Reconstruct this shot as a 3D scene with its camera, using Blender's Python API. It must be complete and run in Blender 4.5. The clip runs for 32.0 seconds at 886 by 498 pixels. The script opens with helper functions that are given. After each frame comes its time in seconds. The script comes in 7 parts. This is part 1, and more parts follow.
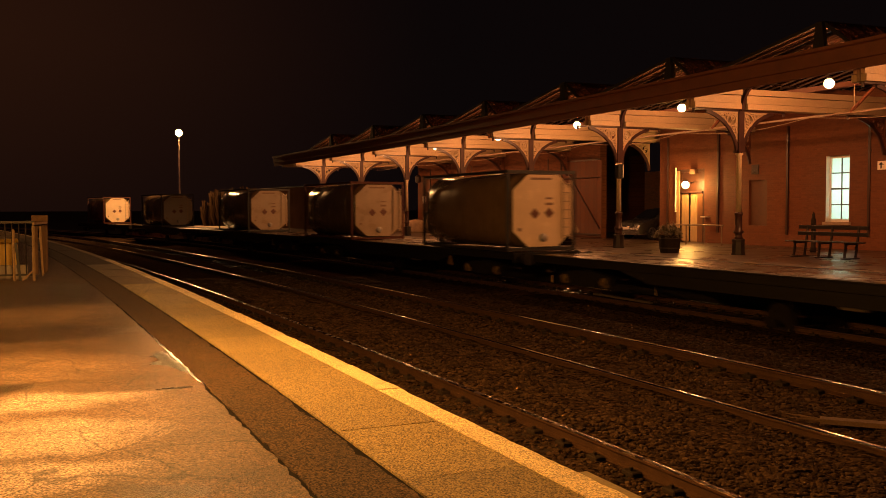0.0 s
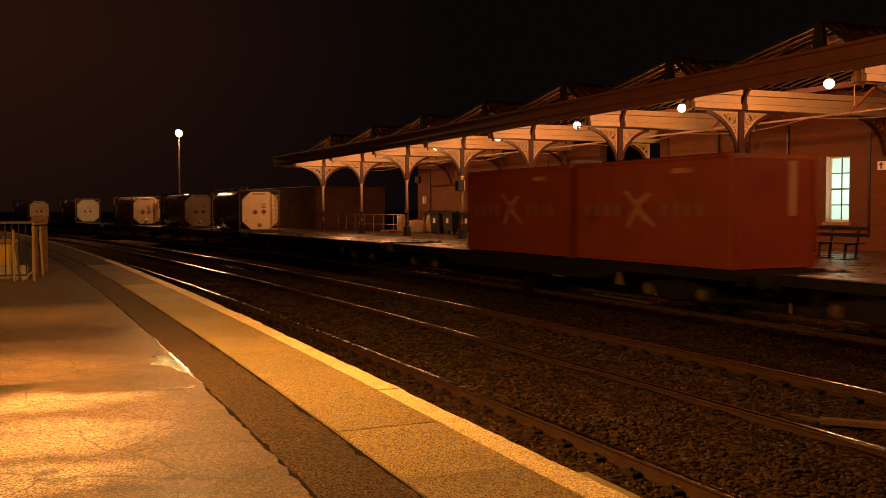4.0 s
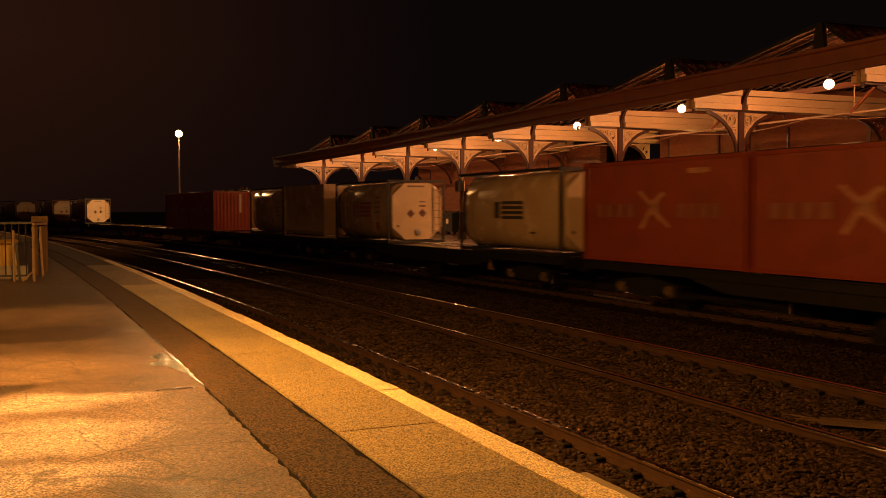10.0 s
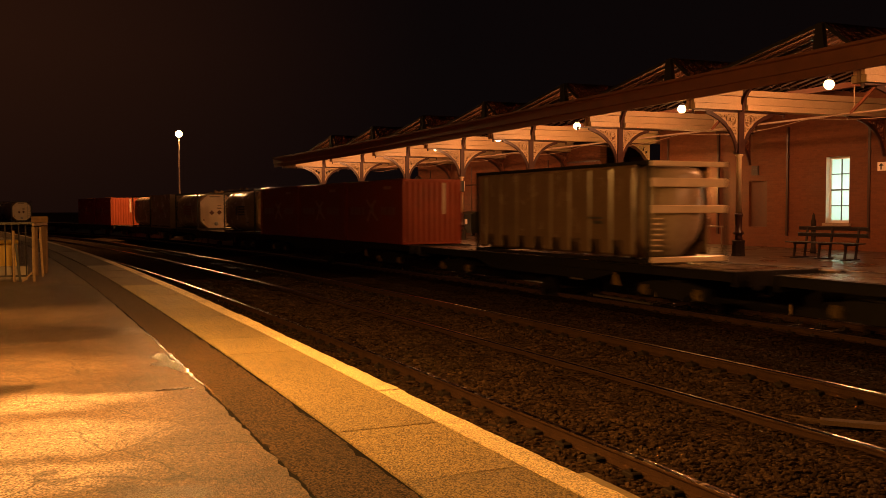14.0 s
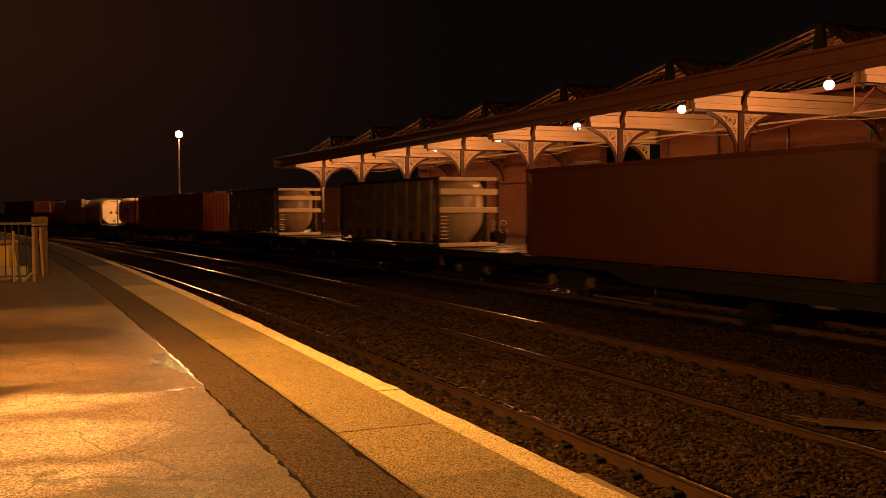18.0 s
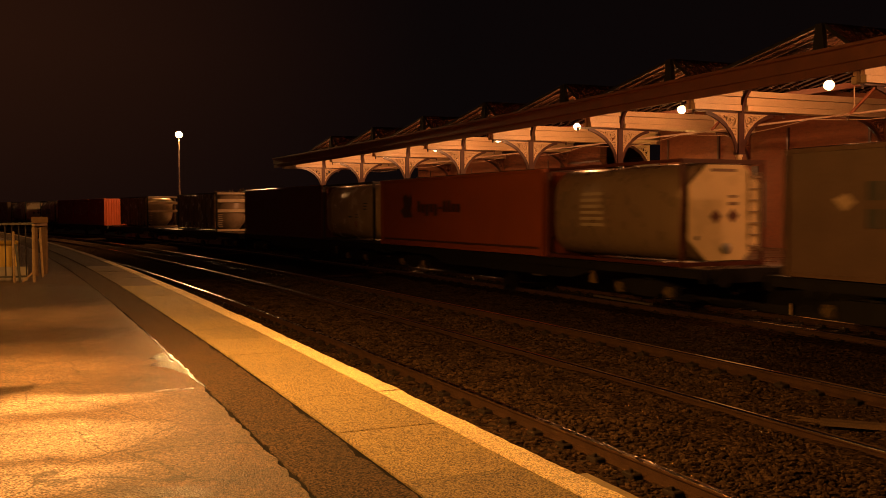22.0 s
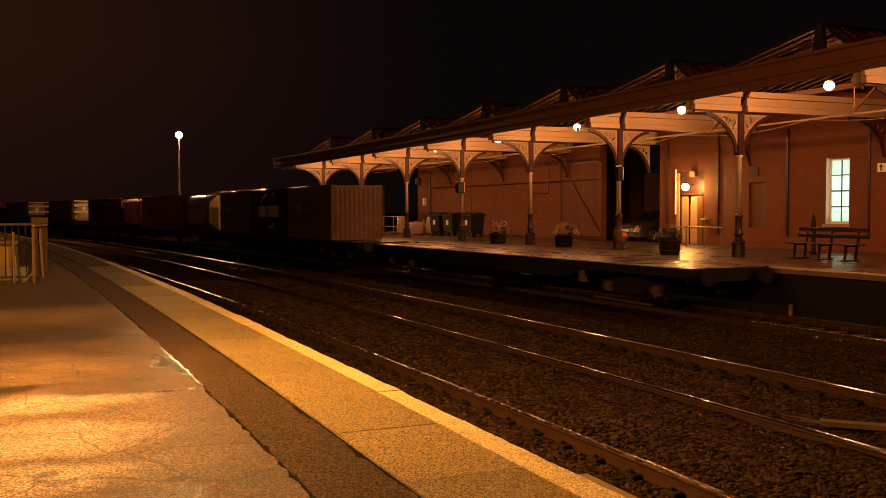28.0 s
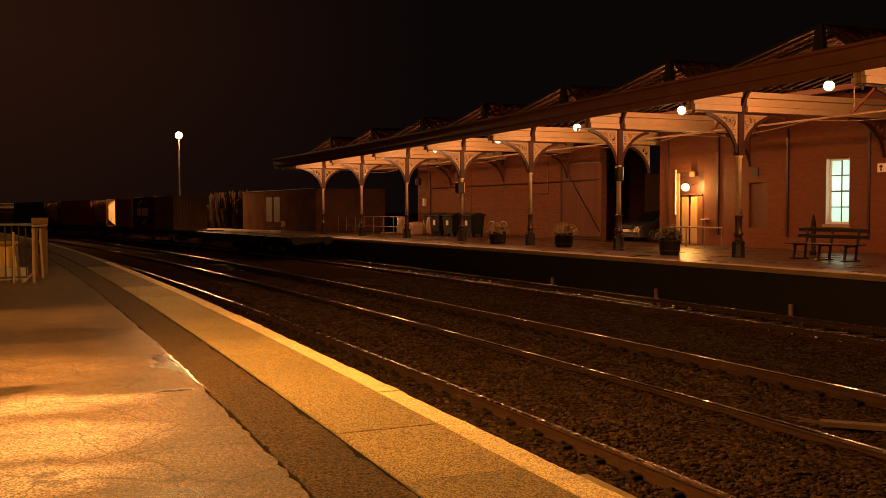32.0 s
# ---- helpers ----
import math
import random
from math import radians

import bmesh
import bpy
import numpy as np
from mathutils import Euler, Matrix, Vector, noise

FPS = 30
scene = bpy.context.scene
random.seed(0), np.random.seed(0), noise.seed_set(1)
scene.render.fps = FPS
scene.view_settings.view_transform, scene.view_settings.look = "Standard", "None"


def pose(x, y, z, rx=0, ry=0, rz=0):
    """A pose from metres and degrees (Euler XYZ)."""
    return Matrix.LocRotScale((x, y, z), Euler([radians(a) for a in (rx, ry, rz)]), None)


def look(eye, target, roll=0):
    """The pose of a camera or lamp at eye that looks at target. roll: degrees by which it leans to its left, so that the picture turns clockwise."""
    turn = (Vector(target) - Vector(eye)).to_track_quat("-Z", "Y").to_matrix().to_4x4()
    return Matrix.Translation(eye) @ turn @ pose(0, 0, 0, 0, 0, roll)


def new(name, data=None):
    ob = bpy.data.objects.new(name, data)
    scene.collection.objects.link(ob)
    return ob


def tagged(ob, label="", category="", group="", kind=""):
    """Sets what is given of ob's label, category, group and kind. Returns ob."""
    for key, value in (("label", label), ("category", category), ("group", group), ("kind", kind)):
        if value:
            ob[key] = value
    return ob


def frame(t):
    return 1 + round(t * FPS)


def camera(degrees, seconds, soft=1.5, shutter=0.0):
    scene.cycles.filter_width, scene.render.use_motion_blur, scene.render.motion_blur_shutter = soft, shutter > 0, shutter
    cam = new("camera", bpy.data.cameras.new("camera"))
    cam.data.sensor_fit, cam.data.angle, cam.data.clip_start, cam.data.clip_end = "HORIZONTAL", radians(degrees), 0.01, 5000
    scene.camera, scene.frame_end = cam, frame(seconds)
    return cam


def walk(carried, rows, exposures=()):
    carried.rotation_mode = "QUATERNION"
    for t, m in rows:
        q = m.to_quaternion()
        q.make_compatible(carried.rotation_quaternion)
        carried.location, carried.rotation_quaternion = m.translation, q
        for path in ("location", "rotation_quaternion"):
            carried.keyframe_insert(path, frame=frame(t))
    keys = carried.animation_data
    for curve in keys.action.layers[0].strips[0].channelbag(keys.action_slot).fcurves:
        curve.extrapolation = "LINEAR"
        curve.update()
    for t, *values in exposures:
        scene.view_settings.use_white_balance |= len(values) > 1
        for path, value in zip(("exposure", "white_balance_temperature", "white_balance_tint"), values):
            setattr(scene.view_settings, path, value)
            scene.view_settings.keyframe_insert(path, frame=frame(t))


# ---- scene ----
DUR = 32.0
EYE = (0.0, 0.0, 2.38)


def aim(t):
    """A fixed tripod that settles by a hair's breadth during the shot."""
    p = -0.04087 - 0.0026 * (1 - t / DUR)
    return look(EYE, (0.0, math.cos(p) * 10, EYE[2] + math.sin(p) * 10), -0.177)


cam = camera(50.78, DUR, soft=0.85, shutter=1.0)
walk(cam, [(t, aim(t)) for t in (0.0, 16.0, 32.0)])

# ---- the line's plan: b runs along the track, lat across it to the right ----
TH = 0.40178
TX, TY = -math.sin(TH), math.cos(TH)
NX, NY = math.cos(TH), math.sin(TH)
K2, K3, K4 = 1.36974e-3, -7.56232e-6, 4.14895e-8
BMAX = 130.0
TRAIN_LAT = 14.925
SPEED = 7.45
FAR_PLAT, NEAR_PLAT = 0.976, 0.90
NEAR_EDGE, FAR_EDGE = 2.73, 16.44


def bend(b):
    if b <= 0:
        return 0.0
    c = min(b, BMAX)
    f = K2 * c * c + K3 * c ** 3 + K4 * c ** 4
    return f + (b - c) * (2 * K2 * c + 3 * K3 * c * c + 4 * K4 * c ** 3)


def at(b, lat, z=0.0):
    a = lat - bend(b)
    return Vector((a * NX + b * TX, a * NY + b * TY, z))


def heading(b, lat=TRAIN_LAT):
    d = at(b + 0.5, lat) - at(b - 0.5, lat)
    return math.atan2(-d.x, d.y)


def spot(b, lat, z=0.0, turn=0.0):
    """A pose on the plan: local x points across to the right, local y along the line."""
    return Matrix.Translation(at(b, lat, z)) @ Matrix.Rotation(heading(b, lat) + radians(turn), 4, "Z")


# distance run along the train's track
_S, _B = [0.0], [-420.0]
while _B[-1] < 420:
    _S.append(_S[-1] + (at(_B[-1] + 0.5, TRAIN_LAT) - at(_B[-1], TRAIN_LAT)).length)
    _B.append(_B[-1] + 0.5)
_S0 = float(np.interp(0.0, _B, _S))


def b_of(s):
    return float(np.interp(s + _S0, _S, _B))


# ---- night sky and lamps ----
world = bpy.data.worlds.new("night_sky")
scene.world = world
world.use_nodes = True
wn, wl = world.node_tree.nodes, world.node_tree.links
bg = wn["Background"]
# lens veil's warm glow put into the sky colour, brightest to the left
sky_at = wn.new("ShaderNodeTexCoord")
toward = wn.new("ShaderNodeVectorMath")
toward.operation = "DOT_PRODUCT"
toward.inputs[1].default_value = (-0.80, 0.60, 0.05)
wl.new(sky_at.outputs["Generated"], toward.inputs[0])
spread = wn.new("ShaderNodeMapRange")
spread.interpolation_type = "SMOOTHSTEP"
spread.inputs["From Min"].default_value, spread.inputs["From Max"].default_value = 0.58, 1.04
wl.new(toward.outputs["Value"], spread.inputs["Value"])
sky_tint = wn.new("ShaderNodeMix")
sky_tint.data_type = "RGBA"
sky_tint.inputs["A"].default_value = (0.0008, 0.00045, 0.00045, 1)
sky_tint.inputs["B"].default_value = (0.0062, 0.0019, 0.0008, 1)
rise = wn.new("ShaderNodeSeparateXYZ")
wl.new(sky_at.outputs["Generated"], rise.inputs[0])
lift = wn.new("ShaderNodeMapRange")
lift.inputs["From Min"].default_value, lift.inputs["From Max"].default_value = 0.0, 0.16
lift.inputs["To Min"].default_value = 0.42
wl.new(rise.outputs["Z"], lift.inputs["Value"])
amount = wn.new("ShaderNodeMath")
amount.operation = "MULTIPLY"
wl.new(spread.outputs[0], amount.inputs[0])
wl.new(lift.outputs[0], amount.inputs[1])
wl.new(amount.outputs[0], sky_tint.inputs["Factor"])
wl.new(sky_tint.outputs["Result"], bg.inputs["Color"])
bg.inputs["Strength"].default_value = 1.0

SODIUM = (1.0, 0.42, 0.085)
CANOPY_LIGHT = (1.0, 0.375, 0.125)
SODIUM_PALE = (1.0, 0.46, 0.15)


def lamp(name, place, watts, colour, size=0.12):
    d = bpy.data.lights.new(name, "POINT")
    d.energy, d.color, d.shadow_soft_size = watts, colour, size
    ob = new(name, d)
    ob.location = place
    return ob


def hooded(name, place, watts, degrees, blend, target=None):
    """A lantern whose hood lets its light out downwards, or tilted towards a target."""
    d = bpy.data.lights.new(name, "SPOT")
    d.energy, d.color, d.shadow_soft_size, d.spot_size, d.spot_blend = watts, SODIUM, 0.12, radians(degrees), blend
    new(name, d).matrix_world = look(place, target) if target else Matrix.Translation(place)


CAN_B0, CAN_STEP = 22.06, 5.81
BAYS = [CAN_B0 + CAN_STEP * (k + 0.5) for k in range(-5, 6)]
for bb in BAYS:
    lamp("canopy_lamp_light", at(bb - 0.35, 19.5, 5.64 - 0.0125 * (bb - 19)), 128, CANOPY_LIGHT, 0.13)
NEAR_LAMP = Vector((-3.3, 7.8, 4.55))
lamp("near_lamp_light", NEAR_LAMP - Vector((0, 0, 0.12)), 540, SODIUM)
# unseen lantern at a guessed place, tilted to brighten the train's near side
SECOND_LAMP = Vector((-14.6, 13.6, 6.6))
hooded("second_lamp_light", SECOND_LAMP - Vector((0, 0, 0.2)), 610, 122, 0.85, at(15.5, 3.0, 0.9))
THIRD_LAMP = at(62.0, -4.5, 6.4)
hooded("third_lamp_light", THIRD_LAMP - Vector((0, 0, 0.2)), 320, 146, 0.25)
FAR_LAMP = at(82.6, 17.6, 8.9)
lamp("yard_lamp_light", FAR_LAMP, 2100, SODIUM_PALE, 0.15)
DOOR_LAMP = at(30.97, 24.95, 3.30)
sg = bpy.data.lights.new("signal_light", "SPOT")
sg.energy, sg.color, sg.shadow_soft_size, sg.spot_size, sg.spot_blend = 260, (1.0, 0.03, 0.01), 0.08, radians(62), 0.6
new("signal_light", sg).matrix_world = look(at(62, -13.0, 4.2), at(104, 14.9, 3.0))
lamp("door_lamp_light", DOOR_LAMP, 60, (1.0, 0.46, 0.10), 0.12)
scene.view_settings.exposure = 2.0

# ---- materials ----
MATS = {}


def mat(name, base, rough=0.6, metal=0.0, vary=0.25, scale=6.0, fine=60.0, bump=0.0, bump_scale=80.0, rough_vary=0.15, obj_vary=0.0, coat=0.0, spec=0.5, second=None):
    if name in MATS:
        return MATS[name]
    m = bpy.data.materials.new(name)
    m.use_nodes = True
    nt = m.node_tree
    n, l = nt.nodes, nt.links
    bs = n["Principled BSDF"]
    bs.inputs["Metallic"].default_value = metal
    bs.inputs["Coat Weight"].default_value = coat
    bs.inputs["Specular IOR Level"].default_value = spec
    co = n.new("ShaderNodeTexCoord")
    n1 = n.new("ShaderNodeTexNoise")
    n1.inputs["Scale"].default_value = scale
    n1.inputs["Detail"].default_value = 4
    n2 = n.new("ShaderNodeTexNoise")
    n2.inputs["Scale"].default_value = fine
    n2.inputs["Detail"].default_value = 3
    l.new(co.outputs["Object"], n1.inputs["Vector"])
    l.new(co.outputs["Object"], n2.inputs["Vector"])
    mix = n.new("ShaderNodeMix")
    mix.data_type = "RGBA"
    lo = tuple(c * (1 - vary) for c in base)
    hi = second if second else tuple(min(1, c * (1 + vary)) for c in base)
    mix.inputs["A"].default_value = (*lo, 1)
    mix.inputs["B"].default_value = (*hi, 1)
    add = n.new("ShaderNodeMath")
    add.operation = "MULTIPLY_ADD"
    add.inputs[1].default_value = 0.55
    l.new(n1.outputs["Fac"], add.inputs[0])
    sc = n.new("ShaderNodeMath")
    sc.operation = "MULTIPLY"
    sc.inputs[1].default_value = 0.45
    l.new(n2.outputs["Fac"], sc.inputs[0])
    l.new(sc.outputs[0], add.inputs[2])
    ramp = n.new("ShaderNodeMapRange")
    ramp.inputs["From Min"].default_value, ramp.inputs["From Max"].default_value = 0.3, 0.7
    l.new(add.outputs[0], ramp.inputs["Value"])
    l.new(ramp.outputs[0], mix.inputs["Factor"])
    col = mix.outputs["Result"]
    if obj_vary:
        oi = n.new("ShaderNodeObjectInfo")
        hsv = n.new("ShaderNodeHueSaturation")
        mr = n.new("ShaderNodeMapRange")
        mr.inputs["To Min"].default_value, mr.inputs["To Max"].default_value = 1 - obj_vary, 1 + obj_vary
        l.new(oi.outputs["Random"], mr.inputs["Value"])
        l.new(mr.outputs[0], hsv.inputs["Value"])
        l.new(col, hsv.inputs["Color"])
        col = hsv.outputs["Color"]
    l.new(col, bs.inputs["Base Color"])
    rr = n.new("ShaderNodeMapRange")
    rr.inputs["To Min"].default_value, rr.inputs["To Max"].default_value = max(0.02, rough - rough_vary), min(1, rough + rough_vary)
    l.new(n1.outputs["Fac"], rr.inputs["Value"])
    l.new(rr.outputs[0], bs.inputs["Roughness"])
    if bump:
        bp = n.new("ShaderNodeBump")
        bp.inputs["Strength"].default_value = bump
        bp.inputs["Distance"].default_value = 0.02
        n3 = n.new("ShaderNodeTexNoise")
        n3.inputs["Scale"].default_value = bump_scale
        n3.inputs["Detail"].default_value = 4
        l.new(co.outputs["Object"], n3.inputs["Vector"])
        l.new(n3.outputs["Fac"], bp.inputs["Height"])
        l.new(bp.outputs[0], bs.inputs["Normal"])
    MATS[name] = m
    return m


def glow(name, colour, strength):
    if name in MATS:
        return MATS[name]
    m = bpy.data.materials.new(name)
    m.use_nodes = True
    bs = m.node_tree.nodes["Principled BSDF"]
    bs.inputs["Base Color"].default_value = (*colour, 1)
    bs.inputs["Emission Color"].default_value = (*colour, 1)
    bs.inputs["Emission Strength"].default_value = strength
    MATS[name] = m
    return m


# ---- mesh helpers ----
def obj(name, bm, material, smooth=False):
    me = bpy.data.meshes.new(name)
    bm.to_mesh(me)
    bm.free()
    if smooth:
        for f in me.polygons:
            f.use_smooth = True
    me.materials.append(material)
    return new(name, me)


def part(name, bm, material, parent, label="", smooth=False):
    ob = obj(name, bm, material, smooth)
    ob.parent = parent
    if label:
        ob["label"] = label
    return ob


def share(name, mesh, parent, m=None):
    ob = new(name, mesh)
    ob.parent = parent
    if m is not None:
        ob.matrix_local = m
    return ob


def thing(name, m, label, category, group="", kind=""):
    e = new(name)
    e.empty_display_size = 0.2
    e.matrix_world = m
    return tagged(e, label, category, group, kind)


def box(bm, x0, x1, y0, y1, z0, z1, m=None):
    v = [bm.verts.new((x, y, z)) for x in (x0, x1) for y in (y0, y1) for z in (z0, z1)]
    if m is not None:
        for q in v:
            q.co = m @ q.co
    for a in ((0, 1, 3, 2), (4, 6, 7, 5), (0, 4, 5, 1), (2, 3, 7, 6), (0, 2, 6, 4), (1, 5, 7, 3)):
        bm.faces.new([v[i] for i in a])
    return v


def bbox(bm, x0, x1, y0, y1, z0, z1, bev=0.01, m=None):
    """A box with bevelled edges."""
    t = bmesh.new()
    box(t, min(x0, x1), max(x0, x1), min(y0, y1), max(y0, y1), min(z0, z1), max(z0, z1))
    bmesh.ops.bevel(t, geom=list(t.edges), offset=bev, segments=1, affect="EDGES")
    merge(bm, t, m)


def merge(bm, t, m=None):
    vs = {}
    for v in t.verts:
        vs[v] = bm.verts.new(m @ v.co if m is not None else v.co)
    for f in t.faces:
        bm.faces.new([vs[v] for v in f.verts])
    t.free()


def rod(bm, p, q, r, n=8, r2=None, caps=True):
    p, q = Vector(p), Vector(q)
    d = (q - p).normalized()
    u = d.orthogonal().normalized()
    w = d.cross(u)
    r2 = r if r2 is None else r2
    A = [bm.verts.new(p + (u * math.cos(a) + w * math.sin(a)) * r) for a in [2 * math.pi * i / n for i in range(n)]]
    B = [bm.verts.new(q + (u * math.cos(a) + w * math.sin(a)) * r2) for a in [2 * math.pi * i / n for i in range(n)]]
    for i in range(n):
        bm.faces.new((A[i], A[(i + 1) % n], B[(i + 1) % n], B[i]))
    if caps:
        bm.faces.new(A[::-1])
        bm.faces.new(B)


def beam(bm, p, q, w, h, up=(0, 0, 1)):
    """A rectangular bar from p to q, w wide and h high."""
    p, q = Vector(p), Vector(q)
    d = (q - p).normalized()
    s = d.cross(Vector(up))
    s = s.normalized() if s.length > 1e-6 else d.orthogonal().normalized()
    t = s.cross(d)
    v = []
    for e in (p, q):
        for a, c in ((-1, -1), (1, -1), (1, 1), (-1, 1)):
            v.append(bm.verts.new(e + s * a * w / 2 + t * c * h / 2))
    for a in ((3, 2, 1, 0), (4, 5, 6, 7), (0, 1, 5, 4), (1, 2, 6, 5), (2, 3, 7, 6), (3, 0, 4, 7)):
        bm.faces.new([v[i] for i in a])


def lathe(bm, prof, n=16, m=None):
    """prof: (radius, z) from bottom to top."""
    rings = []
    for r, z in prof:
        ring = []
        for i in range(n):
            a = 2 * math.pi * i / n
            c = Vector((r * math.cos(a), r * math.sin(a), z))
            ring.append(bm.verts.new(m @ c if m is not None else c))
        rings.append(ring)
    for A, B in zip(rings, rings[1:]):
        for i in range(n):
            bm.faces.new((A[i], A[(i + 1) % n], B[(i + 1) % n], B[i]))
    bm.faces.new(rings[0][::-1])
    bm.faces.new(rings[-1])


def slab(bm, pts, y0, y1, m=None):
    """A flat outline in local x, z, given thickness from y0 to y1."""
    A = [bm.verts.new((x, y0, z)) for x, z in pts]
    B = [bm.verts.new((x, y1, z)) for x, z in pts]
    if m is not None:
        for q in A + B:
            q.co = m @ q.co
    n = len(pts)
    for i in range(n):
        bm.faces.new((A[i], A[(i + 1) % n], B[(i + 1) % n], B[i]))
    bm.faces.new(A[::-1])
    bm.faces.new(B)


def sweep(bm, sec, b0, b1, step=2.0, closed=True, dz=None):
    """A section of (lat, z) drawn along the line from b0 to b1."""
    n = max(1, int(math.ceil((b1 - b0) / step)))
    rows = []
    for i in range(n + 1):
        b = b0 + (b1 - b0) * i / n
        o = dz(b) if dz else 0.0
        rows.append([bm.verts.new(at(b, l, z + o)) for l, z in sec])
    k = len(sec)
    for A, B in zip(rows, rows[1:]):
        for i in range(k if closed else k - 1):
            j = (i + 1) % k
            bm.faces.new((A[i], B[i], B[j], A[j]))
    if closed:
        bm.faces.new(rows[0])
        bm.faces.new(rows[-1][::-1])


def patch(bm, sec, b0, b1):
    sweep(bm, sec, b0, b1, b1 - b0)


def tilt_box(bm, a, c, lat0, lat1, z0, z1):
    """A straight block on the plan from b=a to b=c."""
    v = [bm.verts.new(at(b, l, z)) for b in (a, c) for l in (lat0, lat1) for z in (z0, z1)]
    for f in ((0, 2, 3, 1), (4, 5, 7, 6), (0, 1, 5, 4), (2, 6, 7, 3), (0, 4, 6, 2), (1, 3, 7, 5)):
        bm.faces.new([v[i] for i in f])

# ---- the materials of the place ----
M_ASPHALT = mat("wet_asphalt", (0.07, 0.062, 0.055), 0.42, vary=0.45, scale=0.7, fine=90, bump=0.55, bump_scale=70, rough_vary=0.35)


def wet_asphalt():
    """Old asphalt in patches: gritty worn lobes with lamp sheen in their colour, a duller smooth coat, dark damp bands
    and one small puddle.
    """
    n, l = M_ASPHALT.node_tree.nodes, M_ASPHALT.node_tree.links
    bs = n["Principled BSDF"]
    co = n.new("ShaderNodeTexCoord")
    mp = n.new("ShaderNodeMapping")
    mp.inputs["Rotation"].default_value = (0, 0, -TH)
    l.new(co.outputs["Object"], mp.inputs["Vector"])

    def tex(scale, detail, src=None):
        t = n.new("ShaderNodeTexNoise")
        t.inputs["Scale"].default_value, t.inputs["Detail"].default_value = scale, detail
        l.new((src or mp).outputs[0], t.inputs["Vector"])
        return t

    def fit(src, a, c, lo=0.0, hi=1.0):
        r = n.new("ShaderNodeMapRange")
        r.inputs["From Min"].default_value, r.inputs["From Max"].default_value = a, c
        r.inputs["To Min"].default_value, r.inputs["To Max"].default_value = lo, hi
        l.new(src, r.inputs["Value"])
        return r.outputs[0]

    def two(op, a, c):
        m = n.new("ShaderNodeMath")
        m.operation = op
        for i, q in enumerate((a, c)):
            if isinstance(q, (int, float)):
                m.inputs[i].default_value = q
            else:
                l.new(q, m.inputs[i])
        return m.outputs[0]

    def blend(f, a, c):
        m = n.new("ShaderNodeMix")
        m.data_type = "RGBA"
        l.new(f, m.inputs["Factor"])
        for q, k in ((a, "A"), (c, "B")):
            if isinstance(q, tuple):
                m.inputs[k].default_value = (*q, 1)
            else:
                l.new(q, m.inputs[k])
        return m.outputs["Result"]

    drift = tex(1.6, 5)
    warp = n.new("ShaderNodeVectorMath")
    warp.operation = "MULTIPLY_ADD"
    warp.inputs[1].default_value = (0.7, 0.8, 0.0)
    l.new(drift.outputs["Color"], warp.inputs[0])
    off = n.new("ShaderNodeVectorMath")
    off.inputs[1].default_value = (-0.35, -0.4, 0.0)
    l.new(mp.outputs[0], off.inputs[0])
    l.new(off.outputs[0], warp.inputs[2])

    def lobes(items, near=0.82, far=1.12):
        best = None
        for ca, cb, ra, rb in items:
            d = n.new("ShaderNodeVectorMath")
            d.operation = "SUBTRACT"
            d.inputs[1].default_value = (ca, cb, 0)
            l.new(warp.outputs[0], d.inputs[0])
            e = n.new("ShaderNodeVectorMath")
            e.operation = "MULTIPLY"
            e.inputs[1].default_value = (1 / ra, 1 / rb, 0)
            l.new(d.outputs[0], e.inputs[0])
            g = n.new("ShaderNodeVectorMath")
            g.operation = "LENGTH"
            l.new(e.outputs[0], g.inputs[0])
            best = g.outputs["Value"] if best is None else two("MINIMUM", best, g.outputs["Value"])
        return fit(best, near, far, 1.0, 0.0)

    grit_sheen = lobes(((-0.62, 6.55, 1.22, 0.55), (-0.50, 5.52, 1.0, 0.38), (-0.30, 7.75, 1.05, 0.38), (-1.2, 6.2, 0.9, 2.2)), 0.68, 1.2)
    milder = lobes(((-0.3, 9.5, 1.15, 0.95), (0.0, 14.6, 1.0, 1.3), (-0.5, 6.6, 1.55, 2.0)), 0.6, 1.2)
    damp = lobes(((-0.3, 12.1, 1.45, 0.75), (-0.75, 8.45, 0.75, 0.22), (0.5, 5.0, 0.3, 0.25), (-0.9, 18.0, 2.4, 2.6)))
    puddle = lobes(((1.12, 9.3, 0.15, 1.05), (1.0, 7.95, 0.22, 0.10)), 0.2, 1.2)
    puddle = fit(two("ADD", puddle, tex(40, 8).outputs["Fac"]), 0.98, 1.12)
    stain = fit(tex(2.2, 5).outputs["Fac"], 0.35, 0.65, 0.75, 1.2)
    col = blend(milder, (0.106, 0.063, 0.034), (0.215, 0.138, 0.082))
    # worn grit whose pale base colour also holds the near lamp's sheen
    col = blend(grit_sheen, col, (0.62, 0.47, 0.40))
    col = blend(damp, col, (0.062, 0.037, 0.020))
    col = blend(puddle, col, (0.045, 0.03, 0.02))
    # grains of stone, larger and smaller
    v1 = n.new("ShaderNodeTexVoronoi")
    v1.inputs["Scale"].default_value = 105
    l.new(mp.outputs[0], v1.inputs["Vector"])
    bw = n.new("ShaderNodeRGBToBW")
    l.new(v1.outputs["Color"], bw.inputs[0])
    f1 = fit(bw.outputs[0], 0.25, 0.8, 0.3, 1.8)
    f2 = fit(tex(45, 4).outputs["Fac"], 0.3, 0.7, 0.55, 1.45)
    cwarp = n.new("ShaderNodeVectorMath")
    cwarp.operation = "MULTIPLY_ADD"
    cwarp.inputs[1].default_value = (0.35, 0.35, 0.35)
    l.new(drift.outputs["Color"], cwarp.inputs[0])
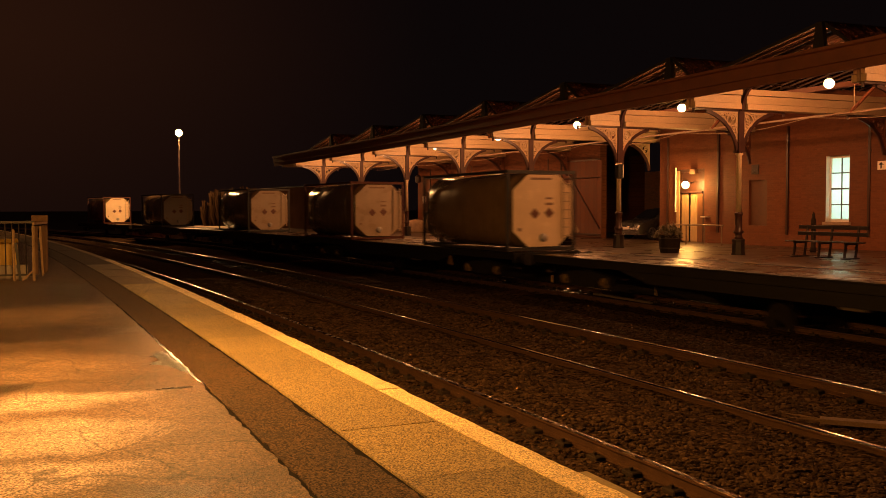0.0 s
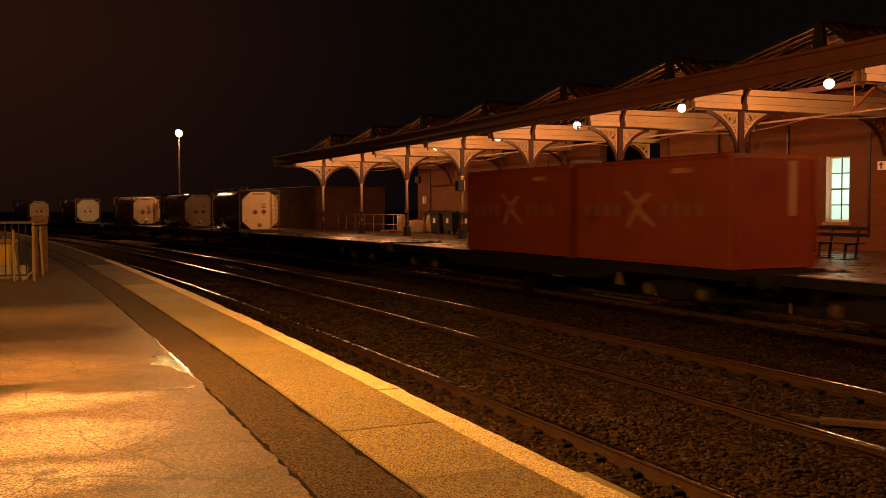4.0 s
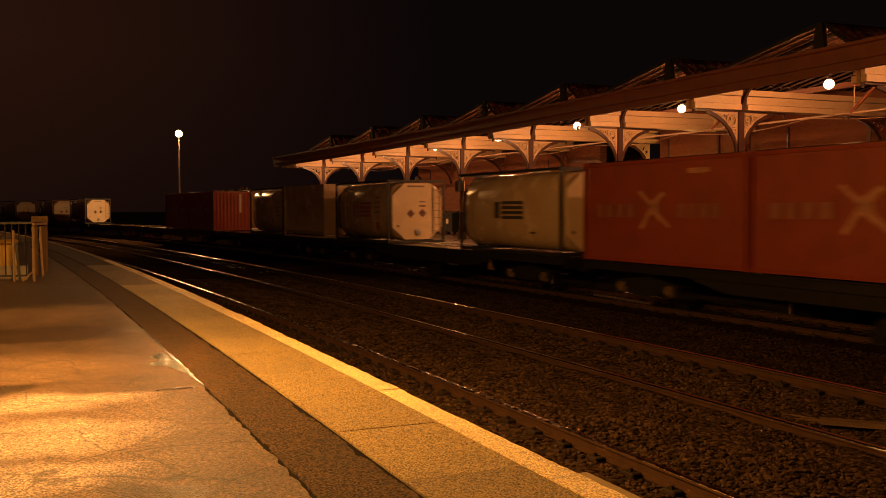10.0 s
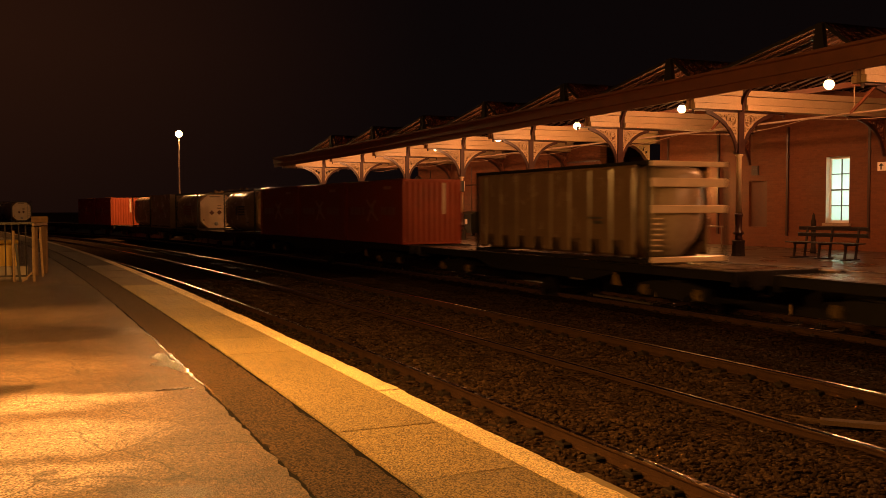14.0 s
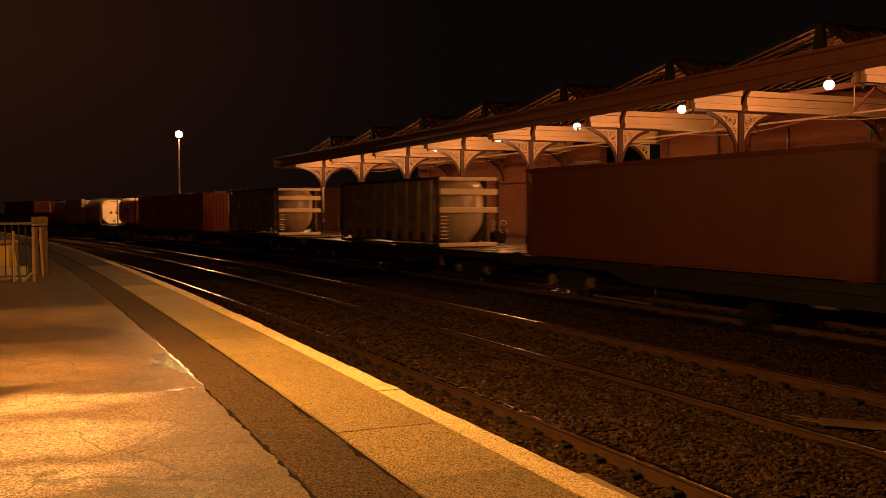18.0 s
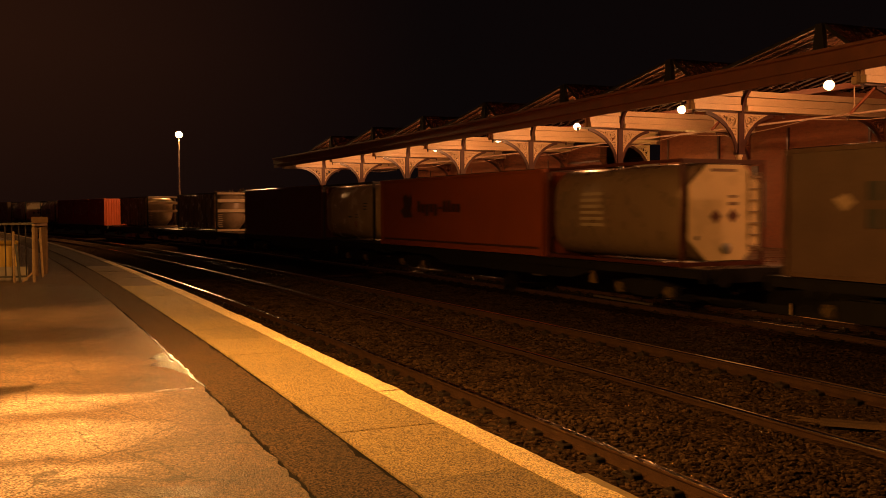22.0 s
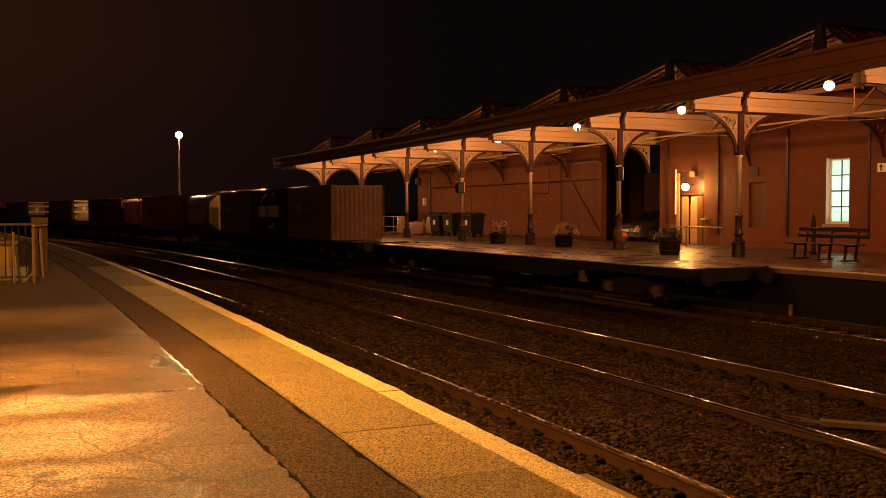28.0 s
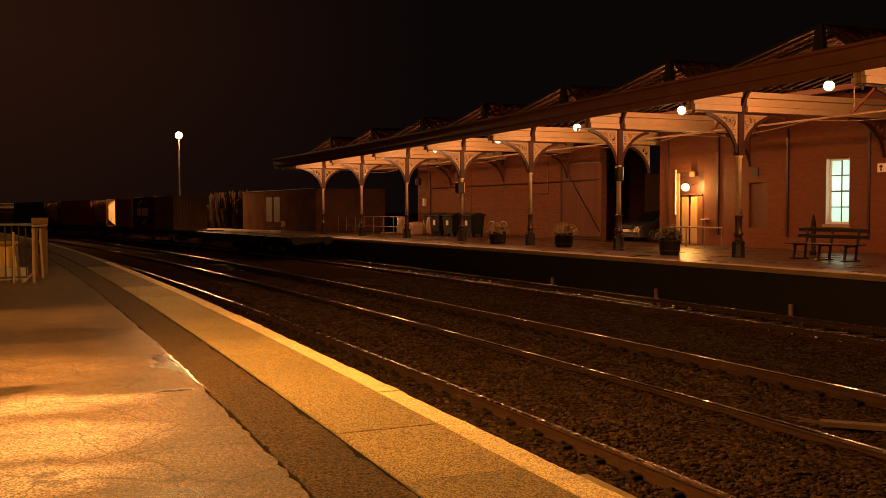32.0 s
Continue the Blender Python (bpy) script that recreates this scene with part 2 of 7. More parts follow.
    l.new(mp.outputs[0], cwarp.inputs[2])
    ck = n.new("ShaderNodeTexVoronoi")
    ck.feature = "DISTANCE_TO_EDGE"
    ck.inputs["Scale"].default_value = 1.1
    l.new(cwarp.outputs[0], ck.inputs["Vector"])
    crack = fit(ck.outputs["Distance"], 0.002, 0.013, 0.35, 1.0)
    k = two("MULTIPLY", two("MULTIPLY", f1, f2), two("MULTIPLY", stain, crack))
    sc = n.new("ShaderNodeVectorMath")
    sc.operation = "SCALE"
    l.new(col, sc.inputs[0])
    l.new(k, sc.inputs["Scale"])
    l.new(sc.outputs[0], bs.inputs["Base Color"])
    wet = two("MAXIMUM", damp, puddle)
    rough = two("ADD", two("MULTIPLY", wet, -0.14), two("ADD", two("MULTIPLY", grit_sheen, -0.10), 0.44))
    rough = two("ADD", rough, two("MULTIPLY", puddle, -0.18))
    l.new(rough, bs.inputs["Roughness"])
    bp = n.new("ShaderNodeBump")
    bp.inputs["Distance"].default_value = 0.02
    l.new(fit(puddle, 0.0, 1.0, 1.0, 0.28), bp.inputs["Strength"])
    l.new(two("ADD", bw.outputs[0], tex(70, 3).outputs["Fac"]), bp.inputs["Height"])
    bp2 = n.new("ShaderNodeBump")
    bp2.inputs["Strength"].default_value, bp2.inputs["Distance"].default_value = 0.15, 0.05
    l.new(drift.outputs["Fac"], bp2.inputs["Height"])
    l.new(bp.outputs[0], bp2.inputs["Normal"])
    l.new(bp2.outputs[0], bs.inputs["Normal"])


wet_asphalt()
M_STRIP = mat("dark_asphalt", (0.056, 0.035, 0.018), 0.75, spec=0.2, vary=0.4, scale=3, fine=120, bump=0.8, bump_scale=110, rough_vary=0.15)
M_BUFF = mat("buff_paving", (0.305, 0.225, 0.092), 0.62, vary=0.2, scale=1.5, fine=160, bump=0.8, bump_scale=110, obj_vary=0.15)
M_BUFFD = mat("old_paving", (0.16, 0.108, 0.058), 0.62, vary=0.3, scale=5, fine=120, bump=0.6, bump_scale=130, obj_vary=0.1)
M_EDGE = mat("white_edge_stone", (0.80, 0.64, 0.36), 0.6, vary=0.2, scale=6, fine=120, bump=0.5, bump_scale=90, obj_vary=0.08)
# slabs past b=26.5 and edge stones past b=29 have darker base colours
M_DULLPAVE = mat("dark_far_paving", (0.075, 0.044, 0.022), 0.7, spec=0.2, vary=0.35, scale=3, fine=100, bump=0.6, bump_scale=110, obj_vary=0.1)
M_EDGED = mat("darker_edge_stone", (0.30, 0.20, 0.10), 0.65, vary=0.3, scale=5, fine=90, bump=0.5, bump_scale=90, obj_vary=0.12)
M_BALLAST = mat("ballast", (0.039, 0.024, 0.015), 0.9, spec=0.0, vary=0.5, scale=9, fine=40, bump=0.9, bump_scale=26)
M_STONE = mat("ballast_stone", (0.060, 0.036, 0.020), 0.7, spec=0.05, vary=0.7, scale=4, fine=30, bump=0.3, bump_scale=60)
M_SLEEPER = mat("oiled_timber", (0.034, 0.024, 0.017), 0.7, spec=0.1, vary=0.4, scale=4, fine=60, bump=0.4, bump_scale=50, obj_vary=0.2)
M_RAILSIDE = mat("rusty_rail", (0.060, 0.031, 0.016), 0.7, spec=0.15, vary=0.4, scale=5, fine=80, bump=0.3)
M_RAILTOP = mat("polished_rail", (0.86, 0.78, 0.68), 0.125, metal=1.0, vary=0.15, scale=3, fine=40, rough_vary=0.02)
M_BRICK = mat("brown_brick", (0.115, 0.033, 0.0085), 0.8, vary=0.6, scale=0.45, fine=25, bump=0.4, bump_scale=25)
M_BRICK2 = mat("old_brick", (0.11, 0.035, 0.011), 0.85, vary=0.65, scale=0.5, fine=18, bump=0.5, bump_scale=16)


def speckle(m, scale, lo, hi):
    """Coarse pale and dark grains over the base colour."""
    n, l = m.node_tree.nodes, m.node_tree.links
    bs = n["Principled BSDF"]
    old = bs.inputs["Base Color"].links[0].from_socket
    co = n.new("ShaderNodeTexCoord")
    vo = n.new("ShaderNodeTexVoronoi")
    vo.inputs["Scale"].default_value = scale
    l.new(co.outputs["Object"], vo.inputs["Vector"])
    bw = n.new("ShaderNodeRGBToBW")
    l.new(vo.outputs["Color"], bw.inputs[0])
    mr = n.new("ShaderNodeMapRange")
    mr.inputs["From Min"].default_value, mr.inputs["From Max"].default_value = 0.2, 0.8
    mr.inputs["To Min"].default_value, mr.inputs["To Max"].default_value = lo, hi
    l.new(bw.outputs[0], mr.inputs["Value"])
    mu = n.new("ShaderNodeVectorMath")
    mu.operation = "SCALE"
    l.new(old, mu.inputs[0])
    l.new(mr.outputs[0], mu.inputs["Scale"])
    l.new(mu.outputs[0], bs.inputs["Base Color"])




def per_island(m, lo, hi):
    """Each loose piece of a joined mesh takes its own tone."""
    n, l = m.node_tree.nodes, m.node_tree.links
    bs = n["Principled BSDF"]
    old = bs.inputs["Base Color"].links[0].from_socket
    g = n.new("ShaderNodeNewGeometry")
    mr = n.new("ShaderNodeMapRange")
    mr.inputs["To Min"].default_value, mr.inputs["To Max"].default_value = lo, hi
    l.new(g.outputs["Random Per Island"], mr.inputs["Value"])
    mu = n.new("ShaderNodeVectorMath")
    mu.operation = "SCALE"
    l.new(old, mu.inputs[0])
    l.new(mr.outputs[0], mu.inputs["Scale"])
    l.new(mu.outputs[0], bs.inputs["Base Color"])


per_island(M_STONE, 0.5, 1.6)
# darker stones for the right-hand part of the bed
M_DARKSTONE = mat("dark_stone", (0.033, 0.020, 0.012), 0.7, spec=0.05, vary=0.7, scale=4, fine=30, bump=0.3, bump_scale=60)
per_island(M_DARKSTONE, 0.6, 1.7)
speckle(M_STRIP, 95, 0.15, 2.3)
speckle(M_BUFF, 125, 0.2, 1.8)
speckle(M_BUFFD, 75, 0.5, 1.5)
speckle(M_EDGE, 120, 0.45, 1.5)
speckle(M_BALLAST, 22, 0.3, 1.9)


def bricked(m, a, c, mortar, w=0.225, h=0.075):
    """Courses of brick laid along the wall."""
    n, l = m.node_tree.nodes, m.node_tree.links
    bs = n["Principled BSDF"]
    co = n.new("ShaderNodeTexCoord")
    mp = n.new("ShaderNodeMapping")
    mp.inputs["Rotation"].default_value = (math.pi / 2, 0, 0)
    rot = n.new("ShaderNodeVectorRotate")
    rot.rotation_type = "Z_AXIS"
    rot.inputs["Angle"].default_value = -(TH + 0.09) - math.pi / 2
    l.new(co.outputs["Object"], rot.inputs["Vector"])
    l.new(rot.outputs[0], mp.inputs["Vector"])
    br = n.new("ShaderNodeTexBrick")
    br.inputs["Scale"].default_value = 1.0
    br.inputs["Brick Width"].default_value, br.inputs["Row Height"].default_value = w, h
    br.inputs["Mortar Size"].default_value = 0.006
    br.inputs["Color1"].default_value, br.inputs["Color2"].default_value, br.inputs["Mortar"].default_value = (*a, 1), (*c, 1), (*mortar, 1)
    l.new(mp.outputs[0], br.inputs["Vector"])
    old = bs.inputs["Base Color"].links[0].from_socket
    mix = n.new("ShaderNodeMix")
    mix.data_type = "RGBA"
    mix.inputs["Factor"].default_value = 0.6
    l.new(old, mix.inputs["A"])
    l.new(br.outputs["Color"], mix.inputs["B"])
    l.new(mix.outputs["Result"], bs.inputs["Base Color"])
    bp = n.new("ShaderNodeBump")
    bp.inputs["Strength"].default_value, bp.inputs["Distance"].default_value = 0.4, 0.01
    l.new(br.outputs["Fac"], bp.inputs["Height"])
    bp.invert = True
    l.new(bp.outputs[0], bs.inputs["Normal"])


bricked(M_BRICK, (0.15, 0.043, 0.011), (0.10, 0.028, 0.007), (0.125, 0.045, 0.015))
bricked(M_BRICK2, (0.165, 0.051, 0.016), (0.075, 0.023, 0.0075), (0.16, 0.066, 0.027))
M_FARPLAT = mat("wet_platform", (0.040, 0.019, 0.008), 0.32, spec=0.9, vary=0.4, scale=0.9, fine=50, bump=0.2, bump_scale=24, rough_vary=0.36)
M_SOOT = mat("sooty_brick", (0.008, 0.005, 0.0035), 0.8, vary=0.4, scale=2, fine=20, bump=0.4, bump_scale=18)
M_COPING = mat("pale_coping", (0.25, 0.155, 0.08), 0.55, vary=0.25, scale=2, fine=40, bump=0.4, obj_vary=0.12)
M_CREAM = mat("cream_paint", (0.47, 0.335, 0.20), 0.5, vary=0.22, scale=0.7, fine=26, second=(0.58, 0.43, 0.27))
M_GRIMYCREAM = mat("grimy_cream_paint", (0.27, 0.18, 0.12), 0.6, vary=0.45, scale=2.2, fine=30)
M_MAROON = mat("maroon_paint", (0.05, 0.02, 0.018), 0.4, vary=0.2, scale=4, fine=50)
M_FASCIA = mat("brown_fascia", (0.155, 0.050, 0.023), 0.55, vary=0.3, scale=2.5, fine=40)
M_SLATE = mat("dark_roof_board", (0.045, 0.021, 0.014), 0.5, vary=0.4, scale=2, fine=30, obj_vary=0.25)
M_IRON = mat("dark_iron", (0.022, 0.015, 0.013), 0.45, vary=0.3, scale=5, fine=60)
M_GALV = mat("grey_steel", (0.35, 0.34, 0.33), 0.4, metal=0.6, vary=0.2, scale=5, fine=60)
M_GLOBE = glow("sodium_globe", (1.0, 0.60, 0.28), 3.0)
M_GLOBE_FAR = glow("sodium_lamp", (1.0, 0.60, 0.26), 2.8)

# ---- ground ----
bm = bmesh.new()
R = 1500.0
v = [bm.verts.new(c) for c in ((-R, -R, -0.6), (R, -R, -0.6), (R, R, -0.6), (-R, R, -0.6))]
bm.faces.new(v)
tagged(obj("ground", bm, mat("dark_earth", (0.035, 0.03, 0.025), 0.8, vary=0.4, scale=0.5, fine=6)), "dark earth and cinders round the station", "ground", kind="structure")


def bed(lat):
    """Height of the ballast across the line."""
    return float(np.interp(lat, [2.9, 3.4, 5.5, 5.9, 6.9, 7.3, 9.7, 10.6, 12.6, 13.2, 14.0, 14.4, 15.5, 15.8, 16.5],
                           [-0.22, -0.165, -0.155, -0.10, -0.12, -0.185, -0.01, -0.19, -0.19, -0.12, -0.12, -0.20, -0.20, -0.13, -0.15]))


bm = bmesh.new()
lats = [2.8 + 0.2 * i for i in range(70)]
bl = [-30 + 0.8 * i for i in range(44)] + [5.2 + 0.5 * i for i in range(80)] + [45.2 + 2.0 * i for i in range(60)]
grid = []
for b in bl:
    row = []
    for l in lats:
        q = at(b, l, bed(l))
        q.z += 0.035 * noise.noise(q * 3.1) + 0.02 * noise.noise(q * 9.0)
        row.append(bm.verts.new(q))
    grid.append(row)
for A, B in zip(grid, grid[1:]):
    for i in range(len(lats) - 1):
        bm.faces.new((A[i], A[i + 1], B[i + 1], B[i]))
bed_ob = obj("ballast_bed", bm, M_BALLAST, True)
# the bed beyond the middle line takes a darker base colour
M_DARKBED = mat("dark_ballast", (0.030, 0.017, 0.010), 0.9, spec=0.0, vary=0.5, scale=9, fine=40, bump=0.9, bump_scale=26)
speckle(M_DARKBED, 22, 0.3, 1.9)
bed_ob.data.materials.append(M_DARKBED)
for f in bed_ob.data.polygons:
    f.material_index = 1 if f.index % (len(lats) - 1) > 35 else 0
tagged(bed_ob, "brown stone ballast bed under the running lines", "ballast", kind="structure")

# ---- tracks ----
HEAD = [(-0.010, -0.003), (-0.033, -0.022), (-0.033, -0.035), (-0.01, -0.048), (-0.01, -0.115), (-0.07, -0.135), (-0.07, -0.15), (0.07, -0.15), (0.07, -0.135), (0.01, -0.115), (0.01, -0.048), (0.033, -0.035), (0.033, -0.022), (0.010, -0.003)]


def track(name, centre, gauge, lean, z0, b0, b1, label, top=None, wood=None, worn=0.0085, crown=0.0034):
    e = thing(name, Matrix(), label, "railway track", kind="structure")
    for sgn in (-1, 1):
        lat, z = centre + sgn * gauge / 2, z0 + sgn * lean
        bm = bmesh.new()
        cant = math.atan2(2 * lean, gauge)
        cc, cs = math.cos(cant), math.sin(cant)
        sweep(bm, [(lat + x * cc - y * cs, z + x * cs + y * cc) for x, y in HEAD], b0, b1, 2.0)
        ra = part("rail", bm, M_RAILSIDE, e, "rust-brown steel rail")
        bm = bmesh.new()
        # crowned top that falls into rounded shoulders
        edge = 0.0365 - worn
        sec = [(-edge - worn * math.sin(radians(a)), 0.0002 - worn * (math.cos(radians(14)) - math.cos(radians(a)))) for a in (80, 62, 46, 33, 22)]
        sec += [(x, 0.0036 - d) for x, d in [(q * edge, abs(q) ** 1.6 * crown) for q in (-1, -0.8, -0.55, -0.3, 0, 0.3, 0.55, 0.8, 1)]]
        sec += [(-x, y) for x, y in sec[4::-1]]
        sweep(bm, [(lat + x * cc - y * cs, z + x * cs + y * cc) for x, y in sec], b0, b1, 1.0, closed=False)
        part("running_surface", bm, top or M_RAILTOP, ra, "polished rail top", True)
    bm = bmesh.new()
    bbox(bm, -1.3, 1.3, -0.125, 0.125, -0.30, -0.155, 0.012)
    for s in (-1, 1):
        for q in (-1, 1):
            bbox(bm, s * gauge / 2 + q * 0.13 - 0.06, s * gauge / 2 + q * 0.13 + 0.06, -0.09, 0.09, -0.16, -0.10, 0.012)
            rod(bm, (s * gauge / 2 + q * 0.14, 0, -0.11), (s * gauge / 2 + q * 0.14, 0, -0.07), 0.022, 6)
    first = part("sleeper", bm, wood or M_SLEEPER, e)
    tiltm = Matrix.Rotation(math.atan2(-2 * lean, gauge), 4, "Y")
    first.matrix_local = spot(b0, centre, z0) @ tiltm
    b = b0 + 0.613
    k = 0
    while b < min(b1, 92) and k < 280:
        share("sleeper", first.data, e, spot(b, centre, z0) @ tiltm)
        b += 0.613
        k += 1
    return e


track("track_1", 4.50, 1.505, 0.0, 0.0, -8, 128, "near running line with rusty rails on timber sleepers", mat("dull_rail_top", (0.27, 0.17, 0.11), 0.26, metal=1.0, vary=0.2))
track("track_2", 8.595, 1.59, 0.09, 0.04, -8, 128, "canted middle line with polished rail tops", crown=0.0016)
track("track_3", TRAIN_LAT, 1.505, 0.0, 0.0, -40, 200, "far line beside the opposite platform", worn=0.022, wood=mat("wet_timber", (0.035, 0.026, 0.02), 0.22, vary=0.3, scale=4, fine=60, bump=0.25, bump_scale=30))

# ---- near platform ----
def jag(b, seed, amp):
    return amp * (noise.noise(Vector((b * 2.3, seed, 0.0))) + 0.8 * noise.noise(Vector((b * 7.0, seed, 3.0))) + 0.35 * noise.noise(Vector((b * 19.0, seed, 5.0))))


def ribbon(bm, l0, l1, z, b0, b1, step, deep=0.12):
    """A flat strip with ragged edges; l0 and l1 are functions of b."""
    rows = []
    n = int((b1 - b0) / step)
    for i in range(n + 1):
        b = b0 + (b1 - b0) * i / n
        rows.append([bm.verts.new(at(b, l0(b), z - deep)), bm.verts.new(at(b, l0(b), z)), bm.verts.new(at(b, l1(b), z)), bm.verts.new(at(b, l1(b), z - deep))])
    for A, B in zip(rows, rows[1:]):
        for i in range(3):
            bm.faces.new((A[i], B[i], B[i + 1], A[i + 1]))


bm = bmesh.new()
sweep(bm, [(-14, 0.0), (-14, NEAR_PLAT - 0.013), (1.8, NEAR_PLAT - 0.013), (1.8, 0.0)], -8, 90, 2.0)
near_platform = tagged(obj("platform_near", bm, mat("tar_joint", (0.006, 0.004, 0.003), 0.8, spec=0.1, vary=0.3)), "wet worn asphalt station platform", "platform", kind="structure")
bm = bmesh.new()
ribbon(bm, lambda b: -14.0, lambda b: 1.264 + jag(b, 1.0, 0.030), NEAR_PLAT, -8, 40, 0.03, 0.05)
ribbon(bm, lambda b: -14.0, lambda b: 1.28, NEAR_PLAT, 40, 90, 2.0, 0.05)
part("asphalt_surface", bm, M_ASPHALT, near_platform, "wet brown asphalt with worn patches and painted lamp sheen")
bm = bmesh.new()
ribbon(bm, lambda b: 1.294 + jag(b, 4.0, 0.022), lambda b: 1.766 + jag(b, 7.0, 0.034), NEAR_PLAT - 0.004, -8, 40, 0.03, 0.05)
ribbon(bm, lambda b: 1.29, lambda b: 1.78, NEAR_PLAT - 0.004, 40, 90, 2.0, 0.05)
part("asphalt_strip", bm, M_STRIP, near_platform, "dark patched asphalt strip")
bm = bmesh.new()
sweep(bm, [(1.81, -0.5), (1.81, 0.74), (2.50, 0.74), (2.50, -0.5)], -8, 90, 2.0)
part("platform_wall", bm, M_BRICK2, near_platform)
bm = bmesh.new()
ribbon(bm, lambda b: 1.24, lambda b: 1.31, NEAR_PLAT - 0.007, 8.0, 15.5, 0.1, 0.01)
part("water_in_joint", bm, mat("standing_water", (0.015, 0.012, 0.01), 0.16, vary=0.1, bump=0.15, bump_scale=40, rough_vary=0.05), near_platform, "wet gleaming joint")


def chipped(bm, a, c, l0, l1, z0, z1, seed):
    """An edge stone whose outer arris is worn and chipped."""
    n = 14
    rows = []
    for i in range(n + 1):
        b = a + (c - a) * i / n
        w = l1 + jag(b, seed, 0.016)
        rows.append([bm.verts.new(at(b, l0, z0)), bm.verts.new(at(b, l0, z1)), bm.verts.new(at(b, w - 0.012, z1)), bm.verts.new(at(b, w, z1 - 0.014)), bm.verts.new(at(b, w, z0))])
    for A, B in zip(rows, rows[1:]):
        for i in range(5):
            j = (i + 1) % 5
            bm.faces.new((A[i], B[i], B[j], A[j]))
    bm.faces.new(rows[0])
    bm.faces.new(rows[-1][::-1])


b = -7.48
k = 0
while b < 88:
    bm = bmesh.new()
    tilt_box(bm, b + 0.005, b + 1.215, 1.80, 2.53, 0.75, NEAR_PLAT + random.uniform(-0.003, 0.003))
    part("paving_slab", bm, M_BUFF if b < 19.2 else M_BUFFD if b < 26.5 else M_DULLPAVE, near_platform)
    bm = bmesh.new()
    chipped(bm, b + 0.006, b + 1.214, 2.534, NEAR_EDGE + random.uniform(-0.012, 0.006), 0.75, NEAR_PLAT + 0.006 + random.uniform(-0.003, 0.003), 11.0)
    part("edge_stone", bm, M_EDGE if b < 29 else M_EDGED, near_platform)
    b += 1.22

# ---- opposite platform ----
bm = bmesh.new()
sweep(bm, [(16.62, -0.5), (16.62, FAR_PLAT - 0.12), (16.9, FAR_PLAT - 0.12), (16.9, FAR_PLAT), (60, FAR_PLAT), (60, -0.5)], -30, 66, 2.0)
far_platform = tagged(obj("platform_far", bm, M_FARPLAT), "wet dark asphalt platform across the tracks", "platform", kind="structure")
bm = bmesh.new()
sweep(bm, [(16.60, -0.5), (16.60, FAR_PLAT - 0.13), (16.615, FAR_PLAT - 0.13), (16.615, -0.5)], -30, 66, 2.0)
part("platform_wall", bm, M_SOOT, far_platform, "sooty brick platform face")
b = -29.0
while b < 66:
    bm = bmesh.new()
    tilt_box(bm, b + 0.004, b + 0.905, FAR_EDGE + random.uniform(-0.015, 0.015), 16.895, FAR_PLAT - 0.115, FAR_PLAT + random.uniform(0.0, 0.006))
    part("coping_stone", bm, M_COPING, far_platform)
    b += 0.91

# ---- canopy on iron columns ----
COLS = [CAN_B0 + CAN_STEP * k for k in range(-4, 7)]


def sag(b):
    """The canopy falls gently with the line."""
    return -0.0055 * (b - 22.0)


EX, EZ = 1.30, 1.20


def arch():
    """The rib's sweep from the column out to the top bar."""
    p = [Vector(c) for c in ((0, 0.10, -EZ), (0, 0.17, -0.72), (0, 0.52, -0.22), (0, EX, -0.05))]
    for i in range(13):
        t = i / 12
        u = 1 - t
        yield p[0] * u ** 3 + p[1] * 3 * u * u * t + p[2] * 3 * u * t * t + p[3] * t ** 3


def bracket_frame_mesh():
    """The dark top bar that the spandrel hangs from; local y runs outward from the column."""
    bm = bmesh.new()
    beam(bm, (0, 0.06, -0.02), (0, EX + 0.45, -0.02), 0.12, 0.04)
    rod(bm, (0, EX + 0.45, -0.12), (0, EX + 0.45, 0.0), 0.035, 8)
    arc = list(arch())
    for p, q in zip(arc, arc[1:]):
        beam(bm, p, q, 0.11, 0.06, up=(1, 0, 0))
    return bm


def bracket_mesh():
    """Cream scrollwork of rings and volutes that fills the spandrel."""
    bm = bmesh.new()
    arc = [p + Vector((0, -0.035, 0.04)) for p in list(arch())[1:11]]
    for p, q in zip(arc, arc[1:]):
        beam(bm, p, q, 0.06, 0.035, up=(1, 0, 0))
    beam(bm, (0, 0.115, -EZ), (0, 0.115, -0.05), 0.05, 0.045, up=(1, 0, 0))
    beam(bm, (0, 0.10, -0.07), (0, 1.05, -0.07), 0.05, 0.05)

    def ring(cy, cz, r, w, n=12, a0=0.0, a1=2 * math.pi, k=1.0):
        pts = []
        for i in range(n + 1):
            a = a0 + (a1 - a0) * i / n
            rr = r * (1 - (1 - k) * i / n)
            pts.append(Vector((0, cy + rr * math.cos(a), cz + rr * math.sin(a))))
        for p, q in zip(pts, pts[1:]):
            beam(bm, p, q, 0.04, w, up=(1, 0, 0))

    ring(0.33, -0.29, 0.18, 0.06)
    ring(0.30, -0.25, 0.085, 0.05, 10, 0.5, 0.5 + 2.4 * math.pi, 0.4)
    ring(0.38, -0.36, 0.07, 0.045, 10, 3.4, 3.4 + 2.4 * math.pi, 0.4)
    for cy, cz, r in ((0.62, -0.17, 0.085), (0.76, -0.13, 0.05), (0.87, -0.105, 0.03), (0.20, -0.58, 0.075), (0.175, -0.74, 0.05), (0.16, -0.86, 0.03), (0.17, -0.13, 0.05), (0.52, -0.34, 0.035), (0.34, -0.53, 0.035), (0.58, -0.28, 0.03), (0.50, -0.12, 0.035), (0.18, -0.44, 0.04)):
        ring(cy, cz, r, 0.048, 9, 0.4, 0.4 + 2.2 * math.pi, 0.5)
    return bm


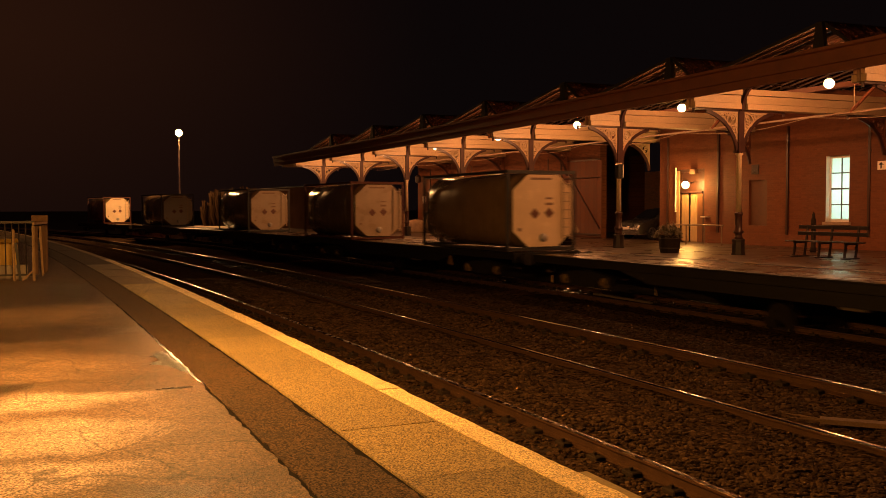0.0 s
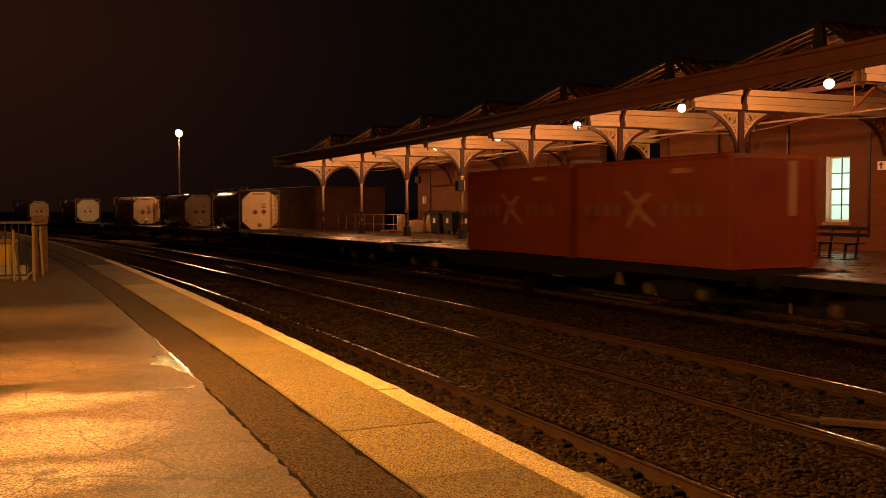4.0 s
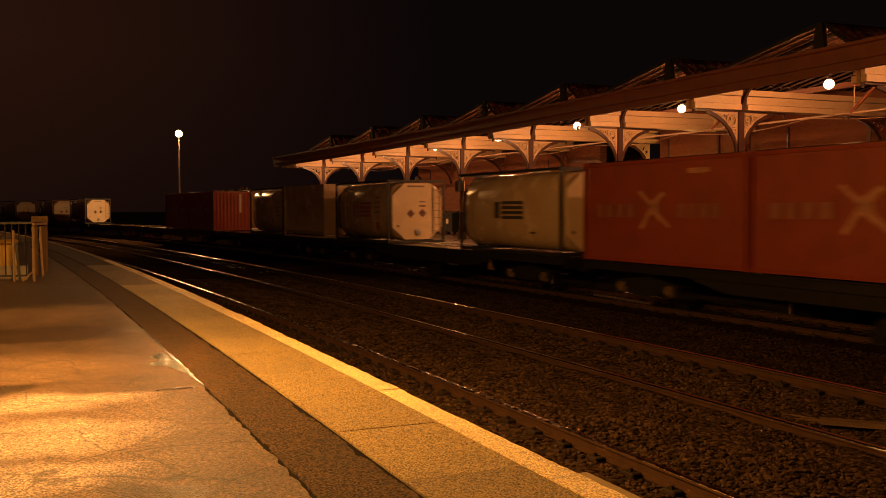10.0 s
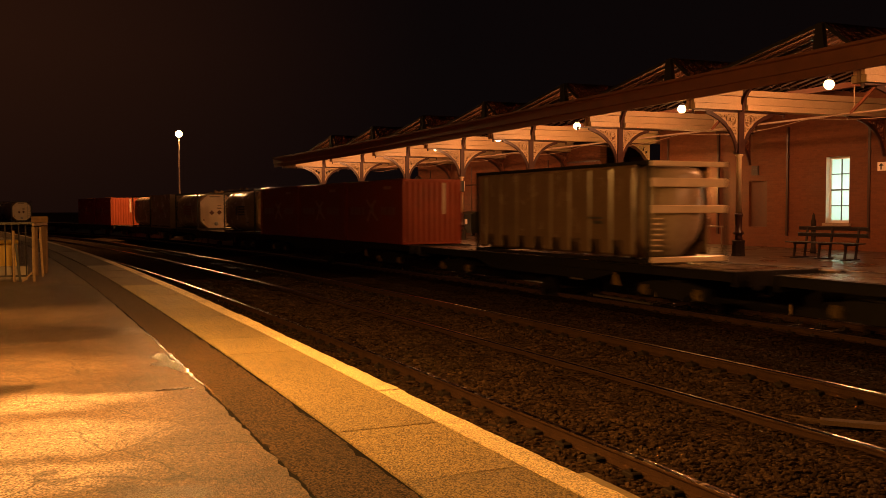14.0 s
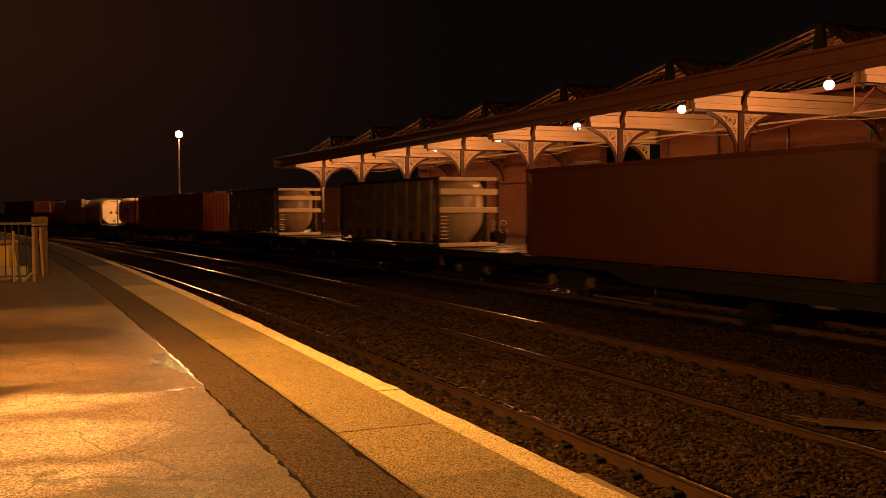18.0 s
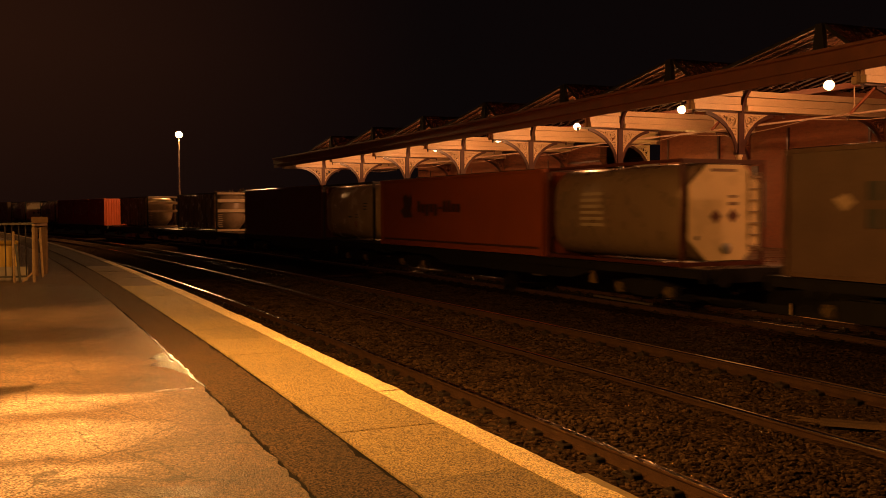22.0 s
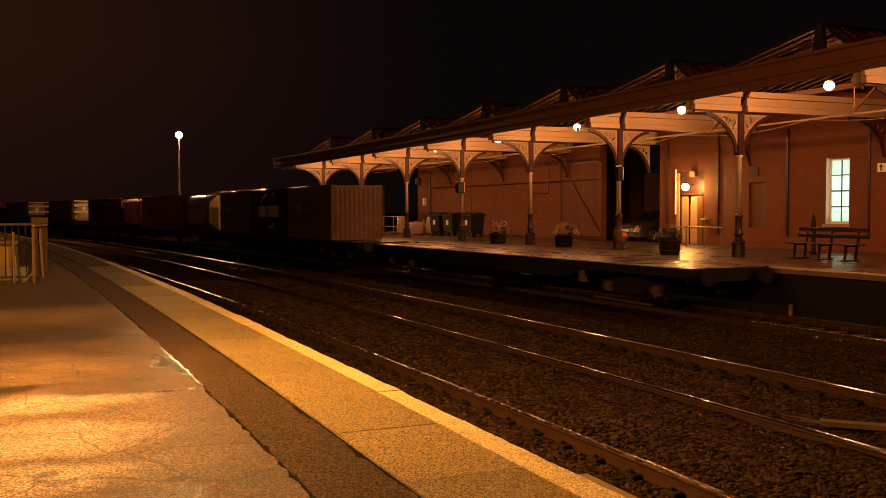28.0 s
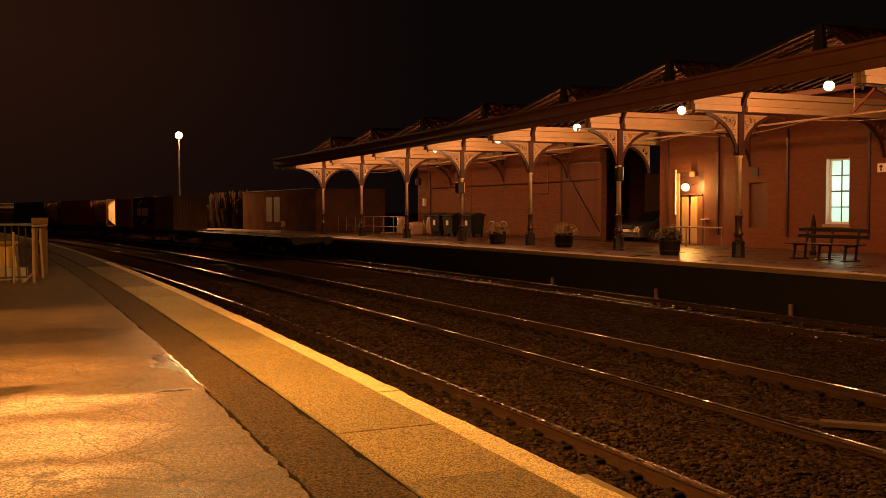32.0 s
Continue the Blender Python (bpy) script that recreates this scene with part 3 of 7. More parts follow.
def column(b):
    z = FAR_PLAT
    top = 5.24 + sag(b)
    neck = 3.99 + sag(b) * 1.0
    e = thing("canopy_column", spot(b, 19.5, z), "slender cast-iron canopy column, cream shaft on dark fluted base", "column", "canopy columns")
    bm = bmesh.new()
    lathe(bm, [(0.21, 0.0), (0.21, 0.05), (0.195, 0.07), (0.188, 0.40), (0.20, 0.42), (0.20, 0.46), (0.13, 0.48)], 8, Matrix.Rotation(radians(22.5), 4, "Z"))
    part("plinth", bm, M_IRON, e, "dark octagonal plinth")
    bm = bmesh.new()
    lathe(bm, [(0.13, 0.46), (0.11, 0.55), (0.10, 0.62), (0.15, 0.66), (0.15, 0.70), (0.105, 0.74), (0.10, 1.16), (0.13, 1.20), (0.13, 1.24), (0.095, 1.27)], 16)
    part("base", bm, M_MAROON, e, "dark moulded base", True)
    bm = bmesh.new()
    lathe(bm, [(0.088, 1.27), (0.078, neck - z - 0.08), (0.11, neck - z - 0.05), (0.11, neck - z)], 16)
    part("shaft", bm, mat("pale_shaft_paint", (0.72, 0.56, 0.38), 0.45, vary=0.25, scale=3, fine=30), e, "cream painted round shaft", True)
    bm = bmesh.new()
    box(bm, -0.10, 0.10, -0.09, 0.09, neck - z, 5.84 + sag(b) - z)
    box(bm, -0.13, 0.13, -0.12, 0.12, neck - z, neck - z + 0.09)
    part("post_head", bm, M_MAROON, e, "maroon square column head")
    # curved struts along the canopy to the valley beam
    for q in (-1, 1):
        bm = bmesh.new()
        last = None
        for i in range(9):
            a = math.pi / 2 * i / 8
            c = Vector((0, q * (0.08 + 0.75 * (1 - math.cos(a))), top - z - 0.02 + 0.80 * math.sin(a)))
            if last is not None:
                beam(bm, last, c, 0.09, 0.11)
            last = c
        part("strut", bm, M_MAROON, e, "dark curved strut")
    for s in (0, 180):
        br = hang("bracket", "frame", bracket_frame_mesh, M_MAROON, e, "dark curved iron bracket")
        br.matrix_local = Matrix.Translation((0, 0, top - z)) @ Matrix.Rotation(radians(s + 90), 4, "Z")
        hang("scrollwork", "scroll", bracket_mesh, M_CREAM, br, "pale openwork scrolls")
    return e


def hang(name, key, maker, material, parent, label):
    if key not in BRACKET:
        ob = part(name, maker(), material, parent, label)
        BRACKET[key] = ob.data
        return ob
    ob = share(name, BRACKET[key], parent)
    ob["label"] = label
    return ob


BRACKET = {}
for b in COLS:
    column(b)

canopy = thing("station_canopy", Matrix(), "ridge-and-furrow platform canopy with cream beams and brown fascia", "canopy", kind="structure")
bm = bmesh.new()
sweep(bm, [(17.33, -0.02), (17.33, 0.18), (17.28, 0.20), (17.28, 0.50), (17.20, 0.53), (17.20, 0.60), (17.45, 0.60), (17.45, -0.02)], -4, 59.6, 1.0, dz=lambda b: 5.56 - 0.0095 * (b - 15))
part("fascia", bm, M_FASCIA, canopy, "brown painted timber fascia with gutter")
for b in COLS + [59.0]:
    d = sag(b)
    tip = 0.72 if 25 < b < 30 else 0.22
    for l0, l1 in ((17.47, 19.39), (19.61, 25.36 if not 33.4 < b < 36.9 else 26.0)):
        bm = bmesh.new()
        tilt_box(bm, b - 0.05, b + 0.05, l0 + (tip if l0 < 18 else 0), l1, 5.27 + d, 5.84 + d)
        core = part("cross_beam", bm, M_GRIMYCREAM, canopy, "deep cream moulded cross beam")
        for z0, z1, o in ((5.255, 5.42, 0.16), (5.435, 5.655, 0.11), (5.67, 5.84, 0.18)):
            bm = bmesh.new()
            for q in (-1, 1):
                tilt_box(bm, b + q * (0.052 + o / 2) - o / 2, b + q * (0.052 + o / 2) + o / 2, l0 + (tip + 0.02 if l0 < 18 else 0.004), l1 - 0.004, z0 + d, z1 + d)
            part("beam_board", bm, M_CREAM, core, "cream painted moulding")
for lat, z in ((19.5, 5.93), (22.6, 5.95)):
    bm = bmesh.new()
    sweep(bm, [(lat - 0.08, z), (lat - 0.08, z + 0.16), (lat + 0.08, z + 0.16), (lat + 0.08, z)], -4, 59.4, 1.0, dz=sag)
    part("purlin", bm, M_FASCIA, canopy, "dark longitudinal purlin")
bm = bmesh.new()
sweep(bm, [(22.295, 5.125), (22.295, 5.18), (22.35, 5.18), (22.35, 5.125)], -4, 59.0, 1.0, dz=sag)
part("tie_beam", bm, M_GRIMYCREAM, canopy, "pale longitudinal tie beam")
bm = bmesh.new()
prev = None
for i in range(126):
    b = -4 + 0.5 * i
    q = at(b, 22.2, 5.13 + sag(b) - 0.22 * abs(math.sin(math.pi * (b - CAN_B0) / CAN_STEP)))
    if prev is not None:
        rod(bm, prev, q, 0.011, 5, caps=False)
    prev = q
part("conduit", bm, M_GRIMYCREAM, canopy, "sagging pale cable under the canopy")
for b in [c + CAN_STEP / 2 + 1.4 for c in COLS]:
    bm = bmesh.new()
    rod(bm, at(b, 22.33, 5.18 + sag(b)), at(b, 22.33, 5.95 + sag(b)), 0.018)
    part("hanger", bm, M_CREAM, canopy)
    bm = bmesh.new()
    beam(bm, at(b + 0.1, 22.31, 5.16 + sag(b)), at(b - 0.9, 22.31, 5.95 + sag(b)), 0.06, 0.08)
    part("brace", bm, M_FASCIA, canopy, "brown diagonal brace")


def clear_glazing():
    m = bpy.data.materials.new("sooty_roof_glass")
    m.use_nodes = True
    n, l = m.node_tree.nodes, m.node_tree.links
    n.remove(n["Principled BSDF"])
    tr, gl, mx = n.new("ShaderNodeBsdfTransparent"), n.new("ShaderNodeBsdfGlossy"), n.new("ShaderNodeMixShader")
    dust = n.new("ShaderNodeBsdfDiffuse")
    dust.inputs["Color"].default_value = (0.075, 0.035, 0.019, 1)
    film = n.new("ShaderNodeMixShader")
    film.inputs["Fac"].default_value = 0.7
    tr.inputs["Color"].default_value = (0.30, 0.24, 0.19, 1)
    gl.inputs["Roughness"].default_value = 0.25
    gl.inputs["Color"].default_value = (0.25, 0.22, 0.2, 1)
    mx.inputs["Fac"].default_value = 0.12
    l.new(tr.outputs[0], film.inputs[1])
    l.new(dust.outputs[0], film.inputs[2])
    l.new(film.outputs[0], mx.inputs[1])
    l.new(gl.outputs[0], mx.inputs[2])
    l.new(mx.outputs[0], n["Material Output"].inputs["Surface"])
    return m


M_ROOFGLASS = clear_glazing()
M_RAFTER = mat("brown_rafter_paint", (0.055, 0.026, 0.014), 0.55, vary=0.3, scale=2, fine=30)


def roof_bay(b):
    """One glazed sawtooth across the canopy: a long slope, a steep one, ridge, dark gable post, sooty glass."""
    h = CAN_STEP / 2
    run = {1: CAN_STEP * 0.80, -1: CAN_STEP * 0.20}
    d = sag(b) - 0.004 * (b - 22)
    ze, za = 6.08 + d, 6.96 + d
    front, back = 18.55, 25.4
    bm = bmesh.new()
    beam(bm, at(b, front, za), at(b, back, za), 0.10, 0.16)
    part("ridge", bm, M_SLATE, canopy, "dark ridge beam")
    bm = bmesh.new()
    slab(bm, [(-0.20, 6.2 + d), (0.20, 6.2 + d), (0.10, za + 0.05), (-0.10, za + 0.05)], -0.08, 0.06, spot(b, front - 0.06, 0.0) @ Matrix.Rotation(radians(90), 4, "Z"))
    part("gable_post", bm, M_SOOT, canopy, "black gable post")
    for s in (-1, 1):
        for i in range(20):
            l = front + (back - front) * i / 19
            bm = bmesh.new()
            beam(bm, at(b + s * run[s], l, ze + 0.06), at(b + s * 0.04, l, za + 0.04), 0.035, 0.045 if i else 0.09)
            part("rafter", bm, M_RAFTER if i else M_SOOT, canopy)
        bm = bmesh.new()
        q = [at(b + s * run[s], front, ze + 0.095), at(b + s * run[s], back, ze + 0.095), at(b + s * 0.05, back, za + 0.075), at(b + s * 0.05, front, za + 0.075)]
        bm.faces.new([bm.verts.new(c) for c in q])
        bmesh.ops.solidify(bm, geom=list(bm.faces), thickness=0.008)
        part("glazing", bm, M_ROOFGLASS, canopy, "sooty glass roof panes")
    # lean-to boards from the gable down to the gutter
    bm = bmesh.new()
    q = [at(b - h, 17.40, ze - 0.02), at(b + h, 17.40, ze - 0.02), at(b + h, front, ze + 0.10), at(b - h, front, ze + 0.10)]
    bm.faces.new([bm.verts.new(c) for c in q])
    bmesh.ops.solidify(bm, geom=list(bm.faces), thickness=0.04)
    part("gutter_board", bm, M_SLATE, canopy, "dark leaded gutter board")


for b in [c - CAN_STEP / 2 for c in COLS]:
    roof_bay(b - 1.0)


def canopy_lamp(b):
    z = 5.84 - 0.0125 * (b - 19)
    e = thing("canopy_lamp", spot(b - 0.35, 19.5, z - 0.20), "glowing orange globe lamp hung under the canopy", "lamp", "canopy lamps")
    bm = bmesh.new()
    bmesh.ops.create_icosphere(bm, subdivisions=3, radius=0.135)
    g = part("globe", bm, M_GLOBE, e, "glowing globe", True)
    g.visible_shadow = False
    bm = bmesh.new()
    lathe(bm, [(0.07, 0.11), (0.07, 0.17), (0.03, 0.19), (0.02, 0.20)], 12)
    rod(bm, (0, 0, 0.2), (0, 0, 0.47), 0.015)
    part("holder", bm, M_IRON, e)


for b in BAYS:
    canopy_lamp(b)

# ---- station buildings ----
WALL = 25.4


def wall(name, b0, b1, lat, z1, holes, material, label, thick=0.35):
    """A wall along the line with openings (b0, b1, z0, z1) cut right through."""
    bm = bmesh.new()
    cuts = sorted({b0, b1, *[h[0] for h in holes], *[h[1] for h in holes]})
    for a, c in zip(cuts, cuts[1:]):
        z = FAR_PLAT - 0.3
        for h in sorted([h for h in holes if h[0] <= a and h[1] >= c], key=lambda h: h[2]):
            tilt_box(bm, a, c, lat, lat + thick, z, h[2])
            z = h[3]
        tilt_box(bm, a, c, lat, lat + thick, z, z1)
    return tagged(obj(name, bm, material), label, "wall", kind="structure")


WIN = (23.45, 24.42, 1.88, 4.13)
DOOR = (30.4, 31.95, FAR_PLAT, 3.95)
PANEL = (27.1, 28.0, 1.70, 3.40)
wall("wall_east", -6.0, 32.75, WALL, 6.6, [WIN, DOOR, PANEL], M_BRICK, "reddish brown brick wall of the station building")
wall("wall_west", 37.0, 55.2, 25.2, 5.35, [], M_BRICK2, "old brown brick wall of the goods shed")
bm = bmesh.new()
tilt_box(bm, 32.75, 33.1, WALL, WALL + 9, 0.5, 6.6)
tagged(obj("wall_return_east", bm, M_BRICK), "brick end wall of the station building", "wall", kind="structure")
bm = bmesh.new()
tilt_box(bm, 45.0, 45.35, 25.56, 34, 0.5, 5.35)
tagged(obj("wall_return_west", bm, M_BRICK2), "brick end wall of the goods shed", "wall", kind="structure")

# ---- the freight train ----
DECK = 1.05
BOXH = 2.50
RIDERS = []      # (thing, distance ahead of the reference point at the start)
SPINS = []
FLASH = []


def U(u):
    """Distance along the train from the wagon-builder's chainage."""
    return 1.028 * u + float(np.interp(u, [-162.5, -156.7, -151, -142, -136, -100.5, -82.8, -68.3, -38.5, -12.5, 25.6], [-0.8, -0.64, -0.36, -0.38, -0.62, -0.53, -0.5, -0.95, -0.4, -1.1, -0.91]))


def ride(e, u):
    RIDERS.append((e, u))
    return e


M_WAGON = mat("wagon_steel", (0.012, 0.010, 0.009), 0.6, spec=0.2, vary=0.4, scale=3, fine=40, bump=0.2)
M_WHEEL = mat("wheel_steel", (0.022, 0.016, 0.013), 0.5, metal=0.2, vary=0.3, scale=5, fine=50)
M_AXBOX = mat("ochre_axlebox", (0.13, 0.08, 0.025), 0.5, vary=0.3, scale=10, fine=60)
M_DECK = mat("wet_deck_steel", (0.05, 0.034, 0.022), 0.28, vary=0.4, scale=1.5, fine=30, bump=0.3, bump_scale=12, rough_vary=0.2)
M_BRAKE = mat("brake_gear_grey", (0.09, 0.07, 0.055), 0.5, vary=0.3)
M_YPLATE = mat("yellow_plate", (0.16, 0.095, 0.02), 0.5, vary=0.3)
MESH = {}


def cached(key, maker):
    if key not in MESH:
        bm = maker()
        me = bpy.data.meshes.new(key)
        bm.to_mesh(me)
        bm.free()
        MESH[key] = me
    return MESH[key]


def ref(name, key, maker, material, parent, m=None, label=""):
    me = cached(key, maker)
    if not me.materials:
        me.materials.append(material)
    ob = share(name, me, parent, m)
    if label:
        ob["label"] = label
    return ob


def wheelset_mesh():
    bm = bmesh.new()
    rod(bm, (-0.95, 0, 0), (0.95, 0, 0), 0.075, 10)
    for s in (-1, 1):
        rod(bm, (s * 0.69, 0, 0), (s * 0.80, 0, 0), 0.42, 20)
        rod(bm, (s * 0.66, 0, 0), (s * 0.69, 0, 0), 0.45, 20)
        for k in range(4):
            a = k * math.pi / 2
            rod(bm, (s * 0.80, 0.26 * math.cos(a), 0.26 * math.sin(a)), (s * 0.83, 0.26 * math.cos(a), 0.26 * math.sin(a)), 0.07, 6)
    return bm


def bogie_mesh():
    bm = bmesh.new()
    for s in (-1, 1):
        slab(bm, [(-1.25, 0.34), (-1.25, 0.56), (-0.55, 0.66), (0.55, 0.66), (1.25, 0.56), (1.25, 0.34), (0.75, 0.44), (0.45, 0.26), (-0.45, 0.26), (-0.75, 0.44)], 0.88, 1.0,
             Matrix(((0, s, 0, 0), (1, 0, 0, 0), (0, 0, 1, 0), (0, 0, 0, 1))))
        for k in range(3):
            rod(bm, (s * 0.95, -0.18 + 0.18 * k, 0.28), (s * 0.95, -0.18 + 0.18 * k, 0.60), 0.06, 8)
    box(bm, -0.9, 0.9, -0.2, 0.2, 0.42, 0.70)
    return bm


def axlebox_mesh():
    bm = bmesh.new()
    bbox(bm, -0.08, 0.08, -0.11, 0.11, -0.14, 0.12, 0.03)
    rod(bm, (0.08, 0, 0), (0.12, 0, 0), 0.10, 10)
    return bm


def wagon(u0, u1):
    """A low container flat between u0 (rear) and u1 (front)."""
    u0, u1 = U(u0), U(u1)
    L = u1 - u0
    e = thing("container_wagon", Matrix(), "dark steel bogie flat wagon for containers", "wagon", "train wagons")
    hl = L / 2
    key = "%.2f" % L

    def frame_mesh():
        bm = bmesh.new()
        for s in (-1, 1):
            box(bm, s * 1.02, s * 1.22, -hl + 0.3, hl - 0.3, DECK - 0.24, DECK - 0.02)
            box(bm, s * 1.22, s * 1.27, -hl + 0.3, hl - 0.3, DECK - 0.05, DECK - 0.02)
            slab(bm, [(-hl + 4.2, DECK - 0.22), (hl - 4.2, DECK - 0.22), (hl - 5.6, DECK - 0.52), (-hl + 5.6, DECK - 0.52)], 1.05, 1.15, Matrix(((0, s, 0, 0), (1, 0, 0, 0), (0, 0, 1, 0), (0, 0, 0, 1))))
        for k in range(13):
            y = -hl + 0.5 + (L - 1.0) * k / 12
            box(bm, -1.02, 1.02, y - 0.09, y + 0.09, DECK - 0.22, DECK - 0.05)
        box(bm, -0.25, 0.25, -hl + 0.3, hl - 0.3, DECK - 0.35, DECK - 0.10)
        for s in (-1, 1):
            box(bm, -1.22, 1.22, s * (hl - 0.3) - 0.06, s * (hl - 0.3) + 0.06, DECK - 0.34, DECK - 0.02)
        return bm

    ref("underframe", "underframe" + key, frame_mesh, M_WAGON, e)

    def deck():
        bm = bmesh.new()
        box(bm, -1.02, 1.02, -hl + 0.4, hl - 0.4, DECK - 0.048, DECK - 0.026)
        return bm
    ref("deck_plate", "deck" + key, deck, M_DECK, e, None, "wet steel deck plate")
    for s in (-1, 1):
        def buf():
            bm = bmesh.new()
            rod(bm, (0, -0.24, 0), (0, -0.02, 0), 0.07, 8)
            rod(bm, (0, -0.02, 0), (0, 0.02, 0), 0.22, 14)
            return bm
        for x in (-0.87, 0.87):
            ref("buffer", "buffer", buf, M_WAGON, e, Matrix.Translation((x, s * hl, 0.86)) @ Matrix.Rotation(0 if s > 0 else math.pi, 4, "Z"))
        bog = ref("bogie", "bogie", bogie_mesh, M_WAGON, e, Matrix.Translation((0, s * (hl - 2.6), 0)))
        for q in (-1, 1):
            ws = ref("wheelset", "wheelset", wheelset_mesh, M_WHEEL, e, Matrix.Translation((0, s * (hl - 2.6) + q * 0.95, 0.42)))
            SPINS.append(ws)
            for x in (-1, 1):
                ref("axlebox", "axlebox", axlebox_mesh, M_AXBOX, bog, Matrix.Translation((x * 0.98, q * 0.95, 0.42)) @ Matrix.Rotation(0 if x > 0 else math.pi, 4, "Z"), "ochre axlebox")
    for y, w, z0, z1 in ((-hl * 0.22, 0.28, 0.46, 0.72), (hl * 0.12, 0.20, 0.52, 0.76), (hl * 0.30, 0.16, 0.58, 0.74)):
        def crate(w=w, z0=z0, z1=z1):
            bm = bmesh.new()
            bbox(bm, -0.10, 0.10, -w, w, z0, z1, 0.015)
            return bm
        ref("brake_box", "brake_box%.2f" % w, crate, M_BRAKE, e, Matrix.Translation((-1.0, y, 0)), "grey brake gear box")

    def gusset():
        bm = bmesh.new()
        slab(bm, [(-0.20, 0.46), (0.14, 0.46), (0.04, 0.78), (-0.04, 0.78)], -1.20, -1.17, Matrix(((0, 1, 0, 0), (1, 0, 0, 0), (0, 0, 1, 0), (0, 0, 0, 1))))
        return bm
    ref("brake_plate", "brake_plate", gusset, M_YPLATE, e, Matrix.Translation((0, -hl + 4.5, 0)), "yellow brake plate")
    for k in range(4):
        y = -hl + 1.0 + (L - 2.0) * k / 3
        for s in (-1, 1):
            def spig():
                bm = bmesh.new()
                bbox(bm, -0.10, 0.10, -0.12, 0.12, DECK - 0.03, DECK + 0.0, 0.01)
                return bm
            ref("load_spigot", "spigot", spig, M_YPLATE, e, Matrix.Translation((s * 1.1, y, 0)))
    return ride(e, (u0 + u1) / 2)


def frame_bars(hl, h, w=1.20):
    bm = bmesh.new()
    for s in (-1, 1):
        for q in (-1, 1):
            box(bm, s * (w + 0.01) - 0.06, s * (w + 0.01) + 0.02, q * hl - 0.07 if q > 0 else -hl, hl if q > 0 else -hl + 0.07, 0, h)
        for z in (0.0, h - 0.10):
            box(bm, s * w - 0.04, s * w + 0.02, -hl + 0.07, hl - 0.07, z + 0.01, z + 0.09)
    for q in (-1, 1):
        for z in (0.0, h - 0.12):
            box(bm, -w + 0.03, w - 0.03, q * (hl - 0.05) - 0.04, q * (hl - 0.05) + 0.04, z + 0.01, z + 0.11)
    return bm


def corrugated(bm, p, q, z0, z1, out, pitch=0.28, depth=0.036):
    """A pressed steel wall from p to q (x, y), ribs standing out along out."""
    p, q, out = Vector(p), Vector(q), Vector(out)
    L = (q - p).length
    n = max(2, int(L / pitch))
    pts = []
    for i in range(n):
        for f, d in ((0.0, 0), (0.25, 0), (0.5, 1), (0.75, 1)):
            pts.append(p.lerp(q, (i + f) / n) + out * depth * d)
    pts.append(q)
    A = [bm.verts.new((c.x, c.y, z0)) for c in pts]
    B = [bm.verts.new((c.x, c.y, z1)) for c in pts]
    for i in range(len(pts) - 1):
        bm.faces.new((A[i], A[i + 1], B[i + 1], B[i]))


def paint_bar(parent, material, x, y0, y1, z0, z1, name="marking", label=""):
    bm = bmesh.new()
    box(bm, x - 0.004, x + 0.004, min(y0, y1), max(y0, y1), z0, z1)
    return part(name, bm, material, parent, label)


def container(u0, u1, material, label, doors=False, h=BOXH, group="containers on the train"):
    """A corrugated steel box; the rear end (towards -y) faces the camera."""
    u0, u1 = U(u0), U(u1)
    hl = (u1 - u0) / 2 - 0.03
    e = thing("shipping_container", Matrix(), label, "container", group)
    bm = frame_bars(hl, h)
    part("frame", bm, material, e)
    for s in (-1, 1):
        bm = bmesh.new()
        corrugated(bm, (s * 1.185, -hl + 0.07), (s * 1.185, hl - 0.07), 0.09, h - 0.09, (s, 0), 0.24, 0.022)
        part("side_panel", bm, material, e)
    for q in (-1, 1):
        bm = bmesh.new()
        corrugated(bm, (-1.15, q * (hl - 0.04)), (1.15, q * (hl - 0.04)), 0.10, h - 0.11, (0, q), 0.21 if q < 0 else 0.28, 0.034)
        part("end_panel", bm, material, e)
    for s in (-1, 1):
        bm = bmesh.new()
        rod(bm, (s * 1.185, -hl + 0.05, h - 0.025), (s * 1.185, hl - 0.05, h - 0.025), 0.045, 12)
        part("top_rail", bm, M_WETRAIL, e, "wet rounded top rail", True)
    bm = bmesh.new()
    box(bm, -1.19, 1.19, -hl + 0.04, hl - 0.04, h - 0.05, h - 0.015)
    box(bm, -1.19, 1.19, -hl + 0.04, hl - 0.04, 0.02, 0.12)
    part("roof_and_floor", bm, material, e)
    for s in (-1, 1):
        for q in (-1, 1):
            for z in (0.0, h - 0.12):
                def cast():
                    b2 = bmesh.new()
                    bbox(b2, -0.09, 0.09, -0.09, 0.09, 0, 0.12, 0.01)
                    return b2
                ref("corner_casting", "casting" + material.name, cast, material, e, Matrix.Translation((s * 1.14, q * (hl - 0.08), z)))
    return ride(e, (u0 + u1) / 2)


def full_section(a):
    """How far a full, squarish tank section stands out beyond the round one at angle a."""
    return (abs(math.cos(a)) ** 3.6 + abs(math.sin(a)) ** 3.6) ** (-1 / 3.6)


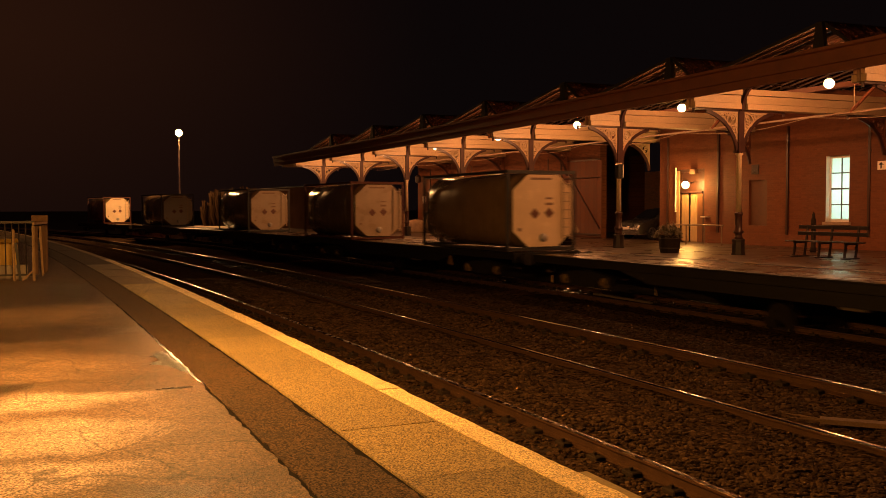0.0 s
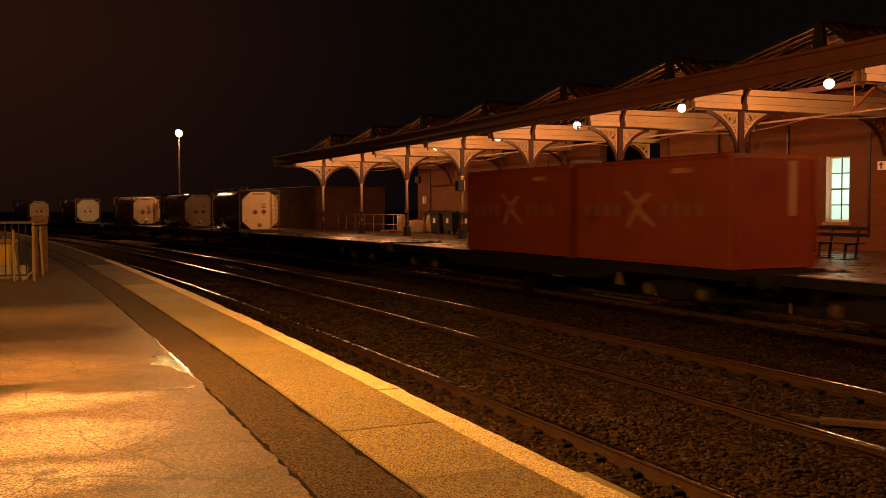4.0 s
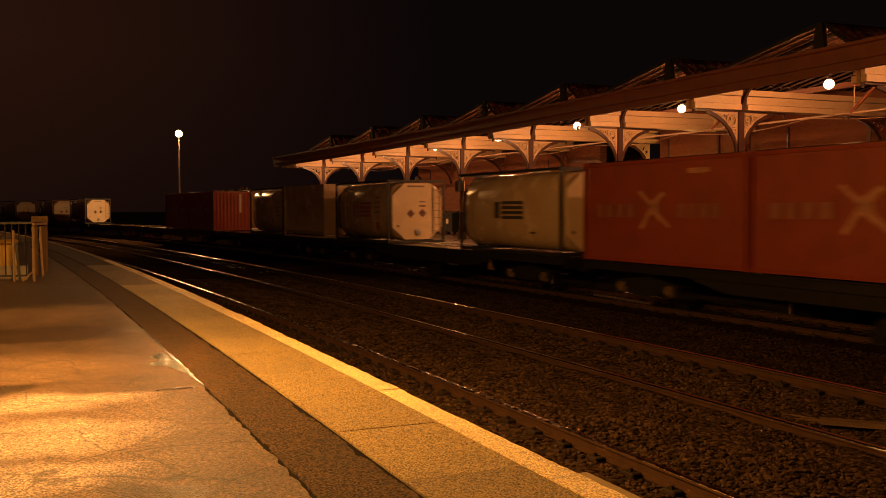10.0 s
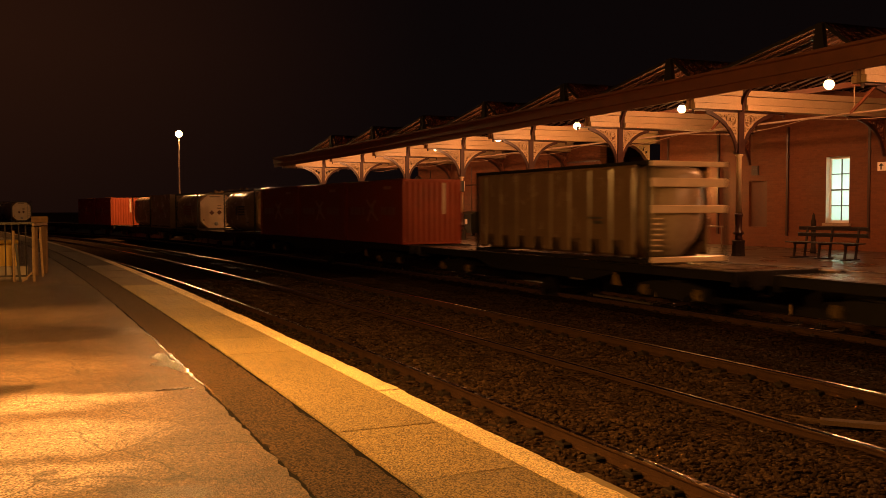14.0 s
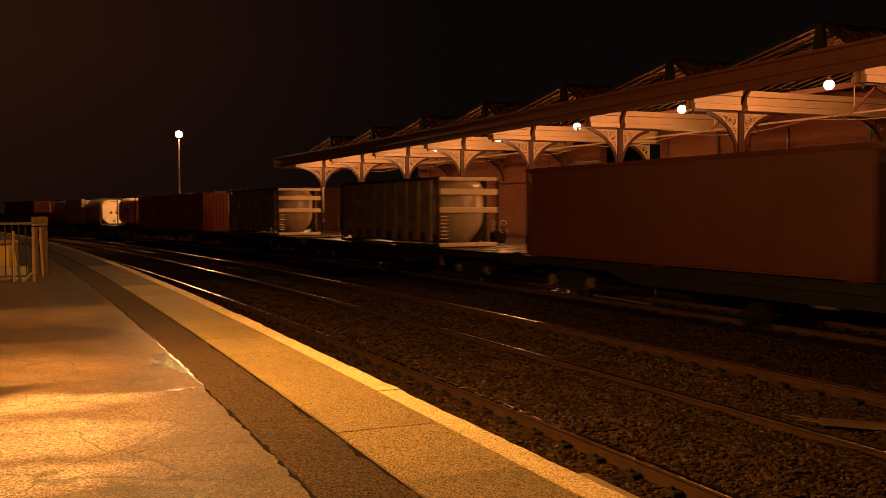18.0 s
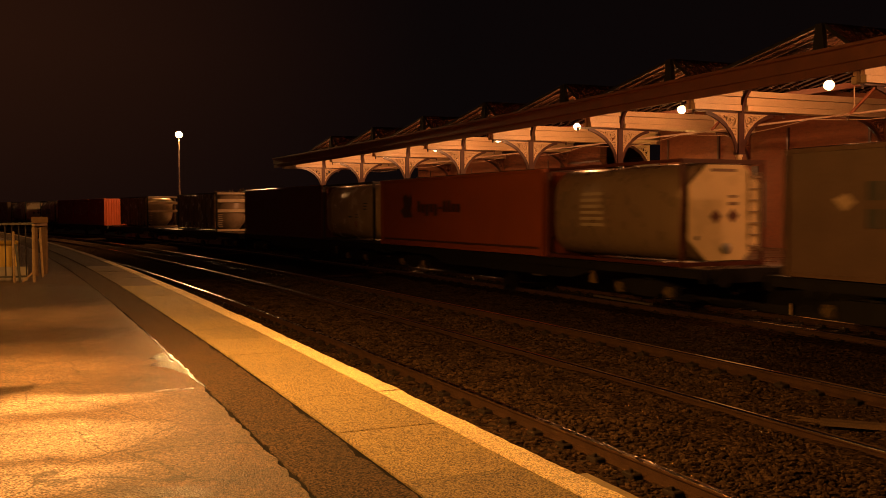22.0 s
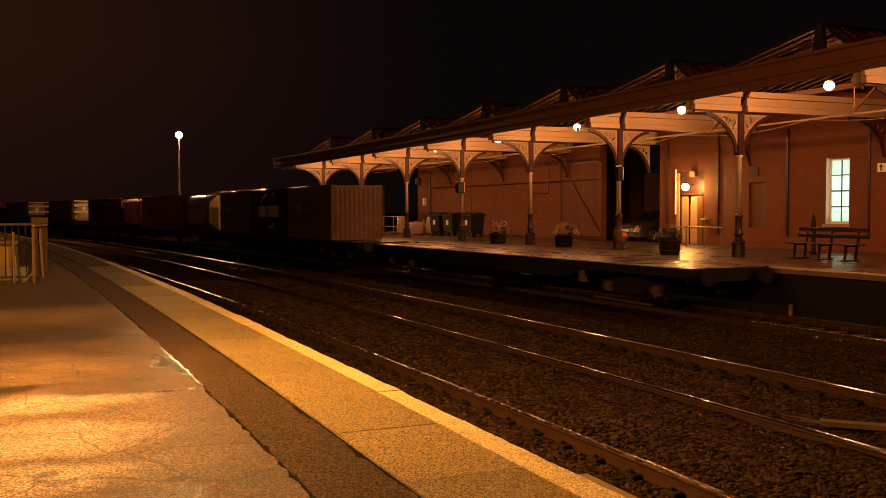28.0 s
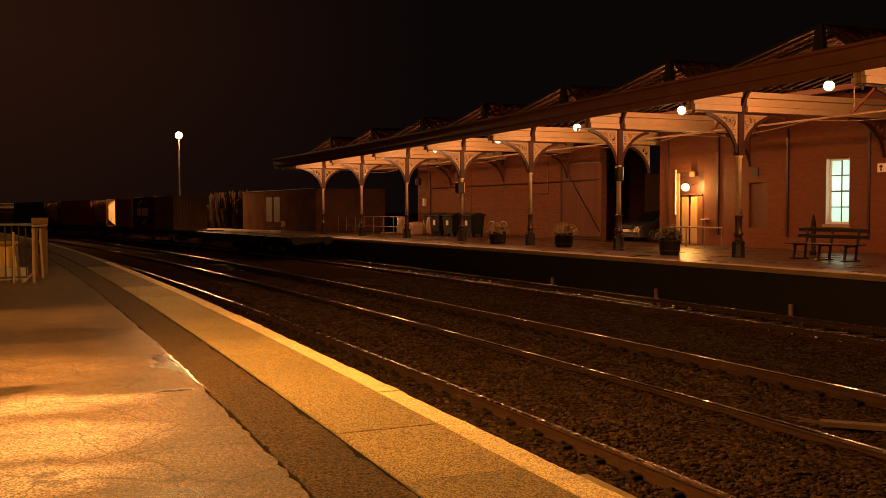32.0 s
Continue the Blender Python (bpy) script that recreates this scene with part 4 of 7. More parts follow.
def tank(u0, u1, shell, frame_mat, end_mat, label, h=BOXH, ladder=True, plate=True):
    """A tank container: a shell in an open frame, with an octagonal end plate."""
    u0, u1 = U(u0), U(u1)
    hl = (u1 - u0) / 2 - 0.03
    e = thing("tank_container", Matrix(), label, "tank container", "containers on the train")
    bm = frame_bars(hl, h)
    for s in (-1, 1):
        for q in (-1, 1):
            beam(bm, (s * 1.18, q * (hl - 0.05), 0.1), (s * 1.18, q * (hl - 1.0), 0.02), 0.05, 0.06)
    part("frame", bm, frame_mat, e, "dark steel frame")
    bm = bmesh.new()
    R0, zc = 1.165, h / 2 + 0.02
    half = [(0.02, hl - 0.10), (0.90, hl - 0.105), (1.06, hl - 0.13), (1.135, hl - 0.18), (R0, hl - 0.26)]
    prof = [(r, -y) for r, y in half] + half[::-1]
    lathe(bm, prof, 48, Matrix.Translation((0, 0, zc)) @ Matrix.Rotation(radians(-90), 4, "X"))
    for q in bm.verts:
        k = full_section(math.atan2(q.co.z - zc, q.co.x))
        q.co.x, q.co.z = q.co.x * k, zc + (q.co.z - zc) * k
    part("shell", bm, shell, e, "smooth cylindrical tank shell", True)
    for y in (-hl + 0.9, 0.0, hl - 0.9):
        bm = bmesh.new()
        hoop = []
        for k in range(32):
            a = 2 * math.pi * k / 32
            r = full_section(a)
            hoop.append([bm.verts.new((q * r * math.cos(a), y + o, zc + q * r * math.sin(a))) for q, o in ((1.160, -0.025), (1.176, -0.025), (1.176, 0.025), (1.160, 0.025))])
        for A, B in zip(hoop, hoop[1:] + hoop[:1]):
            for k in range(4):
                bm.faces.new((A[k], A[(k + 1) % 4], B[(k + 1) % 4], B[k]))
        part("shell_band", bm, shell, e)
    bm = bmesh.new()
    box(bm, -0.35, 0.35, -hl + 0.5, hl - 0.5, h - 0.10, h - 0.07)
    lathe(bm, [(0.28, h - 0.16), (0.28, h - 0.02), (0.24, h + 0.01)], 16)
    part("walkway", bm, M_GALV, e, "grey top walkway and hatch")
    if plate:
        bm = bmesh.new()
        slab(bm, [(-1.14, 0.58), (-1.14, 1.92), (-0.62, 2.42), (0.62, 2.42), (1.14, 1.92), (1.14, 0.58), (0.62, 0.10), (-0.62, 0.10)], hl - 0.10, hl - 0.03)
        bmesh.ops.recalc_face_normals(bm, faces=bm.faces)
        part("front_plate", bm, frame_mat, e, "dark octagonal front plate")
        for q in (-1,):
            bm = bmesh.new()
            o = [(-1.08, 0.62), (-1.08, 1.88), (-0.55, 2.36), (0.55, 2.36), (1.08, 1.88), (1.08, 0.62), (0.55, 0.14), (-0.55, 0.14)]
            slab(bm, o, q * hl - 0.03, q * hl - 0.0)
            bmesh.ops.recalc_face_normals(bm, faces=bm.faces)
            pl = part("end_plate", bm, end_mat, e, "pale octagonal end plate")
            for x, z, w in ((-0.30, 1.16, 0.17), (0.22, 1.18, 0.17)):
                bm = bmesh.new()
                slab(bm, [(x - w, z), (x, z + w), (x + w, z), (x, z - w)], -hl - 0.042, -hl - 0.034)
                part("hazard_label", bm, mat("dark_label", (0.14, 0.05, 0.03), 0.5), pl, "small dark diamond label")
            for x0, x1, z0, z1 in ((-0.45, 0.30, 2.20, 2.27), (0.08, 0.36, 1.42, 1.50), (-0.9, -0.8, 0.62, 0.72), (0.10, 0.34, 1.60, 1.66)):
                bm = bmesh.new()
                box(bm, x0, x1, -hl - 0.040, -hl - 0.033, z0, z1)
                part("label_plate", bm, mat("dull_label", (0.25, 0.15, 0.09), 0.5), pl, "small dull label")
            bm = bmesh.new()
            lathe(bm, [(0.13, 0.0), (0.13, 0.05), (0.09, 0.07), (0.03, 0.075)], 14, Matrix.Translation((0.0, -hl - 0.032, 0.42)) @ Matrix.Rotation(radians(90), 4, "X"))
            part("valve_cover", bm, M_GALV, pl, "round steel valve cover", True)
        if ladder:
            bm = bmesh.new()
            for x in (0.70, 1.00):
                box(bm, x - 0.018, x + 0.018, -hl - 0.09, -hl - 0.05, 0.35, h - 0.3)
            for k in range(7):
                box(bm, 0.70, 1.00, -hl - 0.10, -hl - 0.06, 0.45 + 0.27 * k, 0.48 + 0.27 * k)
            part("ladder", bm, M_TAN, e, "cream end ladder")
    return ride(e, (u0 + u1) / 2)


M_WETRAIL = mat("wet_rail_paint", (0.10, 0.045, 0.025), 0.22, vary=0.3, scale=2, fine=20)
M_RED = mat("red_container_paint", (0.225, 0.039, 0.012), 0.42, spec=0.25, vary=0.25, scale=1.5, fine=20, bump=0.15)
M_ORANGE = mat("orange_container_paint", (0.265, 0.058, 0.014), 0.45, spec=0.25, vary=0.2, scale=1.5, fine=20)
M_DRED = mat("maroon_container_paint", (0.078, 0.020, 0.010), 0.45, spec=0.25, vary=0.25, scale=1.5, fine=20)
M_GREYC = mat("grey_container_paint", (0.135, 0.080, 0.052), 0.45, spec=0.25, vary=0.2, scale=1.5, fine=20)
M_NAVY = mat("navy_container_paint", (0.007, 0.009, 0.014), 0.4, spec=0.25, vary=0.25, scale=1.5, fine=20)
M_WHITEC = mat("cream_tank_paint", (0.48, 0.335, 0.215), 0.24, vary=0.15, scale=1.5, fine=20)
M_PLATE = mat("white_plate_paint", (0.80, 0.63, 0.43), 0.24, vary=0.1, scale=2, fine=30)
M_STEELTANK = mat("stainless_shell", (0.30, 0.20, 0.12), 0.30, metal=0.35, vary=0.15, scale=2, fine=30)
M_DARKTANK = mat("dark_tank_paint", (0.15, 0.095, 0.050), 0.2, vary=0.25, scale=2, fine=30)
M_MARK = mat("faded_white_marking", (0.42, 0.185, 0.11), 0.55, vary=0.6, scale=3, fine=30)
M_MARKD = mat("dark_marking", (0.05, 0.045, 0.04), 0.5)
M_MARKR = mat("red_marking", (0.30, 0.065, 0.028), 0.5)

for u0, u1 in ((-185.5, -166.6), (-165.4, -144.3), (-142.9, -124.3), (-123.9, -105.6), (-105.0, -86.4), (-85.8, -69.4), (-68.9, -50.7), (-50.3, -32.4), (-32.0, -13.4), (-12.9, 5.6), (6.3, 24.6), (25.2, 44.0), (44.7, 63.3), (64.0, 82.5), (83.2, 101.7)):
    wagon(u0, u1)



def tail_lamp(u):
    e = thing("tail_lamp", Matrix(), "red glowing tail lamp on a short stand on the last wagon", "lamp")
    bm = bmesh.new()
    rod(bm, (0, 0, 0.0), (0, 0, 0.45), 0.03)
    bbox(bm, -0.12, 0.12, -0.10, 0.10, 0.45, 0.78, 0.02)
    part("case", bm, M_AXBOX, e, "yellow lamp case")
    bm = bmesh.new()
    rod(bm, (0, -0.13, 0.62), (0, -0.102, 0.62), 0.085, 16)
    part("lens", bm, glow("tail_red", (1.0, 0.04, 0.01), 0.5), e, "glowing red lens")
    # invented moving plate that blocks the lens's glow between flashes
    bm = bmesh.new()
    bbox(bm, -0.115, 0.115, -0.155, -0.140, 0.505, 0.735, 0.005)
    FLASH.append(part("shutter", bm, M_AXBOX, e, "added plate that hides the lens between flashes"))
    ride(e, u)


tail_lamp(-187.1)


def shell_mark(e, material, y0, y1, z0, z1, name="marking", label="", h=BOXH):
    """A painted patch that follows the tank's round side."""
    zc, r = h / 2 + 0.02, 1.178
    bm = bmesh.new()
    rows = []
    for i in range(7):
        z = z0 + (z1 - z0) * i / 6
        x = -(max(0.01, r ** 3.6 - abs(z - zc) ** 3.6)) ** (1 / 3.6)
        rows.append([bm.verts.new((x, y0, z)), bm.verts.new((x, y1, z)), bm.verts.new((x + 0.01, y1, z)), bm.verts.new((x + 0.01, y0, z))])
    for A, B in zip(rows, rows[1:]):
        for k in range(4):
            bm.faces.new((A[k], A[(k + 1) % 4], B[(k + 1) % 4], B[k]))
    bm.faces.new(rows[0])
    bm.faces.new(rows[-1][::-1])
    return part(name, bm, material, e, label)


def blob(e, material, pts, x=-1.222, name="emblem", label=""):
    """A flat painted outline of (y, z) on the near side."""
    bm = bmesh.new()
    slab(bm, pts, x - 0.004, x + 0.004, Matrix(((0, 1, 0, 0), (1, 0, 0, 0), (0, 0, 1, 0), (0, 0, 0, 1))))
    return part(name, bm, material, e, label)


def wing(e, c):
    """A white splayed emblem with bars of faded lettering on either side."""
    z = 1.28
    blob(e, M_MARK, [(c + 0.60, z + 0.44), (c + 0.50, z + 0.50), (c + 0.16, z + 0.22), (c - 0.06, z + 0.30), (c - 0.30, z + 0.46), (c - 0.46, z + 0.38), (c - 0.30, z + 0.30), (c - 0.14, z + 0.14), (c - 0.22, z - 0.08), (c - 0.62, z - 0.36), (c - 0.54, z - 0.42), (c - 0.12, z - 0.18), (c + 0.04, z - 0.06), (c + 0.16, z - 0.14), (c + 0.44, z - 0.46), (c + 0.52, z - 0.40), (c + 0.22, z + 0.0), (c + 0.14, z + 0.10)], label="faded white splayed emblem")
    for k in range(4):
        paint_bar(e, M_MARKF, -1.222, c + 0.75 + 0.42 * k, c + 1.05 + 0.42 * k, z - 0.16, z + 0.16, "lettering_block")
    for k in range(4):
        paint_bar(e, M_MARKF, -1.222, c - 0.85 - 0.38 * k, c - 1.12 - 0.38 * k, z - 0.16, z + 0.16, "lettering_block")
    paint_bar(e, M_MARK, -1.222, c - 1.9, c - 1.2, 2.12, 2.24, "label_plate")


def white_stripe(e):
    hl = -min(v.co.y for c in e.children if c.name.startswith("end_panel") for v in c.data.vertices)
    bm = bmesh.new()
    box(bm, 0.42, 0.56, -hl - 0.006, -hl + 0.002, 1.15, 2.36)
    part("stripe", bm, M_TAN, e, "white vertical notice on the end")


def side_bars(e, material, rows, x=-1.222):
    for y0, y1, z0, z1 in rows:
        paint_bar(e, material, x, y0, y1, z0, z1, "lettering_block")


def swap_body(u0, u1):
    u0, u1 = U(u0), U(u1)
    hl = (u1 - u0) / 2 - 0.03
    e = thing("swap_body", Matrix(), "smooth cream box container with a dark red arrow mark", "container", "containers on the train")
    bm = bmesh.new()
    bbox(bm, -1.20, 1.20, -hl + 0.02, hl - 0.02, 0.16, BOXH, 0.02)
    part("body", bm, M_WHITEC, e)
    bm = frame_bars(hl, BOXH + 0.01)
    part("frame", bm, M_WHITEC, e)
    bm = bmesh.new()
    box(bm, -1.235, -1.222, -hl, hl, 0.20, 0.30)
    part("skirt_strip", bm, mat("tan_strip", (0.30, 0.20, 0.10), 0.5), e)
    z = 1.36
    blob(e, M_MARKR, [(0.35, z + 0.33), (0.20, z - 0.32), (-0.10, z - 0.05), (-0.55, z - 0.38), (-0.42, z - 0.10), (-0.05, z + 0.16)], label="dark red arrow emblem")
    side_bars(e, mat("tan_lettering", (0.40, 0.30, 0.18), 0.5), [(1.05 + 0.32 * k, 1.28 + 0.32 * k, z - 0.16, z + 0.10) for k in range(4)] + [(-0.95 - 0.36 * k, -0.7 - 0.36 * k, z - 0.14, z + 0.06) for k in range(4)])
    side_bars(e, M_MARKR, [(0.95, 1.55, 1.92, 1.98), (-2.1, -1.3, 2.22, 2.28)])
    bm = bmesh.new()
    bbox(bm, -0.35, 1.0, -hl - 0.05, -hl + 0.0, 0.95, 1.65, 0.02)
    part("vent_panel", bm, M_SIGNK3, e, "black end vent")
    for z in (0.45, 0.62, 0.80):
        bm = bmesh.new()
        box(bm, -0.4, 1.05, -hl - 0.04, -hl - 0.002, z, z + 0.07)
        part("end_bar", bm, M_SIGNK3, e)
    return ride(e, (u0 + u1) / 2)


def silo(u0, u1):
    """A bulk powder container: ribbed grey sides and an open rear frame that shows the tapered hopper."""
    u0, u1 = U(u0), U(u1)
    hl = (u1 - u0) / 2 - 0.03
    e = thing("bulk_container", Matrix(), "grey ribbed bulk powder container with a cream open end frame", "container", "containers on the train")
    part("frame", frame_bars(hl, BOXH), M_WAGON, e, "dark steel frame")
    for s in (-1, 1):
        bm = bmesh.new()
        box(bm, s * 1.14 - 0.02, s * 1.14 + 0.02, -hl + 0.62, hl - 0.07, 0.55, BOXH - 0.06)
        v = [bm.verts.new(c) for c in ((s * 1.14, -hl + 0.62, 0.55), (s * 1.14, hl - 0.07, 0.55), (s * 0.75, hl - 0.07, 0.12), (s * 0.75, -hl + 0.62, 0.12))]
        bm.faces.new(v)
        part("side_panel", bm, M_GREYS, e, "grey side panel")
        for k in range(9):
            y = -hl + 0.85 + (2 * hl - 1.2) * k / 8
            bm = bmesh.new()
            bbox(bm, s * 1.16 - 0.06, s * 1.16 + 0.06, y - 0.24, y + 0.24, 0.16, BOXH - 0.12, 0.055)
            part("rib", bm, M_GREYS, e)
    bm = bmesh.new()
    box(bm, -1.14, 1.14, -hl + 0.62, hl - 0.07, BOXH - 0.06, BOXH - 0.03)
    part("roof", bm, M_GREYS, e)
    bm = bmesh.new()
    lathe(bm, [(0.42, 0.05), (0.62, 0.20), (0.92, 0.58), (1.04, 0.86), (1.07, 1.1), (1.07, 2.15), (0.95, 2.34), (0.4, 2.44)], 28, Matrix.Translation((0, -hl + 1.15, 0)))
    part("hopper", bm, M_TAN, e, "cream tapered hopper", True)
    for z0, z1 in ((0.02, 0.16), (1.22, 1.42), (1.86, 2.08), (2.36, 2.49)):
        bm = bmesh.new()
        bbox(bm, -1.17, 1.17, -hl - 0.02, -hl + 0.10, z0, z1, 0.015)
        part("end_beam", bm, M_PLATE, e, "cream end beam")
    for k in range(7):
        bm = bmesh.new()
        box(bm, -1.12, -0.85, -hl + 0.0, -hl + 0.05, 0.3 + 0.13 * k, 0.335 + 0.13 * k)
        part("rung", bm, M_PLATE, e)
    side_bars(e, M_MARKD, [(-hl + 1.9, -hl + 2.3, 0.95, 1.03), (-hl + 1.9, -hl + 2.5, 1.08, 1.13)], -1.222)
    return ride(e, (u0 + u1) / 2)


M_MARKO = mat("brown_lettering", (0.06, 0.02, 0.010), 0.5)
M_MARKF = mat("worn_lettering", (0.24, 0.085, 0.05), 0.5)
M_SIGNK3 = mat("black_vent_paint", (0.015, 0.015, 0.015), 0.5)
M_GREYS = mat("bulk_grey_paint", (0.185, 0.116, 0.070), 0.24, vary=0.2, scale=1.5, fine=20)
M_PALEGREY = mat("dull_plate_paint", (0.34, 0.31, 0.27), 0.4, vary=0.15, scale=2, fine=30)
M_TAN = mat("tan_plate_paint", (0.42, 0.32, 0.22), 0.3, vary=0.15, scale=2, fine=30)
M_DGREY = mat("weathered_grey_paint", (0.155, 0.088, 0.050), 0.45, spec=0.25, vary=0.3, scale=1.2, fine=15)

tank(91.3, 97.15, M_DARKTANK, M_DRED, M_PLATE, "dark tank container in a red frame with a white octagonal end")
tank(72.8, 78.65, M_DARKTANK, M_SIGNK3, M_PALEGREY, "dark tank container with a dull grey octagonal end")
tank(52.9, 58.75, M_DARKTANK, M_SIGNK3, M_TAN, "dark tank container with a tan octagonal end")
tank(38.2, 44.0, M_DARKTANK, M_DRED, M_TAN, "dark tank container in a red frame with a tan end plate")
tank(25.6, 31.45, M_DARKTANK, M_SIGNK3, M_PLATE, "dark tank container with a cream octagonal end and ladder")
c = container(-12.5, -6.65, M_RED, "faded red corrugated container with white wing emblem")
wing(c, 0.2)
white_stripe(c)
c = container(-6.55, -0.7, M_RED, "faded red corrugated container with white wing emblem")
wing(c, 0.2)
c = tank(-25.5, -19.9, M_WHITEC, M_SIGNK3, M_WHITEC, "cream tank container with a dark frame and red arc", plate=False)
for k in range(5):
    shell_mark(c, M_MARKR, 1.65 + 0.10 * (2 - abs(k - 2)), 1.78 + 0.10 * (2 - abs(k - 2)), 0.65 + 0.28 * k, 0.93 + 0.28 * k, "arc_stripe", "red arc stripe")
shell_mark(c, M_MARKR, -1.05, -0.75, 0.62, 0.86)
for k in range(4):
    shell_mark(c, M_MARKD, -2.0, -1.5, 1.0 + 0.22 * k, 1.05 + 0.22 * k, "lettering_block")
swap_body(-31.4, -25.7)
c = tank(-38.5, -32.8, M_WHITEC, M_SIGNK3, M_PLATE, "cream tank container with dark red panel marks")
shell_mark(c, M_MARKR, 0.75, 0.95, 1.05, 1.65)
shell_mark(c, M_MARKR, 0.40, 0.62, 1.35, 1.65)
shell_mark(c, M_MARKR, 0.40, 0.62, 1.0, 1.25)
for k in range(4):
    shell_mark(c, M_MARKR, -0.95, 0.28, 1.02 + 0.17 * k, 1.13 + 0.17 * k, "lettering_block", "dark red lettering block")
shell_mark(c, M_MARKR, -1.75, -1.4, 0.55, 0.82)
for k in range(4):
    shell_mark(c, M_MARKD, -1.9, -1.3, 1.2 + 0.2 * k, 1.24 + 0.2 * k, "lettering_block")
c = tank(-50.0, -44.2, M_WHITEC, M_SIGNK3, M_PLATE, "cream tank container with dark lettering and cream end plate")
shell_mark(c, M_MARKD, 0.55, 0.85, 1.05, 1.55)
for k in range(4):
    shell_mark(c, M_MARKD, -0.85, 0.40, 1.02 + 0.15 * k, 1.12 + 0.15 * k, "lettering_block", "dark lettering block")
shell_mark(c, M_MARKD, -1.5, -1.2, 0.60, 0.66)
for k in range(3):
    c = container(-68.3 + 5.77 * k, -62.56 + 5.77 * k, M_RED, "red corrugated container with white wing emblem")
    wing(c, 0.1)
    if k == 0:
        white_stripe(c)
silo(-82.8, -74.0)
silo(-100.5, -91.4)
container(-118.0, -106.2, M_DRED, "long dark maroon corrugated container")
c = tank(-123.9, -118.2, M_WHITEC, M_SIGNK3, M_WHITEC, "smooth cream tank container with small dark marks", plate=False)
shell_mark(c, M_MARKD, -0.35, 0.05, 1.02, 1.09)
shell_mark(c, M_MARKD, -1.05, -0.75, 1.02, 1.06)
shell_mark(c, M_MARKD, -1.05, -0.75, 1.12, 1.16)
shell_mark(c, M_MARKR, -0.85, -0.68, 0.62, 0.86)
for k in range(3):
    shell_mark(c, M_MARKD, -2.0, -1.6, 1.35 + 0.12 * k, 1.40 + 0.12 * k, "lettering_block")
c = container(-136.0, -124.5, M_ORANGE, "long orange container with a dark emblem and lettering blocks")
blob(c, M_MARKO, [(3.85, 1.80), (3.55, 1.95), (3.30, 1.75), (3.15, 1.98), (3.05, 1.55), (3.20, 1.35), (3.0, 1.08), (3.75, 1.05), (4.1, 1.30), (3.75, 1.45)], label="dark square emblem")
side_bars(c, M_MARKO, [(2.32 - 0.345 * k, 2.58 - 0.345 * k, (1.26, 1.24, 1.12, 1.25, 1.12, 1.37, 1.26, 1.26, 1.26, 1.25)[k], (1.66, 1.54, 1.54, 1.56, 1.54, 1.44, 1.66, 1.66, 1.54, 1.54)[k]) for k in range(10)])
bm = bmesh.new()
box(bm, -1.228, -1.221, -5.6, 5.6, 0.20, 0.26)
part("base_stripe", bm, M_MARKO, c)
c = tank(-142.1, -136.3, M_STEELTANK, M_DRED, mat("bright_cream_plate", (0.88, 0.68, 0.38), 0.3, vary=0.1, scale=2, fine=30), "steel tank in a red frame with a cream octagonal end")
for k in range(6):
    shell_mark(c, M_TAN, 0.35, 1.35, 0.9 + 0.16 * k, 0.98 + 0.16 * k, "lettering_block")
c = container(-150.85, -145.05, M_GREYC, "grey container with dark lettering blocks in two rows")
blob(c, M_WHITEC, [(1.75, 1.50), (1.45, 1.62), (1.25, 1.45), (1.50, 1.28)], label="pale star emblem")
side_bars(c, M_MARKD, [(0.75 - 0.33 * k, 1.0 - 0.33 * k, 1.48, 1.82) for k in range(6)] + [(0.75 - 0.33 * k, 1.0 - 0.33 * k, 0.98, 1.32) for k in range(7)])
c = container(-156.7, -150.95, M_NAVY, "navy container with pale lettering blocks and curved strokes")
side_bars(c, M_PLATE, [(1.35 - 0.44 * k, 1.71 - 0.44 * k, 1.02, 1.62) for k in range(3)] + [(-0.22 - 0.44 * k, 0.16 - 0.44 * k, 1.02, 1.62) for k in range(4)])
for a0, a1 in ((30, 87), (270, 218)):
    bm = bmesh.new()
    for k in range(9):
        a, a2 = radians(a0 + (a1 - a0) * k / 9), radians(a0 + (a1 - a0) * (k + 1) / 9)
        p = Vector((-1.222, 0.1 + 1.35 * math.cos(a), 1.32 + 0.90 * math.sin(a)))
        q = Vector((-1.222, 0.1 + 1.35 * math.cos(a2), 1.32 + 0.90 * math.sin(a2)))
        beam(bm, p, q, 0.008, 0.13 - 0.008 * abs(k - 4), up=(0, (q - p).z, -(q - p).y))
    part("curved_stroke", bm, M_PLATE, c, "pale curved stroke")
blob(c, M_PLATE, [(-0.85, 2.05), (-0.65, 2.15), (-0.65, 2.30), (-0.85, 2.30)], label="small pale dot")
c = container(-162.55, -156.8, M_DGREY, "weathered brown-grey container with dark lettering blocks")
blob(c, M_WHITEC, [(1.75, 1.50), (1.45, 1.62), (1.25, 1.45), (1.50, 1.28)], label="pale star emblem")
side_bars(c, M_MARKD, [(0.75 - 0.33 * k, 1.0 - 0.33 * k, 1.48, 1.72) for k in range(6)] + [(0.75 - 0.33 * k, 1.0 - 0.33 * k, 1.02, 1.28) for k in range(7)])

